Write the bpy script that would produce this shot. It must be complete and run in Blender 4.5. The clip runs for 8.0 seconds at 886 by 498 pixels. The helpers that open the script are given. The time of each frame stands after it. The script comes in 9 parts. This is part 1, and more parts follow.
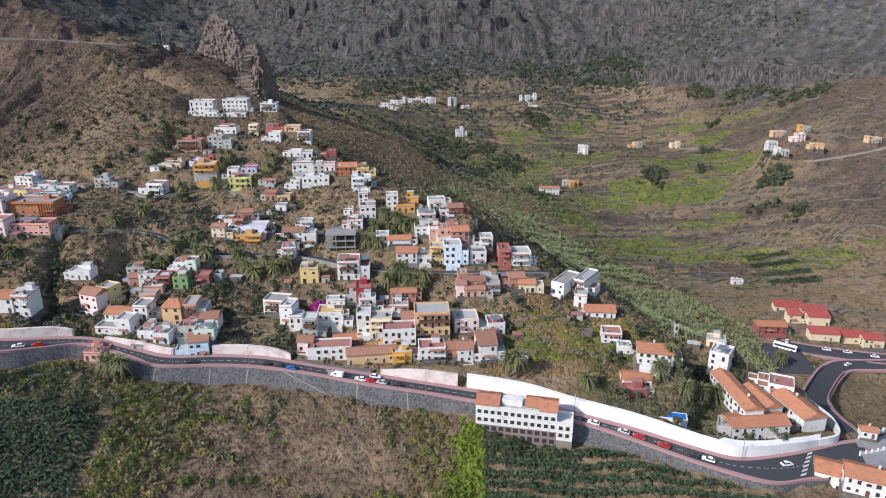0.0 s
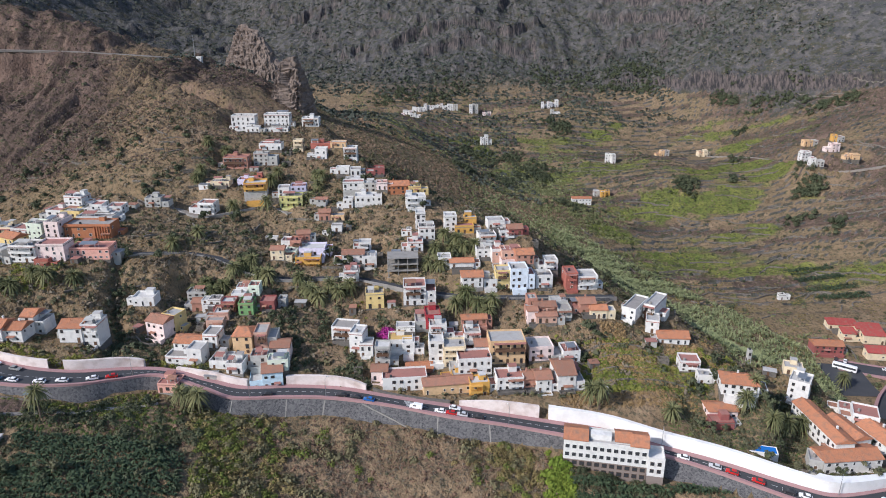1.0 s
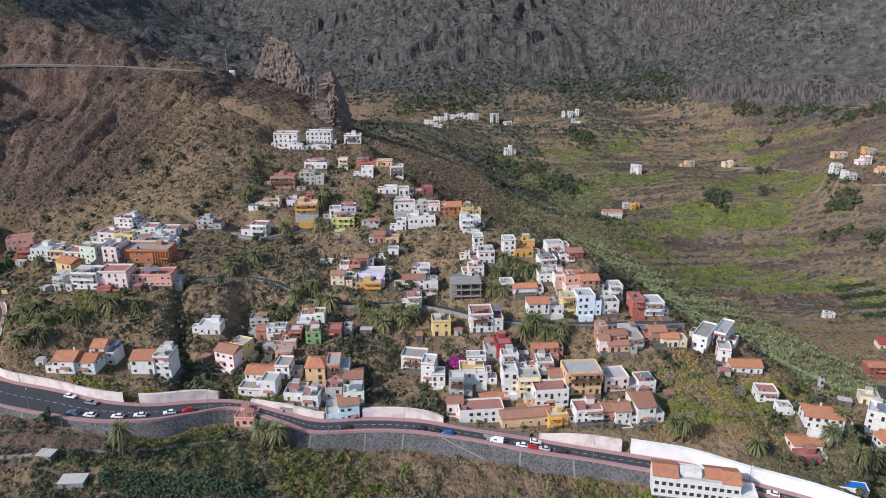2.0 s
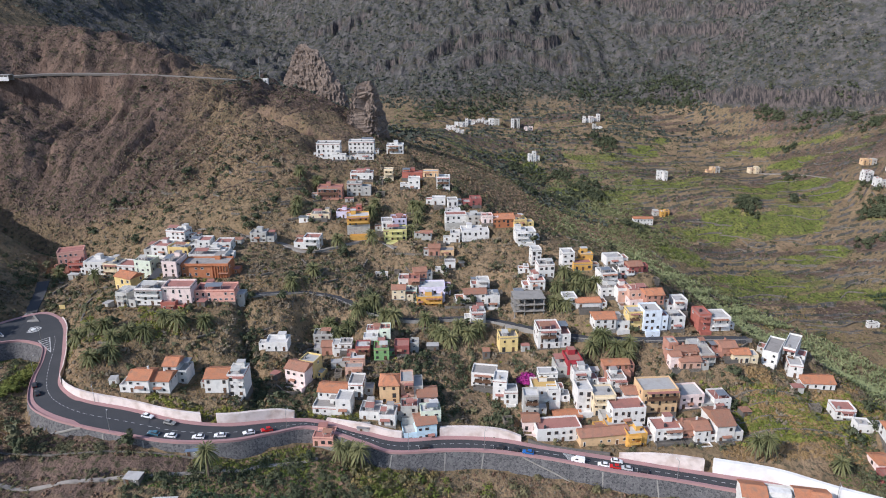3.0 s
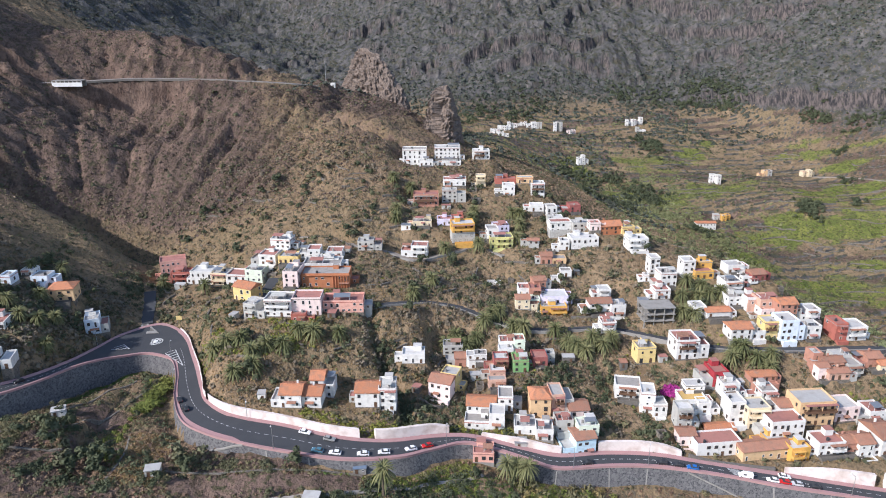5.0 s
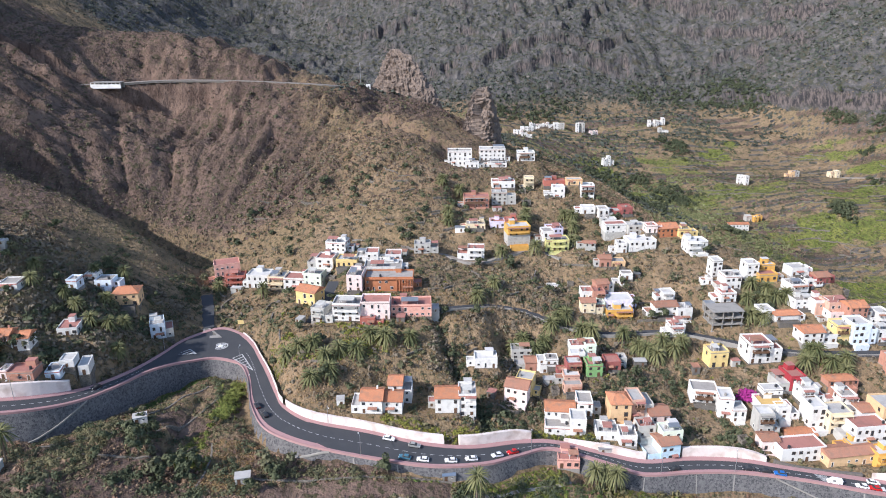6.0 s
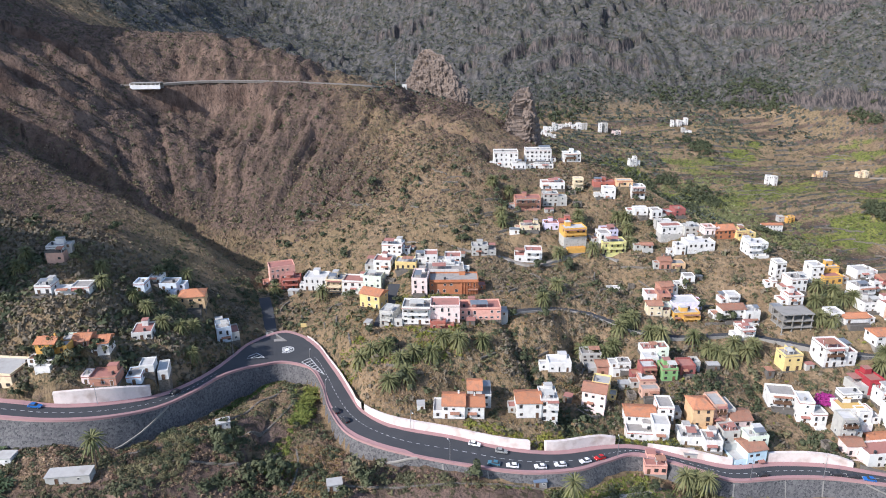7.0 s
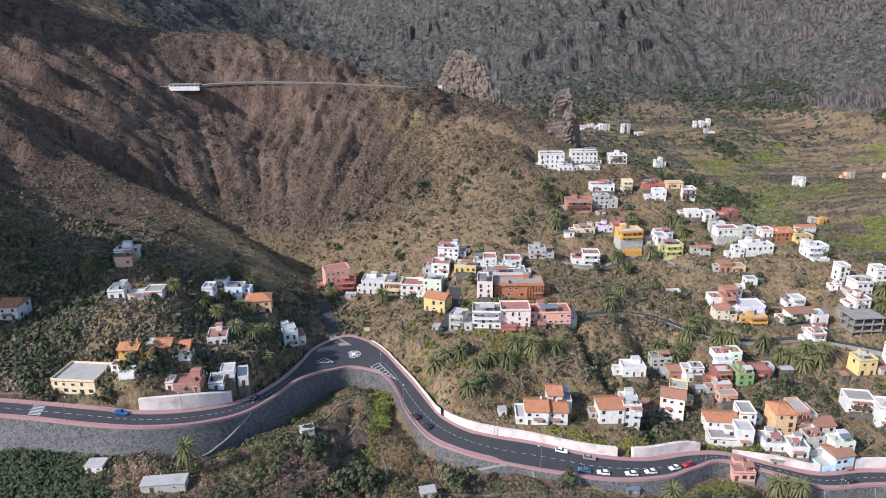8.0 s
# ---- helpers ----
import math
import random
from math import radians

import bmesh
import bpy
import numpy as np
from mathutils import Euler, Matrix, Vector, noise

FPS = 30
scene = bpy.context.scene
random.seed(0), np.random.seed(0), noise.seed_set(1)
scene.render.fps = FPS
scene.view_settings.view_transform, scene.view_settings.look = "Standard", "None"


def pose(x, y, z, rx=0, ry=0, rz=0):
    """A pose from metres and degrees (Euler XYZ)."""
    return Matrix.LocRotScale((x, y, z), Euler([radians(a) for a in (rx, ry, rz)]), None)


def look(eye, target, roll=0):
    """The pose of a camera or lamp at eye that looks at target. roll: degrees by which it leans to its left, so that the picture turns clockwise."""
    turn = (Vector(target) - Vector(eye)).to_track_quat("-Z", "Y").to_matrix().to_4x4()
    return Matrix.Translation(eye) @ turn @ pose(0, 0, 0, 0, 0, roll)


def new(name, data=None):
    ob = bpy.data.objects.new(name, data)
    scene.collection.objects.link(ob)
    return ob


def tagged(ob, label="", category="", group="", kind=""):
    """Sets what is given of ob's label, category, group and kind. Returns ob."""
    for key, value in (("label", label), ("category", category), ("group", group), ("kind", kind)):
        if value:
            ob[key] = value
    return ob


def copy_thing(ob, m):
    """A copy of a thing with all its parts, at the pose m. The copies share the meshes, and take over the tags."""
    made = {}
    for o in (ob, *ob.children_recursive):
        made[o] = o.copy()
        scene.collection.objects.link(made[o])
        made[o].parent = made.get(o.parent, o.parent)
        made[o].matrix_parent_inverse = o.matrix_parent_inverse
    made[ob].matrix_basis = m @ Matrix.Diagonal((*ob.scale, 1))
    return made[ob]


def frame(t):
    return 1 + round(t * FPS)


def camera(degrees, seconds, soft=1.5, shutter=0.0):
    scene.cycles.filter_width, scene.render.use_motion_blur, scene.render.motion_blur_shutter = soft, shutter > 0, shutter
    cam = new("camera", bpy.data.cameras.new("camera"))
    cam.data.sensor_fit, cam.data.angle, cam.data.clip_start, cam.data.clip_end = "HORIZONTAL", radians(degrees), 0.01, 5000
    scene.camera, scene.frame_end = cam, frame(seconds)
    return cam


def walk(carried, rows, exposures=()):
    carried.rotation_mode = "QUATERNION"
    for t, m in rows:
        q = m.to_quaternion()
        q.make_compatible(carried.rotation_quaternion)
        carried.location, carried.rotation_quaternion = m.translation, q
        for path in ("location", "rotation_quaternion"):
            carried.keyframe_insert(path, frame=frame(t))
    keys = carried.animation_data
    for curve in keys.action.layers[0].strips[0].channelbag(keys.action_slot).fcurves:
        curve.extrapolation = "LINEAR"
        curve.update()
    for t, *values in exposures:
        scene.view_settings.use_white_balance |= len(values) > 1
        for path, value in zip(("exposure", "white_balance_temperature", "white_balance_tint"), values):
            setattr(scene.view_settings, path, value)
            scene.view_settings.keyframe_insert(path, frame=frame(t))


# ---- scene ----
cam = camera(65.5, 8.0, soft=1.0)
METRES, EYE, TILT, LEAN, TURN = 240.0, 125.0, -19.7, 0.0, 0.0
ROWS = [
    (0.0, 0.0000, 0.0000, 0.0000, 0.00, 0.00, -0.00),
    (0.5, -0.0592, 0.0085, 0.0212, 0.00, -0.02, 0.04),
    (1.0, -0.1235, 0.0191, 0.0456, -0.03, -0.04, 0.10),
    (1.5, -0.1832, 0.0274, 0.0684, -0.09, 0.01, 0.10),
    (2.0, -0.2480, 0.0316, 0.0917, -0.18, 0.08, 0.13),
    (3.5, -0.4302, 0.0462, 0.1231, -0.29, 0.19, 0.24),
    (4.0, -0.4927, 0.0531, 0.1266, -0.32, 0.23, 0.28),
    (4.5, -0.5500, 0.0589, 0.1297, -0.34, 0.27, 0.33),
    (6.0, -0.7332, 0.0767, 0.1393, -0.39, 0.33, 0.47),
    (6.5, -0.7917, 0.0828, 0.1425, -0.37, 0.30, 0.50),
    (7.0, -0.8555, 0.0894, 0.1457, -0.38, 0.30, 0.50),
    (7.5, -0.9139, 0.0953, 0.1490, -0.38, 0.33, 0.51),
    (8.0, -0.9770, 0.1017, 0.1524, -0.40, 0.33, 0.53),
]
walk(cam, [(t, pose(0, 0, EYE, TILT, LEAN, TURN) @ pose(METRES * x, METRES * y, METRES * z, 90 + pitch, roll, yaw)) for t, x, y, z, yaw, pitch, roll in ROWS],
     exposures=[(0.0, 0.24, 6220, 13), (2.0, 0.12, 6220, 13), (3.5, 0.3, 6220, 13), (4.5, 0.46, 6220, 13), (6.5, 0.69, 6220, 13), (8.0, 0.46, 6220, 13)])

# ---- light ----
SUN_FROM = Vector((-0.72, -0.46, 0.62)).normalized()
world = bpy.data.worlds.new("sky")
world.use_nodes = True
scene.world = world
_sky = world.node_tree.nodes.new("ShaderNodeTexSky")
_sky.sky_type = "NISHITA"
_sky.sun_disc = False
_sky.sun_elevation = math.asin(SUN_FROM.z)
_sky.sun_rotation = math.atan2(SUN_FROM.x, SUN_FROM.y)
_sky.altitude = 200.0
_sky.dust_density = 1.0
world.node_tree.links.new(_sky.outputs[0], world.node_tree.nodes["Background"].inputs[0])
world.node_tree.nodes["Background"].inputs[1].default_value = 0.16
_sun = new("sun", bpy.data.lights.new("sun", "SUN"))
_sun.data.energy = 3.9
_sun.data.angle = radians(0.6)
_sun.data.color = (1.0, 0.955, 0.9)
_sun.matrix_world = look(SUN_FROM * 300, (0, 0, 0))

# ---- materials ----
def material(name, colour, rough=0.85, spread=0.12, grain=3.0, bump=0.15, metal=0.0, stain=0.0, stain_colour=(0.12, 0.1, 0.08), each=0.0, stain_scale=0.35):
    """Plain surface with fine grain, larger blotches, optional stains and a small change from object to object."""
    m = bpy.data.materials.new(name)
    m.use_nodes = True
    n, l = m.node_tree.nodes, m.node_tree.links
    b = n["Principled BSDF"]
    b.inputs["Roughness"].default_value = rough
    b.inputs["Metallic"].default_value = metal
    b.inputs["Specular IOR Level"].default_value = 0.25
    geo = n.new("ShaderNodeNewGeometry")
    fine, wide = n.new("ShaderNodeTexNoise"), n.new("ShaderNodeTexNoise")
    fine.inputs["Scale"].default_value, wide.inputs["Scale"].default_value = grain, stain_scale
    fine.inputs["Detail"].default_value, wide.inputs["Detail"].default_value = 4, 5
    for t in (fine, wide):
        l.new(geo.outputs["Position"], t.inputs["Vector"])
    hsv = n.new("ShaderNodeHueSaturation")
    hsv.inputs["Color"].default_value = (*colour, 1)
    add = n.new("ShaderNodeMath")
    add.operation = "MULTIPLY_ADD"
    l.new(fine.outputs["Fac"], add.inputs[0])
    add.inputs[1].default_value, add.inputs[2].default_value = 2 * spread, 1 - spread
    last = add.outputs[0]
    if each:
        info, mix = n.new("ShaderNodeObjectInfo"), n.new("ShaderNodeMath")
        mix.operation = "MULTIPLY_ADD"
        l.new(info.outputs["Random"], mix.inputs[0])
        mix.inputs[1].default_value = each
        l.new(last, mix.inputs[2])
        last = mix.outputs[0]
    l.new(last, hsv.inputs["Value"])
    out = hsv.outputs["Color"]
    if stain:
        ramp = n.new("ShaderNodeMapRange")
        ramp.inputs["From Min"].default_value, ramp.inputs["From Max"].default_value = 0.48, 0.72
        ramp.inputs["To Max"].default_value = stain
        l.new(wide.outputs["Fac"], ramp.inputs["Value"])
        mixc = n.new("ShaderNodeMix")
        mixc.data_type = "RGBA"
        l.new(ramp.outputs[0], mixc.inputs["Factor"])
        l.new(out, mixc.inputs["A"])
        mixc.inputs["B"].default_value = (*stain_colour, 1)
        out = mixc.outputs["Result"]
    l.new(out, b.inputs["Base Color"])
    if bump:
        bp = n.new("ShaderNodeBump")
        bp.inputs["Strength"].default_value, bp.inputs["Distance"].default_value = bump, 0.1
        l.new(fine.outputs["Fac"], bp.inputs["Height"])
        l.new(bp.outputs[0], b.inputs["Normal"])
    return m


WALLS = {
    "white": (0.65, 0.635, 0.605), "greywhite": (0.42, 0.41, 0.38), "cream": (0.66, 0.55, 0.38), "pink": (0.66, 0.36, 0.29),
    "palepink": (0.74, 0.60, 0.56), "red": (0.38, 0.13, 0.10), "palegreen": (0.62, 0.68, 0.56), "yellow": (0.66, 0.50, 0.22),
    "orange": (0.42, 0.17, 0.085), "brick": (0.40, 0.205, 0.15), "lilac": (0.62, 0.58, 0.70), "yellowgreen": (0.58, 0.55, 0.24),
    "maroon": (0.29, 0.10, 0.09), "salmon": (0.54, 0.34, 0.26), "green": (0.20, 0.36, 0.15), "orangepale": (0.62, 0.42, 0.24),
    "orangeyellow": (0.60, 0.34, 0.09), "blue": (0.52, 0.68, 0.76), "bluewhite": (0.62, 0.68, 0.74), "crimson": (0.33, 0.04, 0.05),
    "yellowwhite": (0.74, 0.58, 0.28),
}
WALL = {k: material("plaster_" + k, c, 0.9, 0.06, 1.5, 0.08, stain=0.42, stain_colour=tuple(v * 0.55 for v in c), each=0.08, stain_scale=0.6) for k, c in WALLS.items()}


def tiled_roof(name, colour):
    """Clay roof tiles: rows and columns as relief, with colour from tile to tile."""
    m = material(name, colour, 0.85, 0.2, 2.0, 0.0, stain=0.7, stain_colour=(0.24, 0.16, 0.12), each=0.3, stain_scale=0.6)
    n, l = m.node_tree.nodes, m.node_tree.links
    uv = n.new("ShaderNodeTexCoord")
    w = n.new("ShaderNodeTexWave")
    w.inputs["Scale"].default_value = 1.2
    w.inputs["Distortion"].default_value = 0.6
    l.new(uv.outputs["Object"], w.inputs["Vector"])
    bp = n.new("ShaderNodeBump")
    bp.inputs["Strength"].default_value, bp.inputs["Distance"].default_value = 0.6, 0.12
    l.new(w.outputs["Fac"], bp.inputs["Height"])
    l.new(bp.outputs[0], n["Principled BSDF"].inputs["Normal"])
    return m


TILES = tiled_roof("clay_tiles", (0.29, 0.145, 0.098))
ORANGE_TILES = tiled_roof("orange_tiles", (0.40, 0.17, 0.092))
RED_TILES = tiled_roof("red_tiles", (0.34, 0.065, 0.055))
DECK = material("flat_roof_screed", (0.36, 0.35, 0.335), 0.9, 0.15, 1.2, 0.1, stain=0.6, stain_colour=(0.28, 0.26, 0.24), each=0.25)
BLUE_DECK = material("blue_sheet_roof", (0.13, 0.18, 0.25), 0.6, 0.15, 1.0, 0.1, stain=0.4, stain_colour=(0.2, 0.18, 0.16))
PALE_DECK = material("white_roof_paint", (0.47, 0.46, 0.445), 0.9, 0.12, 1.2, 0.1, stain=0.6, stain_colour=(0.36, 0.34, 0.31), each=0.15)
DULL_DECK = material("weathered_roof_screed", (0.27, 0.25, 0.23), 0.9, 0.2, 1.2, 0.1, stain=0.6, stain_colour=(0.17, 0.155, 0.14), each=0.2)
YELLOW_DECK = material("ochre_roof_paint", (0.52, 0.35, 0.13), 0.8, 0.15, 1.2, 0.1, stain=0.5, stain_colour=(0.36, 0.24, 0.11))
RED_DECK = material("red_roof_paint", (0.31, 0.145, 0.12), 0.8, 0.15, 1.2, 0.1, stain=0.6, stain_colour=(0.22, 0.12, 0.1), each=0.15)
GLASS = material("dark_window", (0.04, 0.042, 0.046), 0.45, 0.1, 1.0, 0.0, each=0.02)
SHUTTER = material("brown_joinery", (0.12, 0.07, 0.045), 0.6, 0.2, 4.0, 0.1, each=0.1)
FRAME = material("white_joinery", (0.7, 0.7, 0.68), 0.6, 0.1, 4.0, 0.05)
PLINTH = material("basalt_footing", (0.13, 0.12, 0.11), 0.95, 0.35, 1.2, 0.6, stain=0.4, stain_colour=(0.2, 0.17, 0.13))
ASPHALT = material("asphalt", (0.055, 0.057, 0.062), 0.9, 0.2, 6.0, 0.1, stain=0.5, stain_colour=(0.075, 0.075, 0.078), stain_scale=0.15)
PINK_PAVING = material("pink_paving", (0.38, 0.225, 0.22), 0.9, 0.12, 3.0, 0.1, stain=0.5, stain_colour=(0.28, 0.19, 0.18), stain_scale=0.4)
ROAD_PAINT = material("road_paint", (0.5, 0.5, 0.49), 0.8, 0.2, 5.0, 0.0, stain=0.8, stain_colour=(0.3, 0.3, 0.3), stain_scale=1.0)
PINK_RENDER = material("pink_render", (0.68, 0.60, 0.56), 0.95, 0.1, 1.5, 0.15, stain=0.8, stain_colour=(0.42, 0.32, 0.27), stain_scale=0.25)
WHITE_RENDER = material("white_render", (0.8, 0.79, 0.77), 0.95, 0.06, 1.5, 0.1, stain=0.4, stain_colour=(0.55, 0.5, 0.45), stain_scale=0.2)
CONCRETE = material("bare_concrete", (0.27, 0.255, 0.235), 0.95, 0.15, 2.0, 0.2, stain=0.6, stain_colour=(0.17, 0.16, 0.14))
METAL = material("galvanised_metal", (0.35, 0.36, 0.37), 0.45, 0.1, 4.0, 0.0, metal=0.7)
BARK = material("palm_bark", (0.13, 0.10, 0.075), 0.95, 0.35, 5.0, 0.5)
EARTH_ROAD = material("pale_lane", (0.25, 0.22, 0.19), 0.95, 0.15, 2.0, 0.1, stain=0.4)


def foliage(name, colour, other, rough=0.75):
    """Leaves: the colour drifts from clump to clump and from leaf to leaf."""
    m = bpy.data.materials.new(name)
    m.use_nodes = True
    n, l = m.node_tree.nodes, m.node_tree.links
    b = n["Principled BSDF"]
    b.inputs["Roughness"].default_value = rough
    b.inputs["Specular IOR Level"].default_value = 0.2
    geo, t, info = n.new("ShaderNodeNewGeometry"), n.new("ShaderNodeTexNoise"), n.new("ShaderNodeObjectInfo")
    t.inputs["Scale"].default_value, t.inputs["Detail"].default_value = 0.07, 5
    l.new(geo.outputs["Position"], t.inputs["Vector"])
    s = n.new("ShaderNodeMath")
    s.operation = "MULTIPLY_ADD"
    l.new(geo.outputs["Random Per Island"], s.inputs[0])
    s.inputs[1].default_value = 0.36
    l.new(t.outputs["Fac"], s.inputs[2])
    s2 = n.new("ShaderNodeMath")
    s2.operation = "MULTIPLY_ADD"
    l.new(info.outputs["Random"], s2.inputs[0])
    s2.inputs[1].default_value = 0.3
    l.new(s.outputs[0], s2.inputs[2])
    r = n.new("ShaderNodeMapRange")
    r.inputs["From Min"].default_value, r.inputs["From Max"].default_value = 0.42, 1.1
    l.new(s2.outputs[0], r.inputs["Value"])
    mix = n.new("ShaderNodeMix")
    mix.data_type = "RGBA"
    l.new(r.outputs[0], mix.inputs["Factor"])
    mix.inputs["A"].default_value, mix.inputs["B"].default_value = (*colour, 1), (*other, 1)
    l.new(mix.outputs["Result"], b.inputs["Base Color"])
    return m


SCRUB = foliage("dry_scrub", (0.125, 0.096, 0.064), (0.24, 0.185, 0.122))
TWIGS = foliage("grey_twigs", (0.105, 0.086, 0.062), (0.195, 0.16, 0.115))
# a little extra blue here: mountainside haze mixed into the scrub colour
RUST_SCRUB = foliage("rust_scrub", (0.07, 0.052, 0.043), (0.16, 0.112, 0.09))
STRAW = foliage("straw_bushes", (0.125, 0.1, 0.04), (0.24, 0.185, 0.08))
DARK_SCRUB = foliage("grey_scrub", (0.042, 0.04, 0.028), (0.115, 0.098, 0.066))
CLUMP = foliage("cane_leaves", (0.08, 0.11, 0.022), (0.17, 0.18, 0.045))
VINE = foliage("bright_vines", (0.065, 0.125, 0.014), (0.16, 0.2, 0.03))
# far leaves shifted towards blue: distance haze put into their colour
HAZED_LEAF = foliage("hazed_mountain_scrub", (0.04, 0.052, 0.04), (0.092, 0.10, 0.078))
HAY = foliage("dry_hay", (0.20, 0.138, 0.092), (0.35, 0.24, 0.155))
RUST_GRASS = foliage("rusty_grass", (0.125, 0.08, 0.054), (0.235, 0.148, 0.1))
GRASS = foliage("mown_grass", (0.06, 0.10, 0.025), (0.11, 0.15, 0.04))
GREEN_SCRUB = foliage("green_scrub", (0.066, 0.071, 0.04), (0.135, 0.13, 0.074))
LIME_SCRUB = foliage("yellow_green_weeds", (0.105, 0.135, 0.028), (0.225, 0.215, 0.05))
GOLD_SCRUB = foliage("golden_weeds", (0.185, 0.125, 0.056), (0.285, 0.19, 0.092))
FRESH = foliage("fresh_tree_leaves", (0.1, 0.118, 0.05), (0.215, 0.215, 0.1))
MEADOW = foliage("lush_weeds", (0.085, 0.125, 0.026), (0.19, 0.215, 0.045))
BANANA = foliage("banana_leaves", (0.026, 0.044, 0.024), (0.07, 0.098, 0.048), 0.75)
CANE = foliage("giant_cane", (0.165, 0.195, 0.088), (0.31, 0.325, 0.16))
TREE_LEAF = foliage("tree_leaves", (0.036, 0.048, 0.026), (0.098, 0.108, 0.058))
PALM_LEAF = foliage("palm_fronds", (0.072, 0.085, 0.034), (0.175, 0.17, 0.078))
OLIVE_SCRUB = foliage("olive_scrub", (0.085, 0.085, 0.042), (0.17, 0.15, 0.08))
BLOSSOM = foliage("magenta_blossom", (0.28, 0.02, 0.16), (0.4, 0.05, 0.26))


def ground_material():
    """Dry volcanic soil, scree and weeds; the ground cover is read from the sheet's own 'cover' colours (r weeds, g bare brown, b grey rock)."""
    m = bpy.data.materials.new("hillside")
    m.use_nodes = True
    n, l = m.node_tree.nodes, m.node_tree.links
    b = n["Principled BSDF"]
    b.inputs["Roughness"].default_value = 0.95
    b.inputs["Specular IOR Level"].default_value = 0.1
    geo = n.new("ShaderNodeNewGeometry")

    def noise_at(scale, detail, stretch=None):
        t = n.new("ShaderNodeTexNoise")
        t.inputs["Scale"].default_value, t.inputs["Detail"].default_value, t.inputs["Roughness"].default_value = scale, detail, 0.65
        if stretch:
            mp = n.new("ShaderNodeMapping")
            mp.inputs["Scale"].default_value = stretch
            l.new(geo.outputs["Position"], mp.inputs["Vector"])
            l.new(mp.outputs[0], t.inputs["Vector"])
        else:
            l.new(geo.outputs["Position"], t.inputs["Vector"])
        return t.outputs["Fac"]

    def mixed(fac, a, c):
        x = n.new("ShaderNodeMix")
        x.data_type = "RGBA"
        if hasattr(fac, "node"):
            l.new(fac, x.inputs["Factor"])
        else:
            x.inputs["Factor"].default_value = fac
        for key, v in (("A", a), ("B", c)):
            if hasattr(v, "node"):
                l.new(v, x.inputs[key])
            else:
                x.inputs[key].default_value = (*v, 1)
        return x.outputs["Result"]

    def ranged(v, lo, hi):
        r = n.new("ShaderNodeMapRange")
        r.inputs["From Min"].default_value, r.inputs["From Max"].default_value = lo, hi
        l.new(v, r.inputs["Value"])
        return r.outputs[0]

    def plus(a, c, k=1.0):
        s = n.new("ShaderNodeMath")
        s.operation = "MULTIPLY_ADD"
        l.new(a, s.inputs[0])
        s.inputs[1].default_value = k
        l.new(c, s.inputs[2])
        return s.outputs[0]

    cover = n.new("ShaderNodeVertexColor")
    cover.layer_name = "cover"
    sep = n.new("ShaderNodeSeparateColor")
    l.new(cover.outputs["Color"], sep.inputs["Color"])
    fine, mid, wide, rib = noise_at(0.6, 6), noise_at(0.09, 5), noise_at(0.016, 4), noise_at(0.06, 7, (1.3, 0.9, 0.7))
    tuft, clump = noise_at(0.42, 3), noise_at(0.16, 4)
    nz = n.new("ShaderNodeSeparateXYZ")
    l.new(geo.outputs["Normal"], nz.inputs[0])
    steep = n.new("ShaderNodeMapRange")
    steep.inputs["From Min"].default_value, steep.inputs["From Max"].default_value = 0.80, 0.55
    l.new(nz.outputs[2], steep.inputs["Value"])
    dry = mixed(ranged(mid, 0.35, 0.65), (0.162, 0.113, 0.069), (0.318, 0.225, 0.14))
    dry = mixed(ranged(wide, 0.42, 0.62), dry, mixed(ranged(fine, 0.3, 0.7), (0.146, 0.107, 0.062), (0.284, 0.208, 0.122)))
    dry = mixed(ranged(tuft, 0.52, 0.62), dry, mixed(ranged(clump, 0.4, 0.6), (0.125, 0.1, 0.066), (0.092, 0.083, 0.052)))
    # this brown carries added blue, for the haze over the mountainside
    brown = mixed(ranged(rib, 0.35, 0.65), (0.085, 0.058, 0.049), (0.198, 0.131, 0.105))
    brown = mixed(ranged(fine, 0.35, 0.75), brown, (0.135, 0.1, 0.076))
    brown = mixed(ranged(plus(clump, tuft, 0.5), 0.74, 0.84), brown, mixed(ranged(mid, 0.4, 0.6), (0.085, 0.062, 0.044), (0.068, 0.062, 0.036)))
    brown = mixed(steep.outputs[0], brown, mixed(ranged(rib, 0.4, 0.6), (0.10, 0.066, 0.052), (0.205, 0.14, 0.108)))
    # far rock leans blue-grey, with the haze of distance mixed into its colours
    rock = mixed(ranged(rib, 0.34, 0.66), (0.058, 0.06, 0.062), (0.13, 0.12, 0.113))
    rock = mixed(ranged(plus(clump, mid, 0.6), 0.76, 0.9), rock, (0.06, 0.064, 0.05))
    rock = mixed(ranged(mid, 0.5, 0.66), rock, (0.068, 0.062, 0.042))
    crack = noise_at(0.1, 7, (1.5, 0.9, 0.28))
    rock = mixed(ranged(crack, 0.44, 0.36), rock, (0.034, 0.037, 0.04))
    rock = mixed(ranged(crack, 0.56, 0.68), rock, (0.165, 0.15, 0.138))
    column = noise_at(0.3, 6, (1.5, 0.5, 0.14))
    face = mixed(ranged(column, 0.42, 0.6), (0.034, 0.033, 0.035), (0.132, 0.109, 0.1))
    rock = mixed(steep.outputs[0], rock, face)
    brown = mixed(ranged(crack, 0.42, 0.34), brown, (0.062, 0.045, 0.038))
    brown = mixed(ranged(crack, 0.58, 0.68), brown, (0.21, 0.145, 0.11))
    weeds = mixed(ranged(mid, 0.35, 0.65), (0.092, 0.118, 0.034), (0.205, 0.21, 0.058))
    weeds = mixed(ranged(tuft, 0.5, 0.6), weeds, (0.075, 0.08, 0.03))
    jitter = plus(fine, mid, 0.5)
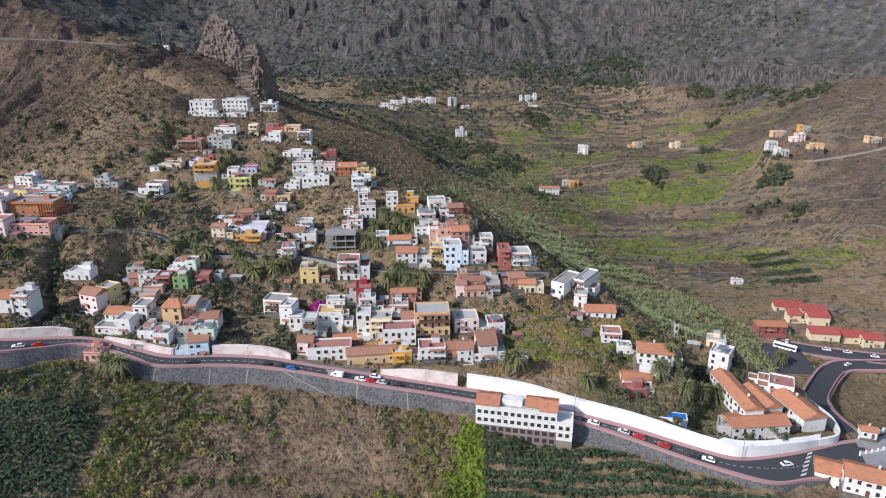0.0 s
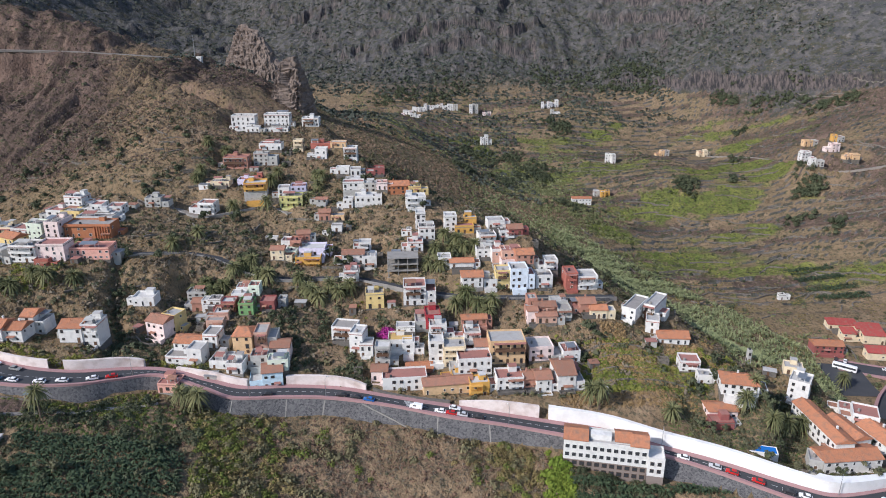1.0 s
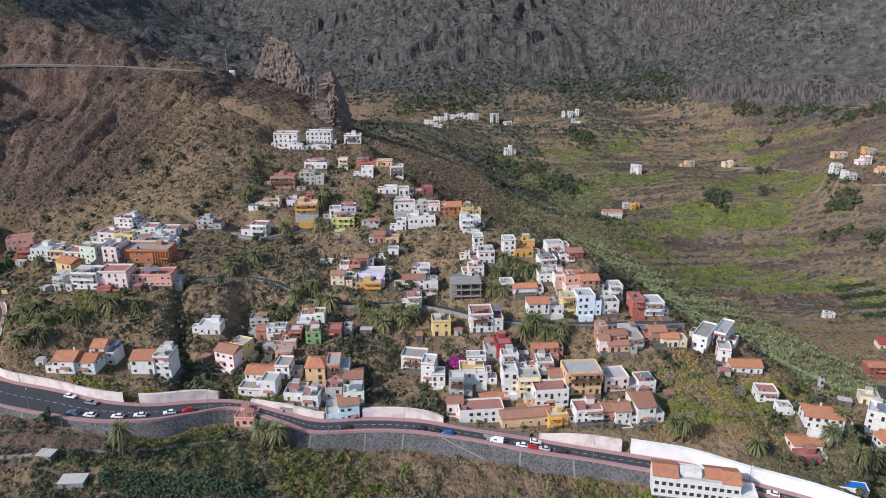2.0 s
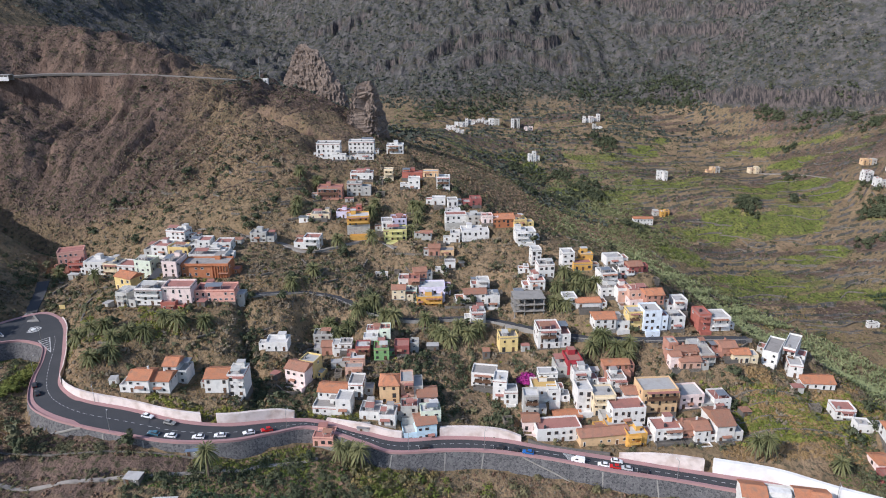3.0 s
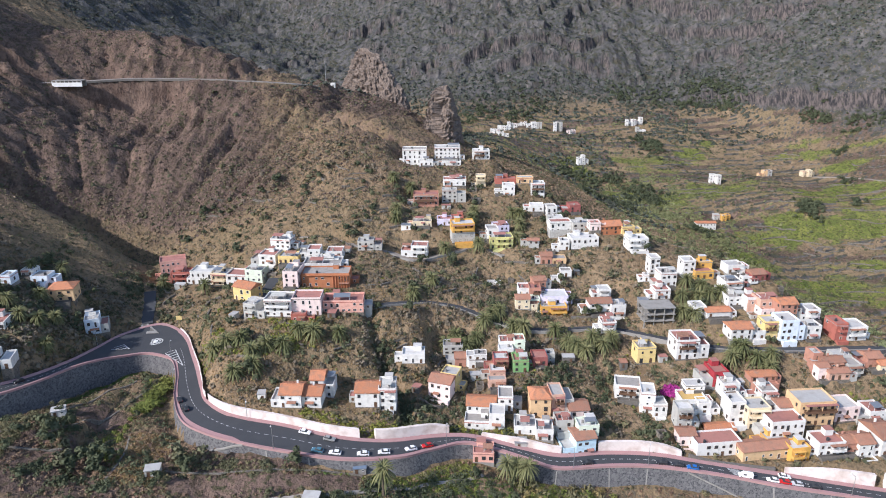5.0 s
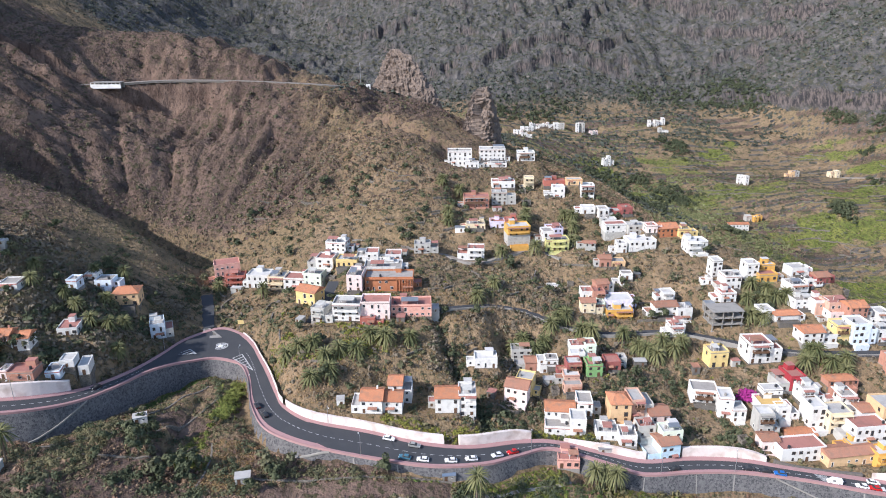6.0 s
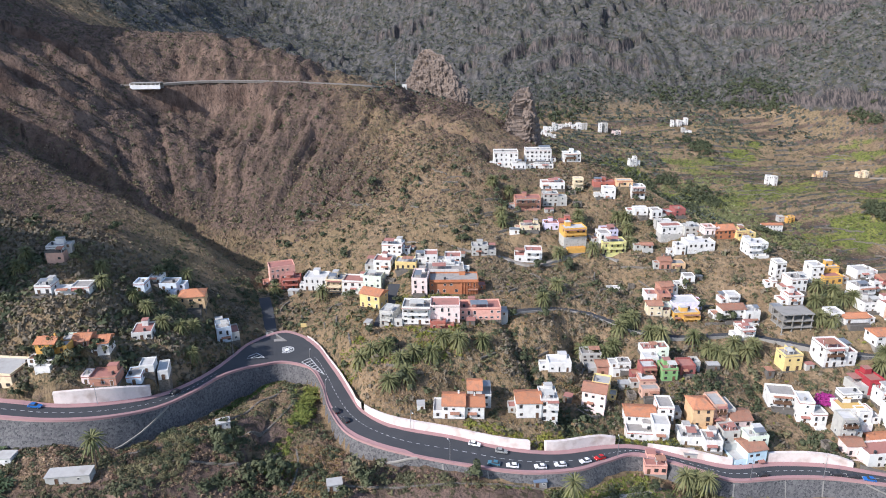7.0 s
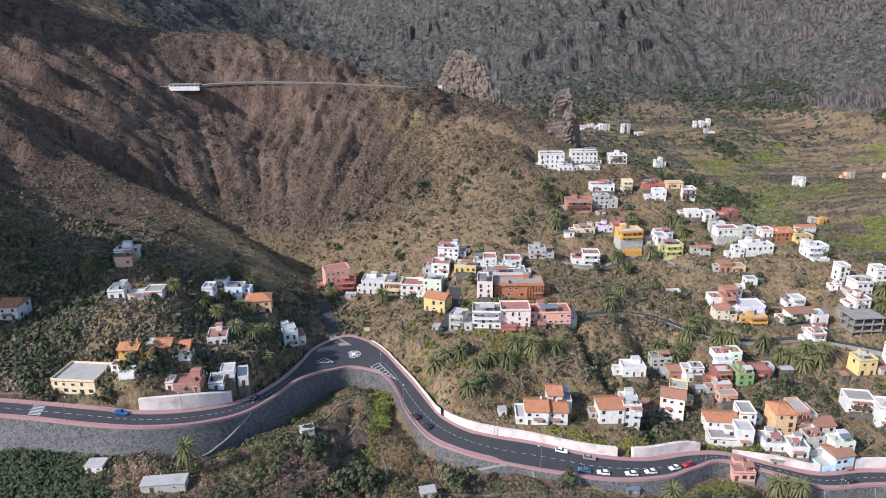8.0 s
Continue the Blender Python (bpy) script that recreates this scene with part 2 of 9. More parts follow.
    col = mixed(ranged(plus(sep.outputs[1], jitter, 1.2), 0.95, 1.25), dry, brown)
    col = mixed(ranged(plus(sep.outputs[2], jitter, 1.2), 0.95, 1.25), col, rock)
    col = mixed(ranged(plus(sep.outputs[0], jitter, 1.2), 1.0, 1.3), col, weeds)
    l.new(col, b.inputs["Base Color"])
    bp = n.new("ShaderNodeBump")
    bp.inputs["Strength"].default_value, bp.inputs["Distance"].default_value = 0.9, 2.4
    l.new(plus(clump, plus(fine, plus(crack, rib, 1.2), 0.5), 0.6), bp.inputs["Height"])
    l.new(bp.outputs[0], b.inputs["Normal"])
    return m


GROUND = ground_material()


def stone_material(name, dark, light, size):
    """Rubble masonry: cells of uneven stones with recessed joints."""
    m = bpy.data.materials.new(name)
    m.use_nodes = True
    n, l = m.node_tree.nodes, m.node_tree.links
    b = n["Principled BSDF"]
    b.inputs["Roughness"].default_value = 0.9
    geo = n.new("ShaderNodeNewGeometry")
    v, e = n.new("ShaderNodeTexVoronoi"), n.new("ShaderNodeTexVoronoi")
    e.feature = "DISTANCE_TO_EDGE"
    for t in (v, e):
        t.inputs["Scale"].default_value = size
        l.new(geo.outputs["Position"], t.inputs["Vector"])
    sep = n.new("ShaderNodeSeparateColor")
    l.new(v.outputs["Color"], sep.inputs["Color"])
    wide = n.new("ShaderNodeTexNoise")
    wide.inputs["Scale"].default_value, wide.inputs["Detail"].default_value = 0.12, 4
    l.new(geo.outputs["Position"], wide.inputs["Vector"])
    mix = n.new("ShaderNodeMix")
    mix.data_type = "RGBA"
    l.new(sep.outputs[0], mix.inputs["Factor"])
    mix.inputs["A"].default_value, mix.inputs["B"].default_value = (*dark, 1), (*light, 1)
    joint = n.new("ShaderNodeMapRange")
    joint.inputs["From Max"].default_value = 0.06
    l.new(e.outputs["Distance"], joint.inputs["Value"])
    mix2 = n.new("ShaderNodeMix")
    mix2.data_type = "RGBA"
    l.new(joint.outputs[0], mix2.inputs["Factor"])
    mix2.inputs["A"].default_value = (*(0.9 * d + 0.02 for d in light), 1)
    l.new(mix.outputs["Result"], mix2.inputs["B"])
    hsv = n.new("ShaderNodeHueSaturation")
    r = n.new("ShaderNodeMapRange")
    r.inputs["To Min"].default_value, r.inputs["To Max"].default_value = 0.7, 1.35
    l.new(wide.outputs["Fac"], r.inputs["Value"])
    l.new(r.outputs[0], hsv.inputs["Value"])
    l.new(mix2.outputs["Result"], hsv.inputs["Color"])
    l.new(hsv.outputs["Color"], b.inputs["Base Color"])
    bp = n.new("ShaderNodeBump")
    bp.inputs["Strength"].default_value, bp.inputs["Distance"].default_value = 0.8, 0.15
    l.new(e.outputs["Distance"], bp.inputs["Height"])
    l.new(bp.outputs[0], b.inputs["Normal"])
    return m


RUBBLE = stone_material("basalt_rubble", (0.045, 0.045, 0.05), (0.14, 0.135, 0.135), 1.7)
CRAG = stone_material("crag_stone", (0.09, 0.07, 0.06), (0.2, 0.152, 0.122), 0.5)
DRY_STONE = stone_material("dry_stone", (0.08, 0.07, 0.06), (0.19, 0.165, 0.135), 1.6)

# ---- the land ----
UPPER, LOWER = [], []


def section(store, y, heights):
    """One cross-section of the land at y: heights every 40 m from x = -720 to 720."""
    store.append((y, heights))


section(UPPER, 160, [225, 207, 186, 163, 139, 114, 88, 62, 39, 23, 14, 7, 0, -7, -13, -18, -20, -21, -19, -19, -21, -21, -22, -29, -36, -37, -34, -27, -14, 1, 19, 38, 55, 72, 87, 101, 114])
section(UPPER, 200, [236, 218, 198, 174, 150, 126, 100, 70, 41, 27, 22, 14, 7, 0, -6, -11, -15, -15, -13, -12, -16, -22, -24, -36, -44, -46, -42, -32, -18, 0, 20, 40, 60, 76, 92, 106, 119])
# y 240 to 330: the unseen west end is raised to throw shade
section(UPPER, 240, [247, 230, 209, 184, 159, 139, 120, 85, 41, 33, 33, 21, 16, 10, 3, -1, -5, -8, -6, -3, -5, -17, -33, -48, -53, -54, -48, -37, -21, -1, 21, 43, 64, 81, 96, 111, 125])
section(UPPER, 270, [253, 237, 217, 190, 163, 143, 129, 91, 47, 45, 36, 20, 21, 20, 10, 6, 4, 4, 5, 4, -3, -21, -43, -52, -57, -58, -52, -39, -22, 0, 22, 45, 66, 83, 99, 114, 128])
section(UPPER, 300, [258, 244, 224, 195, 164, 142, 125, 92, 58, 51, 34, 14, 22, 26, 21, 13, 12, 14, 16, 4, -7, -28, -47, -54, -58, -59, -54, -39, -21, 1, 24, 46, 67, 85, 102, 117, 132])
section(UPPER, 330, [260, 247, 230, 199, 166, 141, 120, 93, 66, 56, 31, 12, 21, 30, 26, 21, 21, 23, 21, -1, -16, -37, -52, -55, -57, -57, -51, -37, -18, 4, 26, 48, 69, 87, 104, 120, 136])
section(UPPER, 360, [259, 246, 229, 199, 167, 140, 119, 93, 68, 51, 25, 14, 24, 31, 26, 24, 27, 30, 24, 4, -24, -44, -53, -52, -54, -53, -47, -34, -14, 7, 29, 51, 71, 90, 107, 123, 139])
section(UPPER, 400, [257, 244, 228, 199, 165, 139, 120, 96, 64, 38, 27, 26, 37, 43, 38, 34, 34, 26, 15, -6, -31, -48, -54, -52, -50, -47, -41, -26, -7, 14, 35, 55, 75, 94, 111, 128, 144])
section(UPPER, 440, [259, 246, 229, 200, 167, 142, 123, 99, 66, 41, 36, 38, 49, 57, 51, 46, 34, 15, 1, -18, -38, -51, -56, -55, -49, -41, -31, -17, 2, 22, 42, 62, 81, 99, 116, 133, 149])
section(UPPER, 480, [259, 244, 226, 199, 170, 146, 126, 102, 75, 60, 56, 55, 61, 68, 59, 50, 36, 12, -6, -25, -42, -53, -57, -55, -48, -36, -23, -9, 10, 30, 49, 68, 87, 105, 122, 139, 155])
section(UPPER, 520, [255, 239, 219, 195, 170, 148, 127, 106, 74, 56, 69, 74, 75, 75, 67, 48, 34, 14, -9, -28, -42, -53, -57, -55, -47, -32, -18, -4, 14, 34, 55, 75, 93, 111, 128, 145, 162])
section(UPPER, 560, [250, 231, 211, 189, 168, 148, 130, 113, 82, 79, 86, 87, 83, 78, 67, 47, 31, 12, -11, -30, -40, -52, -57, -52, -46, -33, -18, -3, 16, 37, 59, 80, 99, 118, 135, 152, 169])
section(UPPER, 600, [243, 224, 203, 183, 163, 147, 136, 128, 119, 113, 104, 94, 86, 77, 60, 41, 28, 9, -13, -30, -36, -47, -51, -45, -40, -30, -14, 3, 20, 41, 63, 84, 104, 124, 142, 160, 177])
section(UPPER, 650, [234, 214, 193, 172, 153, 137, 127, 124, 124, 117, 103, 90, 79, 69, 51, 30, 20, 3, -18, -34, -41, -41, -37, -28, -27, -23, -1, 16, 29, 47, 68, 89, 111, 131, 151, 170, 188])
section(UPPER, 700, [225, 203, 181, 159, 137, 117, 100, 90, 88, 85, 75, 64, 54, 44, 36, 29, 21, -4, -25, -35, -39, -35, -29, -25, -28, -22, -5, 15, 33, 52, 73, 95, 117, 139, 160, 180, 198])
section(UPPER, 760, [213, 190, 166, 141, 117, 93, 72, 57, 50, 45, 38, 29, 20, 14, 14, 17, 11, -10, -31, -35, -34, -31, -31, -26, -29, -23, -7, 13, 35, 57, 79, 102, 126, 150, 172, 193, 212])
section(UPPER, 830, [202, 177, 151, 125, 100, 77, 57, 40, 29, 20, 14, 8, 4, 3, 6, 9, 6, -7, -17, -21, -23, -24, -26, -26, -24, -17, 0, 22, 46, 70, 92, 116, 142, 166, 189, 211, 230])
section(UPPER, 900, [195, 169, 143, 117, 92, 70, 50, 34, 22, 13, 8, 4, 3, 4, 6, 6, 3, -3, -7, -9, -8, -6, -8, -10, -8, 1, 21, 47, 73, 97, 120, 143, 166, 190, 212, 232, 252])
section(UPPER, 980, [192, 166, 140, 114, 91, 69, 50, 36, 25, 17, 13, 11, 12, 13, 15, 16, 15, 12, 7, 6, 8, 10, 11, 11, 17, 33, 57, 84, 111, 135, 156, 178, 199, 220, 240, 259, 278])
section(UPPER, 1060, [194, 168, 143, 118, 95, 74, 56, 43, 33, 28, 25, 26, 29, 33, 38, 42, 45, 45, 42, 39, 38, 39, 38, 37, 38, 47, 74, 109, 138, 164, 188, 210, 231, 251, 271, 289, 308])
section(UPPER, 1150, [200, 175, 150, 125, 102, 82, 65, 53, 45, 42, 43, 47, 53, 61, 70, 79, 88, 95, 101, 98, 91, 87, 86, 83, 83, 93, 114, 142, 171, 200, 226, 249, 271, 291, 309, 327, 345])
section(UPPER, 1250, [209, 185, 159, 133, 109, 89, 73, 63, 59, 60, 65, 74, 84, 95, 105, 115, 123, 129, 132, 131, 128, 125, 123, 123, 132, 151, 176, 204, 233, 260, 284, 307, 327, 346, 363, 379, 396])
section(UPPER, 1350, [208, 183, 157, 132, 110, 92, 81, 76, 77, 83, 93, 106, 120, 134, 146, 155, 162, 167, 169, 170, 170, 174, 182, 195, 213, 235, 262, 289, 316, 340, 360, 378, 395, 411, 427, 441, 456])
section(UPPER, 1500, [204, 181, 159, 137, 119, 106, 103, 110, 123, 139, 157, 176, 195, 213, 229, 243, 255, 265, 274, 282, 290, 300, 313, 329, 347, 368, 390, 412, 433, 452, 469, 484, 498, 511, 520, 520, 520])
section(UPPER, 1700, [268, 257, 247, 241, 238, 240, 247, 258, 272, 290, 309, 328, 345, 362, 378, 394, 409, 423, 436, 448, 459, 471, 483, 495, 509, 520, 520, 520, 520, 520, 520, 520, 520, 520, 520, 520, 520])
section(UPPER, 2000, [442, 442, 444, 448, 454, 461, 470, 481, 493, 505, 519, 520, 520, 520, 520, 520, 520, 520, 520, 520, 520, 520, 520, 520, 520, 520, 520, 520, 520, 520, 520, 520, 520, 520, 520, 520, 520])
section(LOWER, 40, [50, 43, 35, 28, 21, 14, 9, 4, 0, -4, -7, -11, -15, -20, -25, -31, -34, -36, -37, -38, -40, -42, -44, -47, -49, -51, -52, -51, -50, -50, -50, -51, -52, -53, -55, -57, -58])
section(LOWER, 100, [63, 56, 48, 40, 33, 26, 19, 14, 10, 8, 6, 2, -3, -8, -15, -21, -25, -27, -28, -29, -31, -34, -37, -42, -46, -49, -48, -46, -44, -44, -44, -44, -45, -47, -48, -50, -52])
section(LOWER, 140, [72, 65, 58, 50, 42, 34, 26, 20, 16, 15, 12, 7, 2, -3, -9, -14, -19, -22, -23, -24, -25, -28, -31, -38, -45, -48, -47, -44, -41, -40, -40, -41, -42, -43, -45, -46, -48])
section(LOWER, 170, [79, 72, 66, 58, 49, 40, 31, 24, 20, 19, 17, 11, 4, 1, -3, -7, -15, -20, -20, -21, -21, -24, -27, -35, -44, -47, -45, -42, -39, -38, -38, -38, -39, -41, -42, -44, -46])
section(LOWER, 190, [83, 77, 71, 63, 54, 44, 34, 27, 22, 22, 22, 14, 6, 4, 0, -4, -13, -18, -18, -20, -19, -22, -25, -33, -42, -45, -44, -41, -38, -37, -36, -37, -38, -39, -40, -42, -44])
section(LOWER, 210, [87, 81, 75, 68, 58, 48, 38, 30, 25, 25, 25, 16, 8, 7, 2, -5, -11, -14, -14, -18, -19, -21, -24, -32, -40, -43, -42, -40, -37, -36, -35, -36, -36, -37, -39, -40, -42])
section(LOWER, 230, [91, 85, 79, 72, 62, 51, 41, 33, 28, 27, 25, 17, 8, 8, 2, -5, -9, -11, -12, -16, -18, -20, -23, -30, -37, -40, -40, -38, -36, -35, -34, -34, -35, -36, -37, -39, -40])
section(LOWER, 250, [95, 89, 82, 75, 65, 55, 44, 36, 30, 28, 24, 15, 6, 6, 2, -4, -8, -9, -10, -14, -17, -19, -23, -28, -34, -38, -38, -36, -35, -33, -33, -33, -33, -34, -36, -37, -39])
section(LOWER, 275, [99, 93, 86, 78, 69, 58, 48, 40, 33, 28, 22, 12, 5, 4, 1, -3, -6, -7, -9, -12, -15, -18, -21, -26, -31, -34, -35, -34, -33, -32, -31, -31, -32, -33, -34, -35, -37])
section(LOWER, 300, [102, 96, 89, 81, 72, 62, 52, 43, 36, 29, 21, 12, 5, 4, 1, -2, -4, -5, -7, -10, -13, -16, -20, -24, -28, -31, -32, -32, -31, -30, -30, -30, -30, -31, -32, -33, -35])


def spline(p0, p1, p2, p3, t):
    return p1 + 0.5 * t * (p2 - p0 + t * (2 * p0 - 5 * p1 + 4 * p2 - p3 + t * (3 * (p1 - p2) + p3 - p0)))


def surface(store, x, y):
    """The smooth land through the cross-sections."""
    ys, z = np.array([s[0] for s in store], float), np.array([s[1] for s in store], float)
    u = np.clip((x + 720) / 40, 0, z.shape[1] - 1.001)
    i = u.astype(int)
    f = u - i
    yy = np.clip(y, ys[0], ys[-1] - 0.01)
    j = np.searchsorted(ys, yy, side="right") - 1
    g = (yy - ys[j]) / (ys[j + 1] - ys[j])
    cx = [np.clip(i + k, 0, z.shape[1] - 1) for k in (-1, 0, 1, 2)]
    rows = []
    for k in (-1, 0, 1, 2):
        r = np.clip(j + k, 0, len(ys) - 1)
        rows.append(spline(*(z[r, c] for c in cx), f))
    return spline(*rows, g)


def lattice(x, y, seed):
    xi, yi = np.floor(x).astype(np.int64), np.floor(y).astype(np.int64)
    fx, fy = x - xi, y - yi
    fx, fy = fx * fx * (3 - 2 * fx), fy * fy * (3 - 2 * fy)

    def h(a, b):
        k = (a * 374761393 + b * 668265263 + seed * 1442695041) & 0x7FFFFFFF
        k = ((k ^ (k >> 13)) * 1274126177) & 0x7FFFFFFF
        return ((k ^ (k >> 16)) & 0xFFFF) / 65535.0
    return (h(xi, yi) * (1 - fx) + h(xi + 1, yi) * fx) * (1 - fy) + (h(xi, yi + 1) * (1 - fx) + h(xi + 1, yi + 1) * fx) * fy


def fbm(x, y, octaves=4, seed=1):
    """Uneven ground, about -1 to 1."""
    v, a, s = 0.0, 0.5, 1.0
    for o in range(octaves):
        v = v + a * (2 * lattice(x * s, y * s, seed + o) - 1)
        a, s = a * 0.5, s * 2.03
    return v


# the main road: inner edge, outer edge, height, height of the wall on the hill side
STATIONS = []


def station(ix, iy, ox, oy, z, wall):
    STATIONS.append((ix, iy, ox, oy, z, wall))


station(165, 212, 158, 188, -23.5, 0.6)
station(146, 209, 137, 187, -22.3, 0.6)
station(131, 203, 120, 185, -21, 2.2)
station(119, 198, 106, 181.5, -19.8, 3.2)
station(100, 193, 93, 184, -18, 3.6)
station(88, 195.5, 79, 190.5, -16.7, 3.8)
station(66, 205, 61, 199, -14.3, 4.2)
station(47, 212, 45, 205.5, -12.6, 4.2)
station(30, 219, 29, 210, -11, 4.4)
station(12, 222.5, 11, 213.5, -9.8, 4.6)
station(-8, 226, -6, 217, -8.5, 4.4)
station(-27, 229.5, -28, 220.5, -7, 1.2)
station(-50, 233.5, -48, 225, -5.4, 0.6)
station(-67, 237, -70, 228.3, -4.2, 3.6)
station(-86, 237, -87, 227.5, -3.1, 3.6)
station(-103, 233.5, -106, 224.5, -1.6, 2.4)
station(-117, 236, -117, 228.2, 0, 2.6)
station(-134, 240, -136, 234, 2.3, 0.8)
station(-148, 238, -148, 228.4, 4, 3.6)
station(-166, 232, -160, 221, 6.2, 3.6)
station(-183, 232, -178, 217.5, 8, 3.2)
station(-202, 237, -196, 219.3, 9.6, 3.0)
station(-222, 241.5, -213, 222.7, 11, 3.2)
station(-234, 251, -227, 227.8, 11.6, 2.4)
station(-239, 262, -238, 236, 11.6, 1.6)
station(-245, 276, -246, 251, 11.6, 1.0)
station(-252, 290, -251, 267, 11.5, 0.8)
station(-258, 302, -257, 280, 11.3, 0.6)
station(-266, 312, -263, 284.5, 11.2, 0.5)
station(-277, 317, -271, 286.5, 11.4, 0.5)
station(-288, 304, -278, 282, 12.6, 0.8)
station(-291, 288, -284, 275, 14.8, 0.8)
station(-294, 272, -289, 265, 17.2, 1.0)
station(-298, 256, -294, 248, 20.4, 1.2)
station(-304, 243, -301, 233.5, 23.4, 3.4)
station(-314, 234, -313, 223.5, 26.4, 4.8)
station(-329, 229, -327, 218.8, 28.6, 4.2)
station(-344, 229.5, -343, 218.5, 30, 1.2)
station(-368, 232, -366, 221.5, 31, 0.8)
station(-395, 234, -394, 223, 32, 1.5)
station(-440, 232, -440, 221, 34.5, 2.5)
station(-520, 236, -520, 225, 40, 3)


def smooth_rows(rows, per):
    """A finer chain of rows through the given ones."""
    a = np.array(rows, float)
    a = np.vstack((2 * a[0] - a[1], a, 2 * a[-1] - a[-2]))
    out = []
    for k in range(1, len(a) - 2):
        for f in np.arange(per) / per:
            out.append(spline(a[k - 1], a[k], a[k + 1], a[k + 2], f))
    out.append(a[-2])
    return np.array(out)


ROAD = smooth_rows(STATIONS, 6)
INNER, OUTER = ROAD[:, :2], ROAD[:, 2:4]


def inside(poly, x, y):
    c = np.zeros(x.shape, bool)
    for (x0, y0), (x1, y1) in zip(poly, np.roll(poly, -1, 0)):
        hit = ((y0 > y) != (y1 > y)) & (x < (x1 - x0) * (y - y0) / (y1 - y0 + 1e-12) + x0)
        c ^= hit
    return c


def nearest(line, x, y):
    """Distance to a chain of straight runs and the (fractional) row on it."""
    best, row = np.full(x.shape, 1e9), np.zeros(x.shape)
    for k in range(len(line) - 1):
        (ax, ay), (bx, by) = line[k], line[k + 1]
        m = np.nonzero((x > min(ax, bx) - 40) & (x < max(ax, bx) + 40) & (y > min(ay, by) - 40) & (y < max(ay, by) + 40))
        if not len(m[0]):
            continue
        dx, dy = bx - ax, by - ay
        f = np.clip(((x[m] - ax) * dx + (y[m] - ay) * dy) / (dx * dx + dy * dy + 1e-9), 0, 1)
        d = np.hypot(x[m] - ax - f * dx, y[m] - ay - f * dy)
        better = d < best[m]
        sel = tuple(q[better] for q in m)
        best[sel], row[sel] = d[better], k + f[better]
    return best, row


def along(values, row):
    """Values between the rows of a chain."""
    return np.interp(row, np.arange(len(values)), values)


DECK_POLY = np.vstack((INNER, OUTER[::-1]))
LOW_POLY = np.vstack((OUTER, [(-1500, 225), (-1500, -900), (1500, -900), (1500, 60), (300, 110)]))

# the lane that climbs to the houses, and other lanes: x, y, z rows and a width
LANES = []


def lane(width, *rows):
    LANES.append((width, smooth_rows(rows, 5)))


lane(5.5, (-282, 316, 11.8), (-285, 326, 12.6), (-288, 336, 13.6), (-292, 347, 15))
lane(4.5, (-176, 306, 24.5), (-163, 312, 23), (-150, 317, 21), (-136, 316, 18.5), (-120, 308, 15), (-104, 303, 13.6), (-88, 304, 13.3), (-72, 305, 13), (-56, 300, 12.3), (-42, 294, 11.5), (-28, 290, 11), (-10, 288, 10.8), (8, 288, 10.6), (26, 288.5, 10.6), (40, 289, 10.4), (47, 291, 9.6))
lane(4, (-222, 384, 31), (-205, 380, 31), (-190, 372, 30), (-172, 366, 28), (-158, 360, 26), (-140, 368, 27), (-126, 374, 27.5), (-112, 366, 26))
lane(7, (-560, 520, 118), (-480, 532, 103), (-429, 538, 99), (-380, 560, 99.5), (-330, 575, 97.5), (-290, 585, 94.5), (-262, 592, 92), (-244, 604, 89))
lane(6, (-262, 500, 62), (-243, 512, 64), (-222, 516, 64), (-204, 505, 62), (-186, 496, 59), (-168, 488, 57))
lane(9, (143, 204, -21.8), (149, 218, -25), (153, 234, -30), (159, 252, -36), (168, 270, -42), (180, 287, -47), (193, 303, -50), (206, 314, -51.3), (225, 316, -52), (260, 318, -53))
lane(20, (180, 306, -51.3), (181, 320, -51.4), (184, 338, -51.5))
lane(10, (184, 338, -51.5), (205, 330, -51.8), (232, 323, -52.2), (262, 322, -53))
lane(3.5, (262, 757, -27), (285, 728, -21), (300, 690, -16), (318, 612, -9), (360, 590, 2), (420, 570, 25))
lane(5.5, (-231, 299, 22), (-229, 312, 22.6), (-227.5, 326, 23.6), (-226.5, 338, 25.4))

PLOTS = []


def plot(x, y, z, w, h, d, rot, wall, roof, base="", share=0.0):
    """One house: the middle of its front at ground level, width, height, depth, turn, wall colour, kind of roof, and the colour and share of a lower storey of its own."""
    PLOTS.append((x, y, z, w, h, d, rot, wall, roof, base, share))


plot(-286.1, 365.5, 12.9, 12.9, 11.7, 9, 20, "pink", "FR")
plot(-281.5, 361.8, 13.0, 9.7, 6.4, 7, 5, "red", "FR")
plot(-267.0, 351.0, 16.8, 11.4, 7.2, 9, -6, "white", "F")
plot(-257.2, 348.6, 16.9, 8.4, 7.0, 9, -6, "cream", "F")
plot(-247.6, 345.6, 17.6, 10.8, 6.6, 9, -8, "white", "FR")
plot(-237.6, 341.4, 18.7, 9.0, 9.6, 8, -12, "palegreen", "F")
plot(-236.5, 316.6, 22.6, 10.2, 6.5, 8, -25, "yellow", "G")
plot(-225.5, 294.2, 24.2, 10.2, 6.6, 8, -20, "greywhite", "F")
plot(-235.8, 354.7, 25.6, 13.3, 5.9, 9, -8, "white", "FR")
plot(-221.5, 348.2, 28.6, 10.6, 4.3, 8, -8, "yellow", "F")
plot(-229.4, 367.2, 30.2, 10.7, 5.4, 8, -10, "white", "F")
plot(-211.3, 350.8, 30.7, 10.9, 4.9, 8, 0, "white", "FR")
plot(-198.2, 347.6, 30.8, 7.9, 4.8, 8, 0, "white", "FR")
plot(-201.5, 340.9, 30.9, 7.8, 4.2, 4, 0, "white", "F")
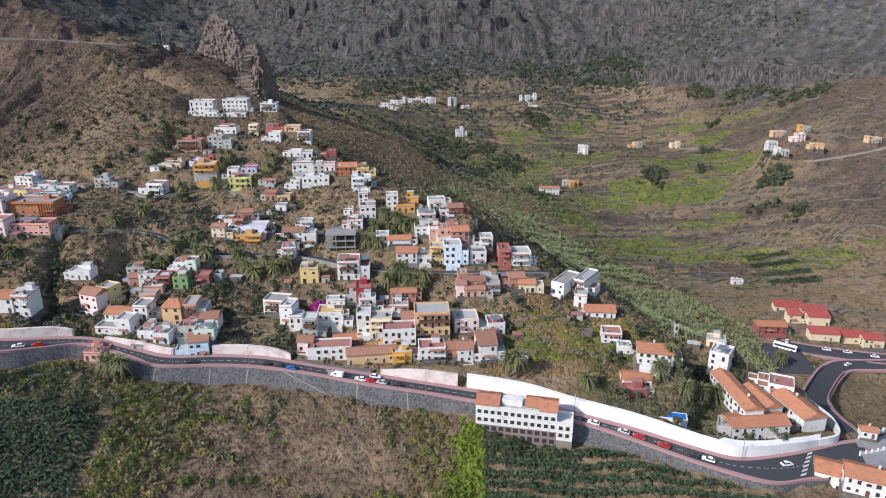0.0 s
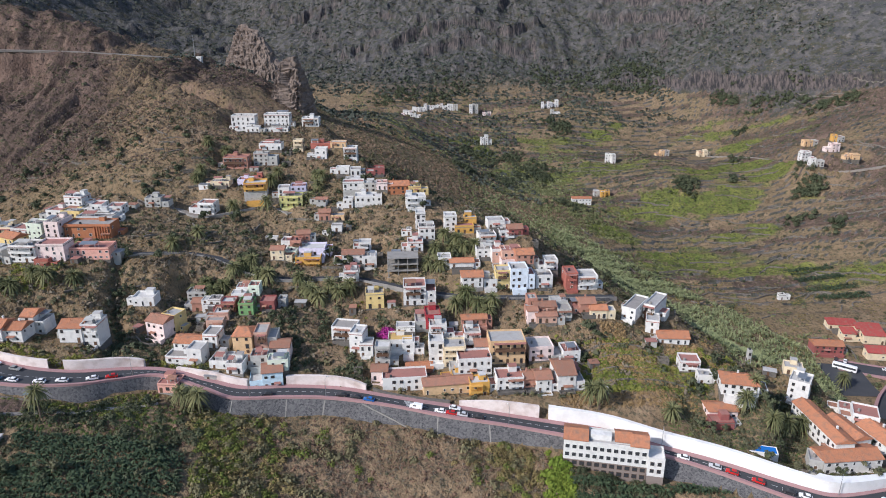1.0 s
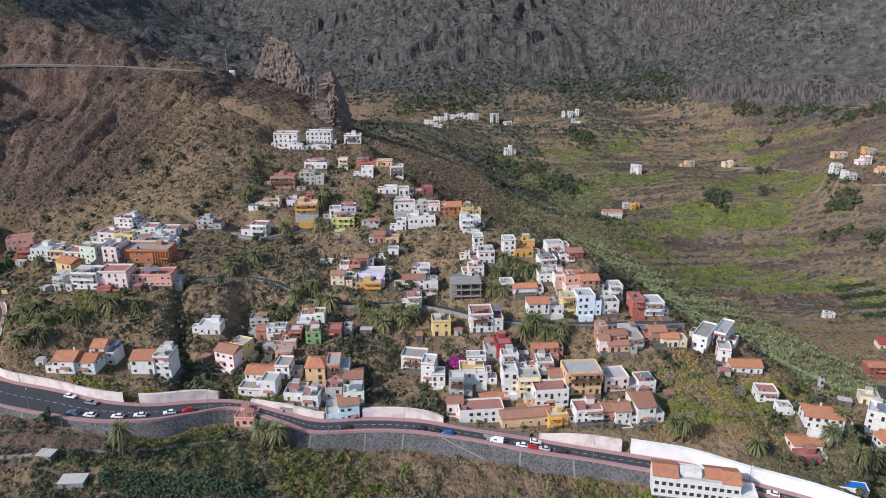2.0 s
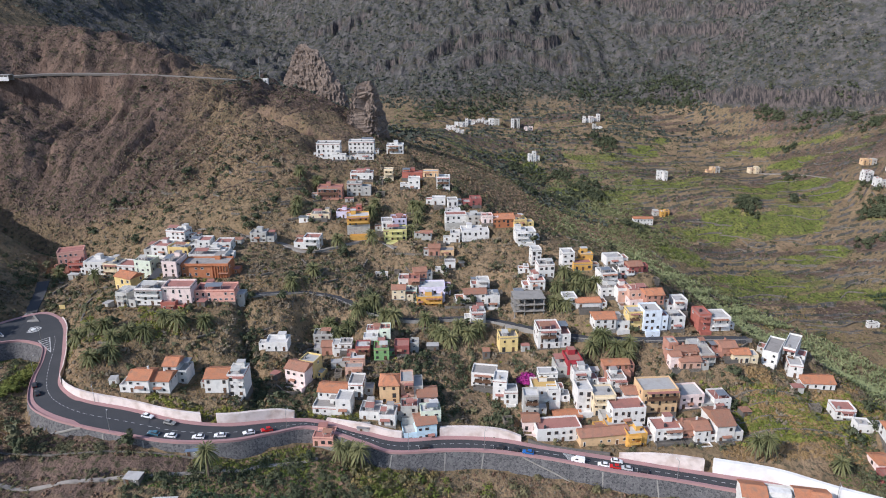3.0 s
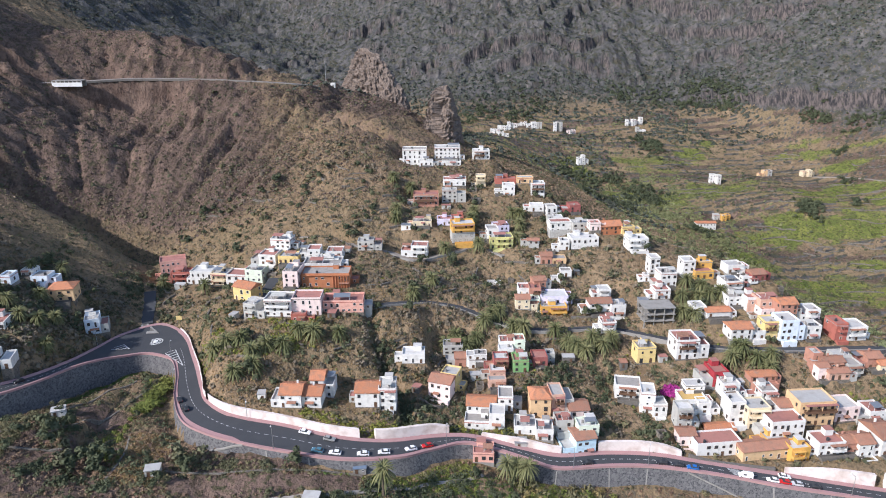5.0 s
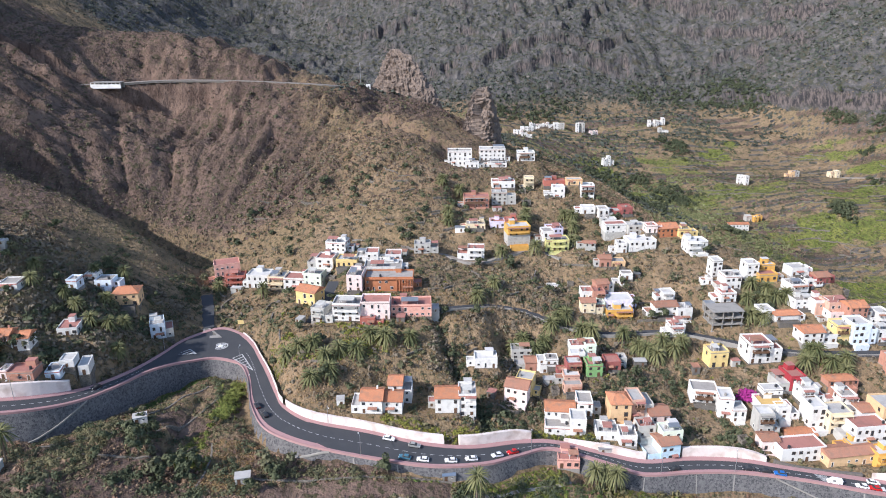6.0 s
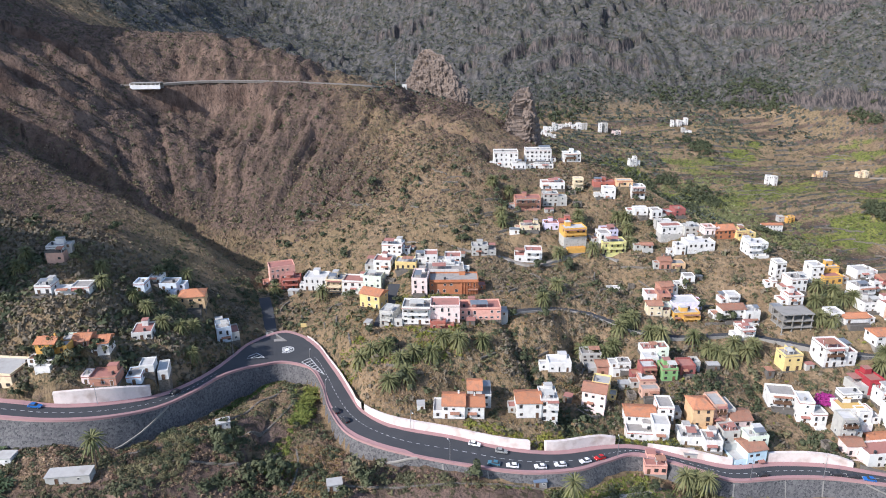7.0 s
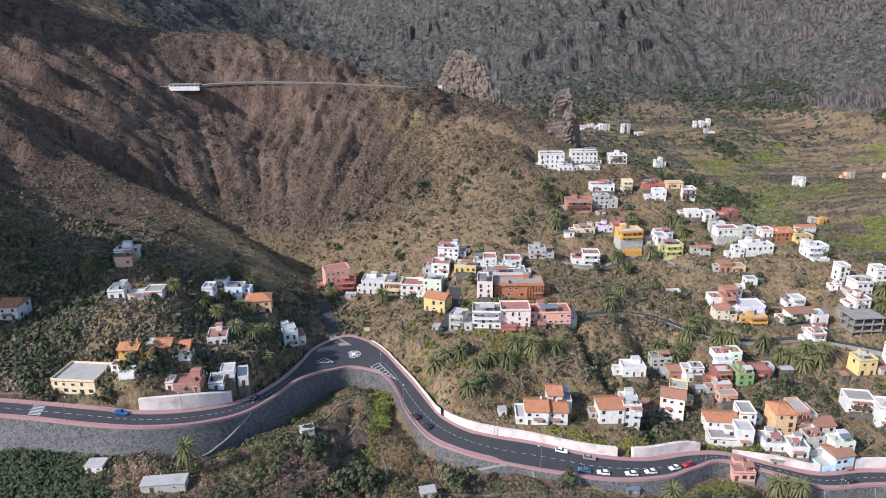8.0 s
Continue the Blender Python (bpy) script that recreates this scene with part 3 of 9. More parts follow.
plot(-202.4, 334.8, 29.9, 18.1, 4.1, 10, 0, "white", "F")
plot(-214.0, 316.7, 28.8, 7.0, 8.1, 12, -5, "palepink", "F")
plot(-198.5, 319.3, 27.7, 22.0, 7.1, 10, 0, "orange", "F")
plot(-214.8, 293.0, 25.5, 11.8, 8.0, 9, -4, "white", "F")
plot(-202.7, 293.7, 25.7, 12.2, 8.2, 9, 0, "palepink", "FR")
plot(-187.7, 297.6, 24.9, 17.3, 5.9, 9, 2, "pink", "FR")
plot(-205.8, 290.6, 23.9, 6.3, 4.0, 5, 0, "red", "FR")
plot(-182.1, 362.1, 30.6, 12.4, 5.3, 7, 0, "greywhite", "F")
plot(-159.2, 363.4, 26.2, 13.9, 6.6, 8, -4, "white", "FR")
plot(-155.4, 387.0, 35.4, 10.4, 3.3, 7, 0, "cream", "F")
plot(-143.1, 392.2, 34.4, 8.0, 4.0, 7, 0, "lilac", "FR")
plot(-135.8, 390.0, 36.4, 6.6, 3.6, 6, 0, "red", "FR")
plot(-132.9, 376.4, 29.6, 12.2, 10.9, 9, 8, "orangeyellow", "F", "greywhite", 0.55)
plot(-153.6, 413.6, 39.7, 14.6, 7.2, 9, 0, "brick", "FR")
plot(-136.5, 431.3, 47.3, 13.8, 4.2, 8, 0, "white", "FR")
plot(-137.1, 419.6, 40.1, 14.2, 8.0, 6, 0, "greywhite", "F")
plot(-161.6, 465.5, 53.3, 15.5, 10.1, 9, 0, "white", "F")
plot(-154.0, 459.5, 53.0, 8.8, 4.0, 5, 0, "white", "F")
plot(-140.3, 469.7, 55.4, 16.7, 8.3, 9, 0, "white", "F")
plot(-137.7, 462.3, 52.8, 12.1, 3.0, 5, 0, "white", "F")
plot(-118.2, 470.9, 55.0, 11.2, 6.0, 8, 0, "white", "F")
plot(-120.3, 436.8, 44.4, 5.9, 8.2, 5, 0, "cream", "F")
plot(-104.2, 424.6, 41.8, 7.2, 7.7, 7, 0, "white", "F")
plot(-110.2, 424.5, 43.6, 4.8, 2.5, 5, 0, "white", "F")
plot(-105.5, 433.5, 47.6, 12.5, 3.6, 6, 0, "red", "FR")
plot(-94.1, 430.1, 48.8, 9.6, 3.9, 6, 0, "orangepale", "F")
plot(-86.5, 427.4, 39.6, 8.2, 10.2, 7, 0, "white", "F")
plot(-89.2, 409.5, 37.2, 7.9, 4.1, 6, 0, "white", "F")
plot(-79.7, 406.2, 34.7, 8.6, 6.5, 7, 5, "white", "F")
plot(-69.4, 408.0, 36.5, 10.7, 4.8, 8, 5, "maroon", "FR")
plot(-79.6, 393.7, 36.7, 5.5, 2.3, 4, 5, "white", "F")
plot(-79.6, 383.3, 29.7, 11.7, 9.5, 7, 5, "white", "FR", "greywhite", 0.5)
plot(-68.5, 382.0, 33.7, 9.8, 5.2, 7, 5, "greywhite", "F")
plot(-62.8, 374.4, 36.7, 5.9, 4.5, 6, 5, "palepink", "FR")
plot(-54.0, 375.8, 33.7, 12.3, 5.1, 9, 8, "orange", "G")
plot(-44.8, 375.1, 34.2, 7.0, 4.5, 7, 8, "yellow", "F")
plot(-117.2, 375.7, 32.0, 6.1, 5.8, 8, 6, "white", "F")
plot(-111.5, 387.7, 30.1, 8.6, 5.6, 8, 6, "lilac", "FR")
plot(-112.8, 372.6, 27.2, 12.5, 6.8, 8, 4, "yellowgreen", "F")
plot(-80.6, 365.0, 29.1, 5.1, 5.4, 6, 0, "white", "F")
plot(-69.6, 366.4, 29.2, 14.6, 6.3, 9, 5, "white", "F", "white", 0.5)
plot(-43.7, 358.9, 30.8, 10.5, 6.5, 8, 5, "white", "F")
plot(-95.9, 371.9, 29.7, 6.1, 2.6, 4, 0, "greywhite", "G")
plot(-91.6, 353.7, 25.7, 5.8, 4.3, 6, 0, "brick", "G")
plot(-85.3, 354.0, 24.9, 7.9, 3.7, 6, 0, "orangepale", "F")
plot(-83.6, 341.2, 23.6, 5.4, 3.3, 5, 0, "white", "F")
plot(-86.4, 339.5, 21.3, 2.3, 3.3, 4, 0, "white", "F")
plot(-117.1, 346.2, 16.6, 3.5, 2.5, 3, 0, "white", "F")
plot(-106.0, 326.1, 19.7, 5.4, 4.4, 7, 0, "white", "FR")
plot(-101.1, 323.6, 20.5, 5.4, 4.7, 7, 0, "brick", "FR")
plot(-98.1, 329.7, 22.6, 6.1, 3.8, 6, 10, "brick", "G")
plot(-108.0, 313.9, 18.6, 6.3, 5.1, 6, 0, "cream", "G")
plot(-102.2, 317.4, 16.5, 5.3, 5.5, 6, 0, "palegreen", "F")
plot(-92.5, 319.2, 18.0, 12.5, 4.6, 9, 2, "lilac", "F")
plot(-93.6, 313.9, 15.1, 12.1, 4.9, 6, 2, "orangeyellow", "F")
plot(-72.1, 314.2, 16.3, 10.4, 4.9, 7, 4, "white", "G")
plot(-69.1, 325.8, 18.5, 8.8, 4.7, 6, 4, "white", "F")
plot(-64.3, 312.5, 14.5, 6.9, 6.6, 7, 4, "white", "F")
plot(-71.5, 299.8, 13.1, 6.6, 5.6, 6, 4, "white", "FR")
plot(-59.2, 283.1, 7.3, 7.9, 7.6, 7, 6, "yellow", "F")
plot(-40.7, 339.4, 25.6, 4.9, 8.7, 6, 5, "white", "F")
plot(-37.3, 327.8, 23.4, 7.8, 7.3, 8, 5, "white", "F")
plot(-46.4, 332.6, 24.2, 2.5, 3.6, 4, 0, "white", "F")
plot(-42.6, 318.7, 21.1, 7.3, 4.9, 7, 5, "white", "FR")
plot(-25.6, 334.5, 25.4, 6.0, 8.9, 7, 5, "white", "F")
plot(-18.7, 332.4, 25.3, 9.3, 4.4, 6, 5, "orangeyellow", "FR")
plot(-15.7, 339.3, 28.3, 6.3, 3.6, 5, 5, "orangeyellow", "F")
plot(-2.9, 334.6, 27.3, 8.5, 4.5, 7, 8, "white", "F")
plot(-7.7, 323.8, 22.0, 8.5, 5.8, 8, 8, "white", "F")
plot(2.0, 329.3, 22.6, 7.0, 5.3, 8, 8, "white", "F")
plot(6.5, 329.6, 25.4, 7.0, 3.5, 7, 8, "maroon", "G")
plot(-9.0, 315.2, 18.7, 8.8, 4.9, 8, 6, "white", "F")
plot(-3.3, 311.4, 18.1, 6.5, 6.8, 8, 6, "white", "FR")
plot(2.8, 308.3, 21.1, 9.7, 4.2, 8, 6, "salmon", "FR")
plot(2.1, 305.4, 15.9, 9.1, 5.9, 7, 6, "palepink", "FR")
plot(8.1, 301.9, 20.6, 8.0, 5.0, 8, 6, "brick", "G")
plot(-28.6, 308.4, 15.0, 6.1, 6.8, 7, 4, "white", "F")
plot(-20.7, 306.5, 17.0, 11.1, 3.1, 6, 4, "white", "G")
plot(-16.3, 291.3, 13.7, 9.4, 5.2, 8, 4, "white", "G")
plot(-8.2, 292.9, 12.8, 6.1, 4.4, 7, 4, "white", "F")
plot(-2.4, 293.7, 12.1, 6.7, 9.1, 7, 4, "yellow", "F")
plot(6.1, 292.3, 12.5, 11.0, 9.9, 9, 4, "bluewhite", "F")
plot(16.1, 294.4, 11.7, 7.5, 6.9, 7, 4, "white", "F")
plot(18.9, 303.2, 16.8, 9.0, 5.6, 7, 4, "white", "F")
plot(28.4, 294.1, 11.4, 5.4, 8.3, 9, 4, "red", "FR")
plot(35.8, 294.8, 11.1, 9.1, 6.7, 9, 4, "white", "F")
plot(-157.0, 276.1, 11.8, 9.2, 4.4, 7, 0, "white", "F")
plot(-142.9, 265.9, 5.1, 6.7, 7.8, 7, -20, "yellow", "F")
plot(-146.6, 260.5, 4.7, 8.9, 7.2, 8, -20, "palepink", "G")
plot(-137.5, 284.2, 5.2, 4.6, 4.6, 6, 0, "brick", "G")
plot(-140.5, 292.9, 6.6, 8.5, 4.7, 6, 0, "greywhite", "F")
plot(-130.4, 280.9, 6.1, 7.4, 4.0, 7, 0, "white", "F")
plot(-129.1, 282.7, 9.2, 5.3, 3.0, 5, 0, "white", "F")
plot(-121.0, 275.9, 8.3, 6.1, 5.8, 6, 2, "maroon", "F")
plot(-122.8, 270.9, 7.4, 6.2, 3.9, 6, 2, "salmon", "F")
plot(-123.5, 264.4, 6.9, 7.0, 3.9, 4, 2, "salmon", "F")
plot(-117.2, 287.7, 12.8, 6.8, 3.0, 6, 2, "white", "FR")
plot(-118.4, 282.4, 11.2, 6.0, 3.7, 5, 2, "white", "F")
plot(-112.4, 286.2, 12.1, 4.6, 5.1, 6, 2, "palegreen", "FR")
plot(-113.1, 274.1, 8.4, 6.3, 5.8, 7, 2, "green", "FR")
plot(-104.8, 277.4, 9.0, 6.2, 4.5, 7, 2, "maroon", "FR")
plot(-99.7, 282.5, 7.2, 3.6, 5.1, 5, 0, "greywhite", "F")
plot(-173.1, 246.6, 9.9, 8.9, 6.3, 9, 0, "white", "G")
plot(-165.8, 247.0, 7.9, 6.4, 9.7, 9, 0, "white", "F")
plot(-202.1, 242.5, 12.6, 11.2, 5.5, 9, -2, "white", "G")
plot(-193.3, 243.5, 11.7, 7.6, 5.3, 8, -2, "white", "G")
plot(-190.7, 252.6, 10.3, 8.7, 7.9, 8, -2, "white", "G")
plot(-132.3, 244.6, -0.7, 10.0, 5.7, 6, -6, "white", "F")
plot(-130.8, 251.2, 1.5, 10.9, 5.8, 8, -6, "white", "G")
plot(-125.4, 243.7, 1.6, 5.8, 7.1, 7, -6, "white", "F")
plot(-121.5, 251.5, 4.8, 5.7, 6.2, 8, -4, "white", "F")
plot(-108.3, 249.9, 2.7, 7.6, 8.2, 9, 0, "orangepale", "H")
plot(-99.7, 251.8, 2.9, 8.7, 8.7, 9, 4, "salmon", "F")
plot(-93.7, 249.1, -0.1, 7.4, 6.5, 8, 4, "palepink", "G")
plot(-115.2, 241.0, 1.1, 7.8, 3.9, 8, -4, "white", "F")
plot(-108.5, 237.7, 1.1, 6.3, 4.6, 7, -4, "white", "F")
plot(-96.0, 234.9, -3.9, 12.3, 7.1, 8, 11.6, "blue", "G")
plot(-100.3, 242.6, 1.6, 6.4, 4.7, 6, 4, "greywhite", "FR")
plot(-92.2, 238.9, 1.6, 7.6, 4.9, 6, 6, "palegreen", "F")
plot(-71.1, 265.3, 0.9, 10.0, 6.3, 8, -10, "white", "F")
plot(-65.0, 258.8, -1.4, 5.5, 9.2, 8, -10, "white", "F")
plot(-60.6, 256.4, -2.0, 5.4, 6.2, 6, 0, "white", "F")
plot(-53.5, 249.6, -2.2, 5.9, 8.6, 6, 0, "greywhite", "F")
plot(-54.3, 242.4, -5.0, 6.2, 4.5, 6, 0, "palepink", "G")
plot(-46.9, 258.2, 0.9, 10.0, 4.1, 8, 2, "white", "FY")
plot(-43.5, 256.1, -0.4, 5.0, 5.1, 5, 2, "white", "F")
plot(-45.0, 263.7, 5.6, 7.8, 2.6, 5, 2, "white", "F")
plot(-35.6, 267.5, 4.9, 10.5, 6.8, 9, 6, "crimson", "FR")
plot(-31.5, 261.9, 3.5, 7.0, 6.2, 6, 4, "white", "F")
plot(-32.1, 252.8, -2.2, 5.9, 9.4, 8, 4, "white", "F")
plot(-24.9, 250.2, -3.1, 8.8, 9.1, 8, 4, "cream", "F")
plot(-17.5, 259.3, 2.6, 6.5, 5.4, 7, 4, "white", "F")
plot(-16.5, 267.4, 6.9, 10.5, 2.9, 5, 4, "brick", "G")
plot(-15.6, 251.8, -0.6, 10.0, 5.9, 7, 4, "white", "G")
plot(-17.1, 243.2, -2.8, 13.0, 7.5, 8, 6, "white", "FR")
plot(-4.2, 248.4, -0.8, 14.1, 10.3, 10, 4, "orangepale", "F")
plot(9.6, 251.6, -1.2, 9.8, 6.4, 9, 6, "palepink", "F")
plot(19.4, 251.5, -1.7, 11.7, 4.9, 8, 6, "white", "FR")
plot(-38.8, 248.2, -5.5, 10.4, 2.8, 6, 6, "brick", "G")
plot(-44.1, 238.1, -6.8, 17.0, 6.2, 8, 6, "white", "FR")
plot(-27.5, 235.7, -6.7, 18.9, 4.5, 7, 8, "orangepale", "G")
plot(-22.0, 240.4, -4.5, 7.9, 3.5, 6, 8, "orangeyellow", "F")
plot(-15.6, 235.1, -7.6, 7.4, 6.5, 6, 8, "orangeyellow", "F")
plot(8.5, 275.1, 10.1, 4.1, 5.6, 6, 4, "brick", "F")
plot(7.8, 268.2, 7.1, 4.3, 6.0, 5, 4, "palepink", "G")
plot(20.4, 277.3, 9.4, 7.1, 4.0, 6, 4, "greywhite", "F")
plot(13.5, 271.6, 10.2, 9.2, 3.2, 6, 4, "brick", "G")
plot(21.5, 270.2, 7.2, 5.8, 5.8, 7, 4, "greywhite", "F")
plot(13.5, 266.7, 8.0, 8.6, 3.4, 5, 4, "salmon", "G")
plot(30.3, 274.1, 8.9, 9.8, 4.8, 7, 4, "brick", "G")
plot(36.1, 271.4, 7.8, 7.0, 4.2, 6, 0, "cream", "G")
plot(49.5, 274.9, 5.6, 6.1, 5.8, 16, -35, "white", "F")
plot(59.2, 278.5, 3.9, 5.1, 7.2, 16, -35, "white", "F")
plot(58.7, 270.1, 1.6, 5.4, 6.2, 8, -15, "white", "F")
plot(66.6, 264.7, -0.9, 12.6, 2.9, 8, -4, "white", "G")
plot(-4.0, 236.0, -5.3, 10.2, 5.7, 8, 6, "white", "FR")
plot(4.2, 237.2, -5.3, 6.5, 4.5, 7, 6, "brick", "G")
plot(10.1, 236.1, -6.0, 8.7, 5.7, 8, 6, "white", "G")
plot(19.2, 236.5, -5.9, 10.5, 7.2, 13, 6, "white", "G")
plot(67.4, 246.5, -3.3, 7.7, 4.7, 7, -6, "white", "FR")
plot(70.9, 239.3, -5.0, 5.2, 4.4, 5, -6, "white", "F")
plot(78.7, 226.5, -2.0, 12.8, 4.9, 9, -12, "white", "H")
plot(71.9, 222.3, -9.2, 10.4, 3.6, 7, 0, "palepink", "G")
plot(70.0, 217.1, -10.2, 8.2, 3.5, 5, 0, "maroon", "FR")
plot(109.8, 243.6, -14.8, 7.5, 8.8, 9, -35, "white", "F")
plot(112.0, 253.0, -8.7, 7.2, 3.5, 6, -20, "cream", "F")
plot(129.0, 229.3, -17.0, 8.8, 4.8, 9, -25, "white", "FR")
plot(127.1, 239.3, -19.6, 4.4, 4.0, 6, -25, "white", "FR")
plot(333.3, 682.9, -1.2, 14.0, 6.2, 7, 0, "orangepale", "FR")
plot(309.9, 641.9, -7.0, 11.2, 8.6, 7, 0, "white", "F")
plot(305.5, 612.7, -5.6, 11.2, 7.7, 7, 0, "white", "F")
plot(327.4, 630.2, 3.8, 14.0, 7.8, 7, 0, "palepink", "F")
plot(339.2, 647.5, 10.6, 11.7, 6.4, 7, 0, "orangeyellow", "F")
plot(333.8, 609.6, 1.2, 14.1, 6.6, 7, 0, "orangepale", "F")
plot(336.1, 610.3, -6.7, 9.1, 6.7, 6, 0, "white", "F")
plot(-95.0, 884.9, -9.6, 5.8, 7.1, 7, 0, "white", "F")
plot(-83.3, 875.5, -7.5, 12.8, 9.2, 7, 0, "palepink", "F")
plot(-64.0, 884.6, -7.5, 12.9, 8.5, 7, 0, "white", "F")
plot(-74.2, 892.5, -1.4, 12.3, 5.0, 7, 0, "white", "F")
plot(-60.5, 910.9, -1.1, 17.7, 5.8, 7, 0, "white", "F")
plot(-47.8, 938.6, -3.5, 13.7, 9.0, 7, 0, "white", "F")
plot(-34.8, 935.3, 0.7, 12.1, 5.2, 7, 0, "white", "F")
plot(-19.3, 933.4, -2.8, 20.4, 8.2, 8, 0, "white", "F")
plot(12.1, 935.3, -6.8, 12.1, 12.0, 7, 0, "white", "F")
plot(29.5, 931.0, -12.1, 12.1, 13.4, 7, 0, "palepink", "F")
plot(21.9, 809.6, -24.7, 13.3, 11.3, 7, 0, "white", "FR")
plot(108.3, 940.0, -0.7, 12.9, 8.2, 7, 0, "white", "F")
plot(119.4, 941.6, 0.6, 13.7, 9.0, 7, 0, "white", "F")
plot(120.0, 927.9, -8.0, 12.8, 7.4, 7, 0, "white", "F")
plot(-111.2, 866.2, -20.2, 9.9, 7.8, 7, 0, "white", "F")
plot(124.6, 651.3, -44.0, 15.4, 7.3, 7, 0, "orangeyellow", "F")
plot(100.7, 629.8, -46.1, 18.1, 6.6, 6, 0, "white", "G")
plot(155.2, 753.7, -33.8, 10.6, 10.1, 6, 0, "white", "F")
plot(218.1, 774.6, -30.4, 16.0, 6.5, 6, 0, "orangepale", "F")
plot(263.1, 766.9, -29.5, 13.9, 7.7, 7, 0, "cream", "F")
plot(-360.7, 295.5, 50.9, 6.7, 6.7, 8, 6, "salmon", "FR")
plot(-362.0, 298.5, 57.5, 6.7, 2.2, 6, 6, "white", "F")
plot(-355.8, 275.1, 47.8, 6.1, 4.1, 7, 4, "white", "F")
plot(-348.8, 275.8, 47.4, 6.0, 2.5, 5, 4, "white", "F")
plot(-342.8, 276.9, 46.8, 6.8, 3.7, 7, 4, "white", "F")
plot(-328.4, 310.3, 37.9, 5.3, 3.1, 6, 0, "white", "F")
plot(-322.0, 307.5, 35.5, 7.4, 3.6, 7, 0, "bluewhite", "F")
# white walls in shade: the blue cast is put into the plaster colour
plot(-329.1, 296.1, 39.6, 4.4, 4.5, 6, 0, "bluewhite", "F")
plot(-310.5, 301.8, 29.2, 10.6, 5.9, 9, 10, "orangepale", "H")
plot(-295.2, 297.7, 15.7, 9.2, 7.3, 9, 22, "bluewhite", "F")
plot(-316.6, 265.2, 33.5, 7.2, 3.2, 9, 10, "white", "FR")
plot(-322.9, 246.5, 36.9, 5.9, 4.9, 7, 8, "white", "G")
plot(-328.6, 245.8, 40.8, 5.6, 2.6, 6, 4, "brick", "G")
plot(-334.3, 246.2, 38.7, 4.6, 4.5, 6, 0, "palegreen", "F")
plot(-337.3, 239.5, 41.1, 6.5, 4.2, 6, 0, "orangeyellow", "G")
plot(-336.9, 237.1, 38.4, 6.1, 2.3, 4, 0, "white", "F")
plot(-355.2, 235.7, 31.0, 15.1, 5.6, 12, -6, "cream", "F")
plot(-318.0, 235.6, 31.2, 8.6, 3.6, 7, 4, "brick", "FR")
plot(-323.6, 235.6, 31.9, 2.7, 3.4, 5, 4, "palepink", "F")
plot(-310.3, 241.0, 28.5, 4.9, 3.4, 7, 10, "bluewhite", "F")
plot(-307.7, 246.0, 30.4, 4.8, 3.0, 6, 10, "white", "F")
plot(-302.9, 247.4, 26.6, 3.5, 3.9, 8, 14, "white", "F")
plot(-39.6, 283.8, 8.7, 14.2, 9.1, 10, 4, "white", "FR")
plot(-131.1, 229.5, -2.1, 7.4, 4.0, 7, -4, "pink", "FR")
plot(209.2, 367.4, -53.3, 12.0, 5.3, 6.4, -8, "cream", "B")
plot(218.9, 363.1, -52.6, 11.9, 5.5, 6.4, -8, "cream", "B")
plot(208.2, 377.7, -50.4, 16.3, 3.2, 6.4, -8, "cream", "B")
plot(220.5, 371.7, -50.5, 14.1, 3.2, 6.4, -8, "cream", "B")
plot(213.5, 345.6, -53.5, 15.8, 4.5, 6.4, -8, "cream", "B")
plot(230.4, 346.6, -56.1, 12.1, 4.6, 6.4, -8, "cream", "B")
plot(237.7, 339.8, -55.4, 10.6, 5.5, 6.4, -8, "cream", "B")
plot(184.7, 348.6, -50.8, 15.9, 4.9, 8, -5, "maroon", "G")
plot(151.6, 208.3, -21.5, 5.2, 3.1, 4, -15, "white", "G")
plot(127.0, 185.2, -25.0, 11.4, 5.8, 9, -25, "white", "G")
plot(131.7, 175.6, -19.8, 13.2, 5.9, 9, -25, "white", "G")
plot(377.2, 599.0, 9.3, 13.4, 6.0, 7, 0, "orangepale", "F")
plot(197.2, 430.1, -54.6, 4.2, 4.5, 3, 0, "white", "F")
plot(-392.2, 266.9, 43.4, 7.0, 5.4, 9, 0, "white", "G")
plot(100.8, 267.8, -11.7, 1.5, 6.5, 2, 0, "greywhite", "F")
plot(105.5, 223.0, -17.0, 27.0, 6.6, 7, -85, "white", "G")
plot(111.5, 205.6, -20.0, 21.0, 5.6, 8.5, 5, "white", "G")
plot(127.0, 219.5, -21.0, 18.0, 6.0, 9.5, -78, "white", "G")
plot(114.5, 222.5, -17.5, 15.0, 4.2, 8, -78, "white", "G")
plot(98.5, 205.5, -18.6, 4.5, 4.2, 7, -20, "greywhite", "F")


def broken_up(plots, seed):
    """Wide far houses are groups of smaller ones, stepped in height and depth."""
    rnd, out = random.Random(seed), []
    for p in plots:
        x, y, z, w, h, d, rot, wall, roof, base, share = p
        if y < 575 or w < 7.5 or roof in "GHB":
            out.append(p)
            continue
        n, a, at = (2 if w < 12 else 3), radians(rot), -w / 2
        cuts = [rnd.uniform(0.7, 1.3) for k in range(n)]
        for c in cuts:
            wide = w * c / sum(cuts)
            mid, back = at + wide / 2, rnd.uniform(-2.5, 3.0)
            at += wide
            tall = h * rnd.choice((0.55, 0.75, 1.0, 1.0))
            out.append((x + mid * math.cos(a) - back * math.sin(a), y + mid * math.sin(a) + back * math.cos(a), z, wide - 0.4, tall, d * rnd.uniform(0.8, 1.1), rot + rnd.uniform(-9, 9), rnd.choice((wall, wall, wall, "greywhite")), rnd.choice((roof, "F", "FR")), base, share))
    return out


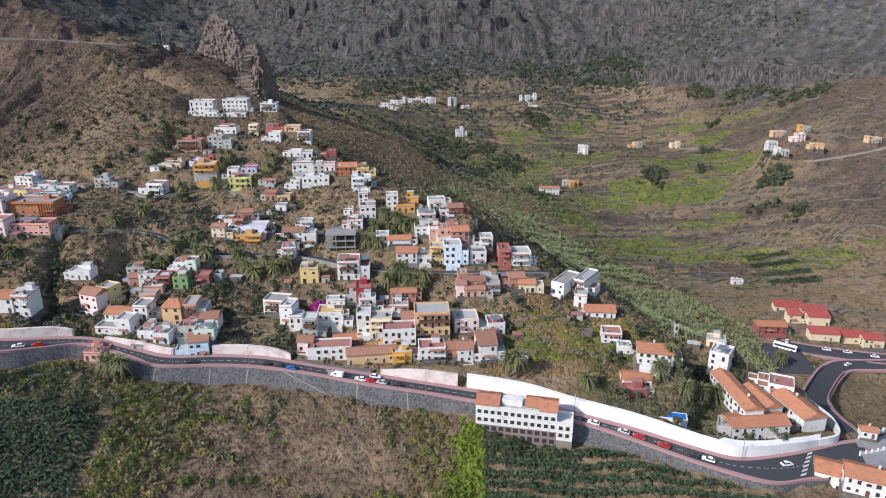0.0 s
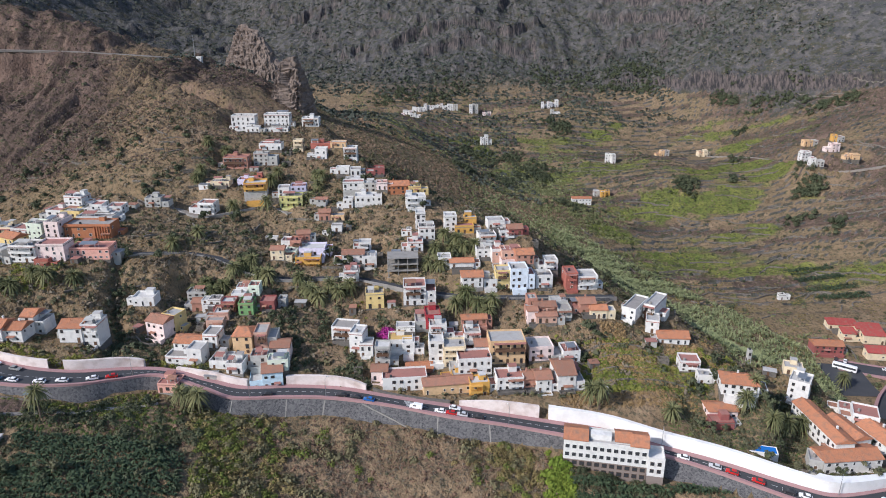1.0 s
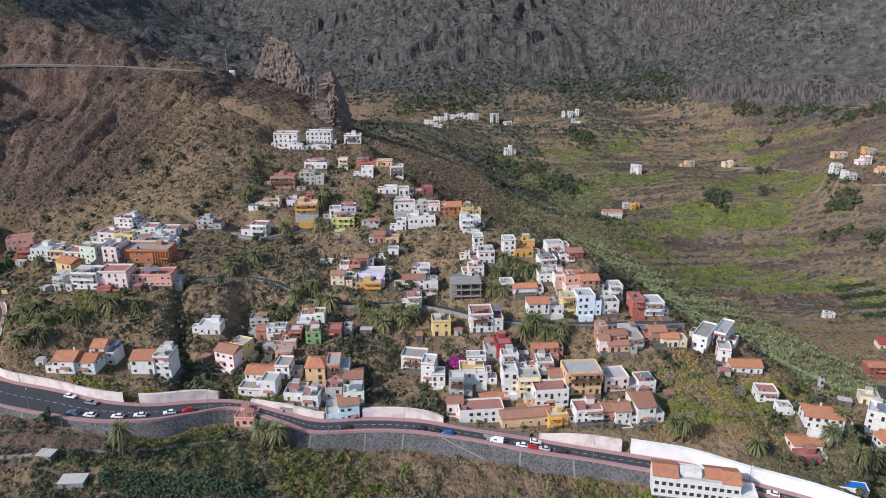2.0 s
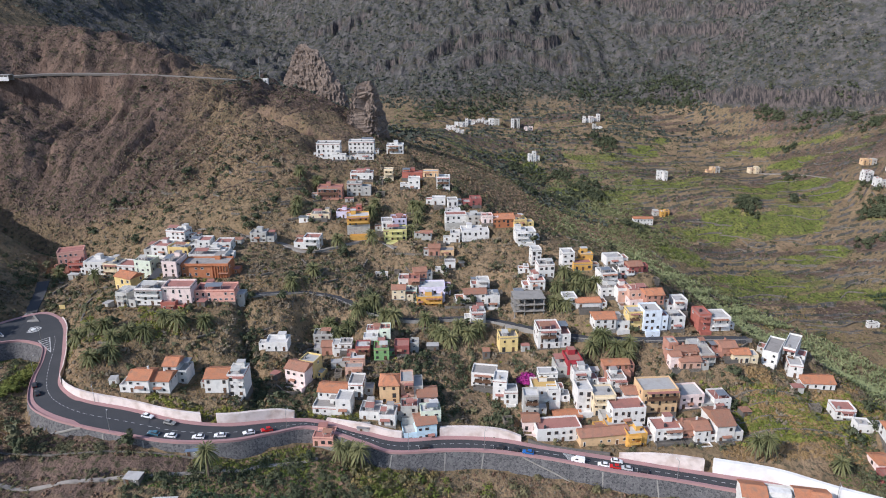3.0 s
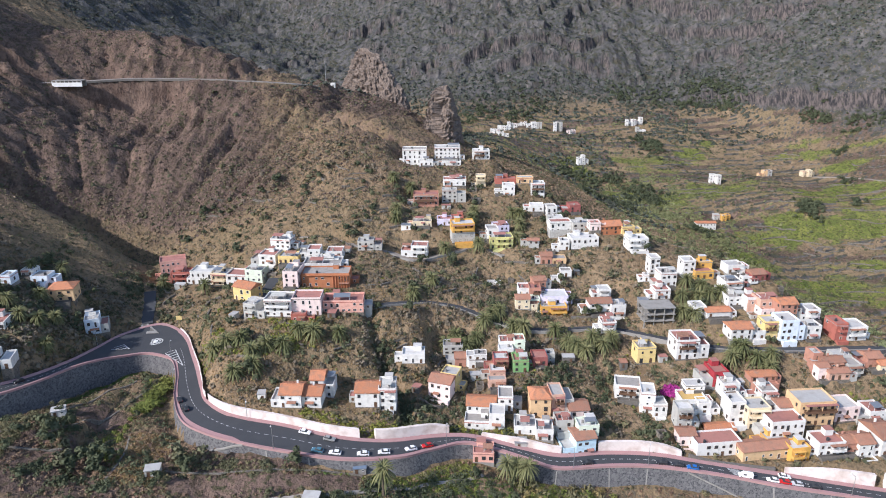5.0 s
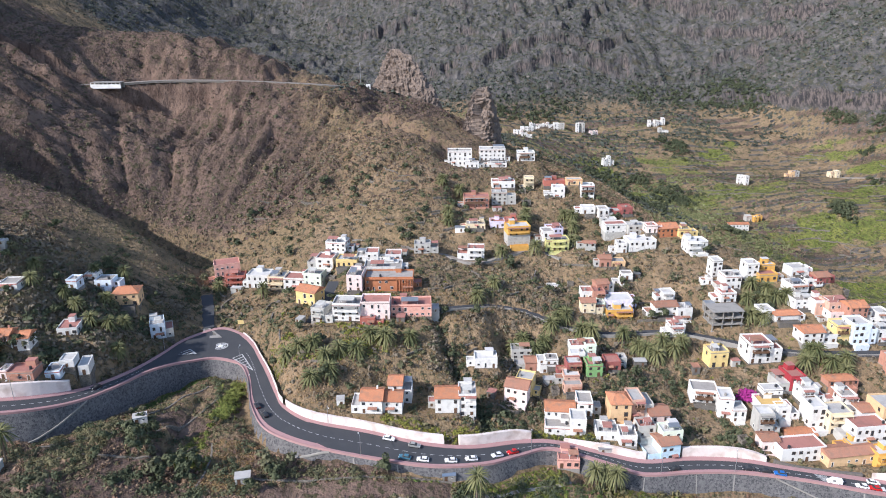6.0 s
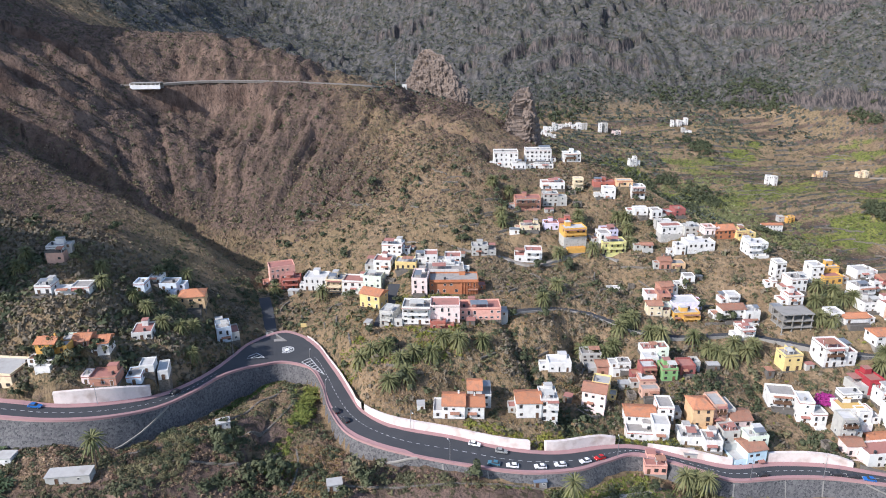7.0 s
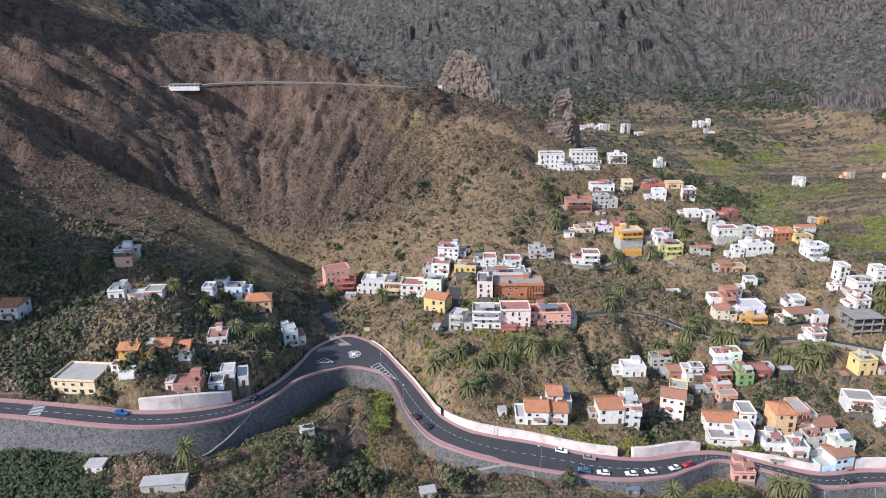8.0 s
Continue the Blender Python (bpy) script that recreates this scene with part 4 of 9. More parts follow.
PLOTS[:] = broken_up(PLOTS, 23)


def footing(p):
    a = radians(p[6])
    return p[0] - math.sin(a) * p[5] / 2, p[1] + math.cos(a) * p[5] / 2


TERRACE = 1.9


def eroded(x0, x1, y0, y1, step, rounds, cut, limit, seed):
    """Gullies: rain runs down the smooth land cell by cell and cuts in where much of it gathers; gives the change of height on a grid."""
    X, Y = np.meshgrid(np.arange(x0, x1, step), np.arange(y0, y1, step))
    base = surface(UPPER, X, Y)
    z = base + 3.0 * fbm(X / 34, Y / 34, 4, seed) + 1.2 * fbm(X / 9, Y / 9, 2, seed + 5)
    ny, nx = z.shape
    number = np.arange(ny * nx).reshape(ny, nx)
    for r in range(rounds):
        pad = np.pad(z, 1, mode="reflect", reflect_type="odd")
        drop, to = np.zeros_like(z), number.copy()
        for dy, dx in ((0, 1), (0, -1), (1, 0), (-1, 0), (1, 1), (1, -1), (-1, 1), (-1, -1)):
            fall = (z - pad[1 + dy:1 + dy + ny, 1 + dx:1 + dx + nx]) / (step * math.hypot(dx, dy))
            oy, ox = np.mgrid[0:ny, 0:nx]
            oy, ox = oy + dy, ox + dx
            fall = np.where((oy >= 0) & (oy < ny) & (ox >= 0) & (ox < nx), fall, -1)
            better = fall > drop
            drop = np.where(better, fall, drop)
            to = np.where(better, np.clip(oy, 0, ny - 1) * nx + np.clip(ox, 0, nx - 1), to)
        rain, goes = [1.0] * (ny * nx), to.ravel().tolist()
        for k in np.argsort(-z.ravel()).tolist():
            if goes[k] != k:
                rain[goes[k]] += rain[k]
        water = np.array(rain).reshape(ny, nx)
        z = z - cut * np.minimum(np.sqrt(water), 14) * np.minimum(drop, 1.2)
        pad = np.pad(z, 1, mode="edge")
        z = z + 0.12 * (pad[:-2, 1:-1] + pad[2:, 1:-1] + pad[1:-1, :-2] + pad[1:-1, 2:] - 4 * z) * (drop < 1.1)
    d = z - base
    wide = d.copy()
    for r in range(60):
        pad = np.pad(wide, 1, mode="edge")
        wide = (pad[:-2, 1:-1] + pad[2:, 1:-1] + pad[1:-1, :-2] + pad[1:-1, 2:] + wide) / 5
    d = np.clip(d - wide, -limit, limit)
    for r in range(2):
        pad = np.pad(d, 1, mode="edge")
        d = (pad[:-2, 1:-1] + pad[2:, 1:-1] + pad[1:-1, :-2] + pad[1:-1, 2:] + 2 * d) / 6
    edge = np.minimum(np.minimum(X - x0, x1 - step - X), np.minimum(Y - y0, y1 - step - Y))
    return x0, y0, step, d * np.clip(edge / 30, 0, 1)


def from_grid(g, x, y):
    x0, y0, step, d = g
    u, v = np.clip((x - x0) / step, 0, d.shape[1] - 1.001), np.clip((y - y0) / step, 0, d.shape[0] - 1.001)
    i, j = u.astype(int), v.astype(int)
    f, h = u - i, v - j
    return (d[j, i] * (1 - f) + d[j, i + 1] * f) * (1 - h) + (d[j + 1, i] * (1 - f) + d[j + 1, i + 1] * f) * h


GULLIES = eroded(-640, -90, 290, 760, 3.0, 16, 0.16, 9.0, 51)
CLIFFS = eroded(-760, 760, 930, 1620, 6.0, 16, 0.55, 26.0, 57)
GULLY = np.array([(-180, 316), (-176.5, 299), (-172.5, 286), (-168.5, 274), (-161, 262), (-159.5, 250), (-159, 241)], float)
SPUR, RAVINE = np.array([(-500, 374), (-455, 366), (-400, 368), (-360, 372), (-330, 368)], float), np.array([(-500, 436), (-440, 420), (-390, 407), (-345, 403), (-312, 398), (-296, 386)], float)


def scarp_at(x, y):
    """How far uphill of the columnar scarp a place lies."""
    return y - np.interp(x, [150, 200, 270, 330, 380, 418, 460], [1030, 1015, 973, 905, 835, 772, 690]) - 14 * fbm(x / 22, y / 60, 3, 192)


def steps_at(x, y, up):
    """Terrace number, counted up the valley."""
    return (0.2 * up + 0.125 * (y - 400) + 2.0 * fbm(x / 80, y / 80, 3, 41)) / TERRACE


def terrace_edge(x, y):
    """The stony lips of the farmed terraces."""
    q = steps_at(x, y, surface(UPPER, x, y))
    return (q - np.floor(q) > 0.72) & (x < 440)


def lush_at(x, y):
    """Irrigated and weedy green plots on the valley terraces."""
    v = np.zeros_like(x)
    for cx, cy, rx, ry in ((161, 853, 16, 17), (163, 850, 14, 14), (192, 886, 10, 8), (261, 710, 15, 8), (275, 699, 12, 7), (306, 759, 14, 8), (112, 562, 22, 16), (150, 608, 20, 18), (172, 636, 16, 14), (206, 610, 36, 15), (240, 607, 14, 12), (155, 520, 22, 14), (262, 704, 16, 14), (280, 688, 18, 12), (285, 655, 18, 14), (297, 764, 16, 14), (217, 553, 20, 10), (264, 453, 18, 12), (45, 715, 18, 20), (20, 790, 14, 12), (235, 560, 14, 12), (90, 700, 20, 16), (230, 690, 24, 14)):
        v = np.maximum(v, 1.15 * np.exp(-((x - cx) / rx) ** 2 - ((y - cy) / ry) ** 2))
    return v * (0.85 + 1.3 * fbm(x / 14, y / 12, 4, 45)) + 0.12 * fbm(x / 7, y / 7, 2, 46)


def tilled(x, y):
    """Bare dug plots below the road."""
    return ((np.abs(y - (208.5 + 0.06 * (x + 200))) < 3.6 + 1.5 * fbm(x / 9, y / 9, 2, 47)) & (x > -232) & (x < -172) | (((x + 268) / 9) ** 2 + ((y - 240) / 7) ** 2 < 1)).astype(float)


def rolling(x, y):
    """Heights of the whole sheet."""
    up, low = surface(UPPER, x, y), surface(LOWER, x, y)
    wild = np.clip((y - 420) / 120, 0, 1) * np.clip((-120 - x) / 120, 0, 1) + np.clip((y - 950) / 150, 0, 1)
    wild = np.clip(wild + np.clip((-380 - x) / 60, 0, 1), 0, 1)
    d, k = nearest(SPUR, x, y)
    up = up + 10 * np.exp(-(d / 17) ** 2)
    d, k = nearest(RAVINE, x, y)
    up = up - np.interp(k, [0, 1, 4, 5], [10, 24, 20, 4]) * np.exp(-(d / 18) ** 2)
    # unseen shoulders added to the western mountain, to throw shade on the left slopes
    up = up + 64 * np.exp(-((x + 447) / 23) ** 2 - ((y - 241) / 22) ** 2) + 75 * np.exp(-((x + 655) / 62) ** 2 - ((y - 500) / 120) ** 2)
    a, r = np.arctan2(x + 325, y - 345), np.hypot(x + 325, y - 345)
    ribs = 0.28 - np.abs(fbm(a * 8 + 0.5 * fbm(x / 45, y / 45, 3, 14), r / 130, 4, 15))
    up = up + np.clip((y - 395) / 40, 0, 1) * np.clip((r - 60) / 60, 0, 1) * np.clip((360 - r) / 80, 0, 1) * np.clip((x + 430) / 60, 0, 1) * np.clip((-130 - x) / 50, 0, 1) * (10 * ribs + 9 * (0.3 - np.abs(fbm(a * 26 + 0.6 * fbm(x / 30, y / 30, 2, 17), r / 60, 4, 16))))
    up = up + wild * (1.3 * from_grid(GULLIES, x, y) + 8 * (0.25 - np.abs(fbm(x / 30 + y / 38, y / 44 - x / 60, 5, 6))) + 6 * (0.3 - np.abs(fbm(x / 11, y / 11, 3, 9))) + 2.2 * fbm(x / 6, y / 6, 3, 5))
    cliffs = np.clip((y - 1000) / 120, 0, 1)
    up = up + cliffs * (0.65 * from_grid(CLIFFS, x, y) + 7 * (0.3 - np.abs(fbm(x / 46 + 0.5 * fbm(x / 60, y / 60, 2, 34), y / 240, 4, 31))) + 6 * (0.3 - np.abs(fbm(x / 15 + 0.4 * fbm(x / 30, y / 30, 2, 38), y / 80, 4, 37))) + 3 * fbm(x / 14, y / 14, 3, 35))
    band = (up + 70 * fbm(x / 150, y / 150, 5, 33)) / (44 + 14 * fbm(x / 200, y / 200, 2, 36))
    up = up + cliffs * 24 * np.clip(0.45 + 1.6 * fbm(x / 90, y / 70, 3, 39), 0, 1) * (np.clip((band - np.floor(band)) * 4.0, 0, 1) - (band - np.floor(band)))
    up = up + (1 - wild) * 0.7 * fbm(x / 11, y / 11, 3, 3)
    terr = np.clip((x - 60) / 50, 0, 1) * np.clip((y - 400) / 60, 0, 1) * np.clip((1010 - y) / 80, 0, 1) * np.clip((440 - x) / 50, 0, 1)
    terr = np.maximum(terr, np.clip((y - 690) / 50, 0, 1) * np.clip((x + 130) / 60, 0, 1) * np.clip((1010 - y) / 80, 0, 1) * np.clip((440 - x) / 50, 0, 1))
    q = steps_at(x, y, up)
    fr = q - np.floor(q)
    up = up + terr * TERRACE * (np.clip((fr - 0.8) / 0.2, 0, 1) - fr) * 1.35
    # the columnar scarp above the farmed terraces
    f = scarp_at(x, y)
    up = up + 20 * np.clip(f / 9, 0, 1) * np.exp(-np.maximum(f, 0) / 75) * np.clip((x - 190) / 40, 0, 1) * np.clip((480 - x) / 50, 0, 1) * np.clip(0.75 + 0.7 * fbm(x / 30, y / 30, 3, 191), 0.3, 1.2)
    # level ground for each house
    acc, wsum = np.zeros_like(x), np.full_like(x, 1e-6)
    for p in PLOTS:
        cx, cy = footing(p)
        near = np.nonzero((np.abs(x - cx) < 45) & (np.abs(y - cy) < 45))
        if not len(near[0]):
            continue
        a = radians(p[6])
        dx, dy = x[near] - cx, y[near] - cy
        lx, ly = dx * math.cos(a) + dy * math.sin(a), -dx * math.sin(a) + dy * math.cos(a)
        r = np.hypot(np.maximum(np.abs(lx) - p[3] / 2 - 0.6, 0), np.maximum(np.abs(ly) - p[5] / 2 - 0.6, 0))
        w = np.exp(-(r / 7) ** 2) + 60 * (r < 0.01)
        acc[near] += w * (p[2] - up[near])
        wsum[near] += w
    up = up + acc / np.maximum(wsum, 1)
    d, k = nearest(GULLY, x, y)
    up = up - np.interp(k, [0, 1, 5, 6], [1.5, 5, 5, 3]) * np.exp(-(d / 3.4) ** 2)
    # lanes are cut level
    for width, rows in LANES:
        d, k = nearest(rows[:, :2], x, y)
        f = np.clip(1.6 - d / (width * 0.7), 0, 1)
        up = up * (1 - f) + f * (along(rows[:, 2], k) - 0.3)
    # the bank behind the road wall
    d, k = nearest(INNER, x, y)
    f = np.clip(1.15 - d / 7, 0, 1)
    deck = along(ROAD[:, 4], k)
    up = up * (1 - f) + f * (deck + along(ROAD[:, 5], k) - 0.35)
    low = low + 2.6 * (0.2 - np.abs(fbm(x / 17 + y / 40, y / 26, 3, 13))) + 2.0 * fbm(x / 11, y / 11, 3, 3) + 0.8 * fbm(x / 30, y / 30, 2, 8)
    low = low - 4.8 * np.clip((-292 - x) / 16, 0, 1)
    do, ko = nearest(OUTER, x, y)
    low = low - np.where(do < 39, np.interp(ko / 6, [26.5, 28.5, 31, 33.5, 35.5], [0, 5, 7.5, 6, 0]) * np.clip(1.25 - do / 17, 0, 1), 0)
    low = np.where(do < 39, np.minimum(low, along(ROAD[:, 4], ko) - 2.2), low)
    is_low, is_deck = inside(LOW_POLY, x, y), inside(DECK_POLY, x, y)
    z = np.where(is_low, low, up)
    under = np.minimum(np.where(d < 39, deck, 1e6), np.where(do < 39, along(ROAD[:, 4], ko), 1e6)) - 0.7
    z = np.where(is_deck | ((d < 2.9) & ~is_low), under, z)
    z = np.where((do < 2.6) & ~is_low, np.minimum(z, under), z)
    return z, is_low


def axis(stops):
    """Grid lines: (from, to, step) runs."""
    out = []
    for a, b, s in stops:
        out.extend(np.arange(a, b, s))
    return np.array(out + [stops[-1][1]], float)


GX = axis([(-1500, -700, 40), (-700, -540, 8), (-540, -400, 3), (-400, 160, 2), (160, 300, 3), (300, 460, 4), (460, 800, 20), (800, 1500, 50)])
GY = axis([(-900, 0, 60), (0, 150, 15), (150, 330, 2), (330, 480, 2.5), (480, 700, 3), (700, 1000, 4), (1000, 1240, 5), (1240, 1500, 7), (1500, 1700, 15), (1700, 3000, 60)])
MX, MY = np.meshgrid(GX, GY)
MZ, IS_LOW = rolling(MX.ravel(), MY.ravel())
MZ = MZ.reshape(MX.shape)
IS_LOW = IS_LOW.reshape(MX.shape)


def ground_at(x, y):
    """Height of the finished sheet."""
    x, y = np.atleast_1d(np.asarray(x, float)), np.atleast_1d(np.asarray(y, float))
    i = np.clip(np.searchsorted(GX, x) - 1, 0, len(GX) - 2)
    j = np.clip(np.searchsorted(GY, y) - 1, 0, len(GY) - 2)
    f, g = (x - GX[i]) / (GX[i + 1] - GX[i]), (y - GY[j]) / (GY[j + 1] - GY[j])
    return (MZ[j, i] * (1 - f) + MZ[j, i + 1] * f) * (1 - g) + (MZ[j + 1, i] * (1 - f) + MZ[j + 1, i + 1] * f) * g


def cover_at(x, y, z):
    """Ground cover: weeds, bare brown scree, grey rock."""
    n1, n2 = fbm(x / 38, y / 26, 4, 61), fbm(x / 90, y / 60, 3, 71)
    up = surface(UPPER, x, y)
    q = steps_at(x, y, up)
    field = lattice(np.floor(q) * 3.0, np.floor((x + 20 * fbm(x / 60, y / 60, 2, 44)) / 60) * 5.0, 77)
    farm = np.clip((x - 60) / 50, 0, 1) * np.clip((y - 380) / 60, 0, 1) * np.clip((1010 - y) / 80, 0, 1)
    farm = np.maximum(farm, np.clip((y - 600) / 80, 0, 1) * np.clip((1030 - y) / 60, 0, 1) * np.clip((x + 160) / 60, 0, 1)) * np.clip((445 - x) / 50, 0, 1)
    weeds = farm * np.clip((420 - x) / 90, 0, 1) * (0.9 * fbm(x / 60, y / 45, 3, 62) + 0.35 * (field > 0.8) - 0.1) * np.clip((890 - y) / 60, 0, 1)
    weeds = np.maximum(weeds, (y < 235) * (x > -200) * (-0.3 + 0.8 * fbm(x / 26, y / 26, 3, 91)))
    weeds = np.maximum(weeds, np.clip(1.3 * lush_at(x, y), 0, 1))
    weeds = np.maximum(weeds, np.exp(-(((x - 55) / 30) ** 2 + ((y - 250) / 12) ** 2)) * (0.5 + n1))
    brown = np.clip((-220 - x - 0.3 * (y - 480)) / 80, 0, 1) * np.clip((y - 400) / 40, 0, 1) * np.clip((900 - y) / 60, 0, 1) * (0.75 + 0.5 * n2)
    brown = np.maximum(brown, np.clip((x - 270) / 80, 0, 1) * np.clip((y - 420) / 60, 0, 1) * np.clip((1060 - y) / 60, 0, 1) * (0.55 + 0.8 * n2))
    brown = np.maximum(brown, (y < 235) * (x < -190) * (0.45 + n1))
    brown = np.maximum(brown, np.clip((-330 - x) / 40, 0, 1) * np.clip((y - 290) / 40, 0, 1) * (0.6 + 0.6 * n2) * (y < 900))
    brown = np.maximum(brown, 0.85 * np.exp(-((x + 205) / 55) ** 2 - ((y - 590) / 70) ** 2))
    brown = np.maximum(brown, 0.3 * np.exp(-((x + 175) / 65) ** 2 - ((y - 480) / 60) ** 2))
    brown = np.maximum(brown, tilled(x, y) * 1.0)
    weeds = weeds * (1 - tilled(x, y))
    brown = np.maximum(brown, farm * 0.5 * (field < 0.28))
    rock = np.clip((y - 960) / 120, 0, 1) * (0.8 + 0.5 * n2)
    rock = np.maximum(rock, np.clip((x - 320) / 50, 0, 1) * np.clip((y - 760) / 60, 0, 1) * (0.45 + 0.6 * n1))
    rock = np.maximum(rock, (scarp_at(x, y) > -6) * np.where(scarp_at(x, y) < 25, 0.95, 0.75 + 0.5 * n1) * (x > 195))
    rock = np.maximum(rock, farm * 0.6 * (q - np.floor(q) > 0.78) * (fbm(x / 30, y / 8, 2, 48) > -0.2))
    return np.clip(weeds, 0, 1), np.clip(brown, 0, 1), np.clip(rock, 0, 1)


def sheet():
    ny, nx = MX.shape
    me = bpy.data.meshes.new("ground")
    idx = np.arange(ny * nx).reshape(ny, nx)
    quads = np.stack((idx[:-1, :-1], idx[:-1, 1:], idx[1:, 1:], idx[1:, :-1]), -1).reshape(-1, 4)
    me.vertices.add(ny * nx)
    me.vertices.foreach_set("co", np.stack((MX, MY, MZ), -1).ravel().astype(np.float32))
    me.loops.add(quads.size)
    me.loops.foreach_set("vertex_index", quads.ravel().astype(np.int32))
    me.polygons.add(len(quads))
    me.polygons.foreach_set("loop_start", np.arange(0, quads.size, 4, dtype=np.int32))
    me.polygons.foreach_set("loop_total", np.full(len(quads), 4, dtype=np.int32))
    me.update(calc_edges=True)
    me.polygons.foreach_set("use_smooth", np.ones(len(quads), bool))
    c = me.color_attributes.new("cover", "FLOAT_COLOR", "POINT")
    w, br, rk = cover_at(MX.ravel(), MY.ravel(), MZ.ravel())
    c.data.foreach_set("color", np.stack((w, br, rk, np.ones_like(w)), -1).ravel().astype(np.float32))
    me.materials.append(GROUND)
    return tagged(new("ground", me), "dry brown hillsides with green terraces and rocky slopes", "ground", kind="structure")


sheet()

# ---- the road ----
def link(name, bm, mat, parent=None, label="", smooth=False):
    """A bmesh as one mesh object, with its material or materials, under a parent."""
    me = bpy.data.meshes.new(name)
    bmesh.ops.recalc_face_normals(bm, faces=bm.faces)
    bm.to_mesh(me)
    bm.free()
    for m in mat if isinstance(mat, (list, tuple)) else (mat,):
        me.materials.append(m)
    if smooth:
        me.polygons.foreach_set("use_smooth", np.ones(len(me.polygons), bool))
    ob = new(name, me)
    ob.parent = parent
    if label:
        tagged(ob, label)
    return ob


part = link


def sweep(profiles, closed=True):
    """A solid along the road from a chain of cross-sections, each a ring of points."""
    bm = bmesh.new()
    rings = [[bm.verts.new(p) for p in prof] for prof in profiles]
    n = len(rings[0])
    for a, b in zip(rings, rings[1:]):
        for k in range(n if closed else n - 1):
            bm.faces.new((a[k], a[(k + 1) % n], b[(k + 1) % n], b[k]))
    if closed:
        bm.faces.new(rings[0])
        bm.faces.new(rings[-1][::-1])
    return bm


def across(k, metres_from_inner, lift=0.0):
    """A point on the road at row k, so far from its inner edge."""
    i, o, z = Vector((*INNER[k], 0)), Vector((*OUTER[k], 0)), ROAD[k, 4]
    d = (o - i)
    p = i + d.normalized() * metres_from_inner
    return Vector((p.x, p.y, z + lift))


def width(k):
    return float(np.hypot(*(INNER[k] - OUTER[k])))


ROWS_N = len(ROAD)
KERB = 0.16
PAVE_IN = [3.2 if 132 < k < 168 else 2.2 for k in range(ROWS_N)]
PAVE_OUT = [3.6 if 22 * 6 < k < 27 * 6 else 2.0 for k in range(ROWS_N)]
tagged(link("road", sweep([[across(k, PAVE_IN[k] - 0.3), across(k, width(k) - PAVE_OUT[k] + 0.3), across(k, width(k) - PAVE_OUT[k] + 0.3, -0.5), across(k, PAVE_IN[k] - 0.3, -0.5)] for k in range(ROWS_N)]), ASPHALT), "dark asphalt main road winding along the hillside", "road", kind="structure")
tagged(link("pavement", sweep([[across(k, 0, KERB), across(k, PAVE_IN[k], KERB), across(k, PAVE_IN[k], -0.6), across(k, 0, -0.6)] for k in range(ROWS_N)]), PINK_PAVING), "pink paved footpath along the foot of the wall", "pavement", kind="structure")
tagged(link("pavement", sweep([[across(k, width(k) - PAVE_OUT[k], KERB), across(k, width(k), KERB), across(k, width(k), -0.6), across(k, width(k) - PAVE_OUT[k], -0.6)] for k in range(ROWS_N)]), PINK_PAVING), "pink paved footpath on the valley edge", "pavement", kind="structure")
tagged(link("parapet", sweep([[across(k, width(k) - 0.35, 0.65), across(k, width(k) + 0.05, 0.65), across(k, width(k) + 0.05, -0.8), across(k, width(k) - 0.35, -0.8)] for k in range(ROWS_N)]), PINK_PAVING), "low pink parapet on the retaining wall", "parapet", kind="structure")


def rubble_profile(k):
    i, o = Vector((*INNER[k], 0)), Vector((*OUTER[k], 0))
    out = (o - i).normalized()
    top = Vector((o.x, o.y, ROAD[k, 4] - 0.05))
    foot = o + out * 4.0
    z = float(ground_at(foot.x, foot.y)[0]) - 1.2
    h = max(top.z - z, 1.5)
    foot = o + out * min(0.45 * h, 4.5)
    foot.z = z
    back = o - out * 1.4
    return [top, foot, Vector((back.x, back.y, z)), Vector((back.x, back.y, top.z))]


tagged(link("retaining_wall", sweep([rubble_profile(k) for k in range(ROWS_N)]), RUBBLE), "tall battered retaining wall of dark basalt rubble", "retaining wall", kind="structure")


def hill_wall(name, a, b, mat, label, thick=1.0, extra=0.0, step=0.0):
    rows = []
    for k in range(a, b):
        i, o = Vector((*INNER[k], 0)), Vector((*OUTER[k], 0))
        back = (i - o).normalized()
        z0, z1 = ROAD[k, 4] - 0.8, ROAD[k, 4] + ROAD[k, 5] + extra
        p, q = i, i + back * thick
        lean = back * 0.06 * (z1 - z0)
        rows.append([(p.x, p.y, z0), (p.x + lean.x, p.y + lean.y, z1), (q.x + lean.x, q.y + lean.y, z1), (q.x, q.y, z0)])
    tagged(link(name, sweep(rows), mat), label, "wall", kind="structure")


S = 6
hill_wall("wall_white", 2 * S, 9 * S + 2, WHITE_RENDER, "long bright white rendered wall above the road", 1.6, 0.6)
hill_wall("wall_pink", 9 * S + 2, 11 * S, PINK_RENDER, "tall weathered pale pink wall", 1.2)
hill_wall("wall_stone", 11 * S, 13 * S - 3, PLINTH, "low dark stone wall under the shops", 1.0)
hill_wall("wall_pink", 13 * S - 3, 14 * S + 2, PINK_RENDER, "stained pale pink rendered wall", 1.2)
hill_wall("wall_pink", 15 * S, 17 * S, PINK_RENDER, "pale pink rendered wall below the houses", 1.2)
hill_wall("wall_pink", 18 * S - 2, 20 * S - 4, PINK_RENDER, "pale pink rendered wall below the gardens", 1.2)
hill_wall("wall_pink", 20 * S - 3, 23 * S, PINK_RENDER, "long pale pink rendered wall above the bend", 1.2)
hill_wall("wall_pink", 23 * S, 28 * S, PINK_RENDER, "low pale pink wall round the bend", 0.8)
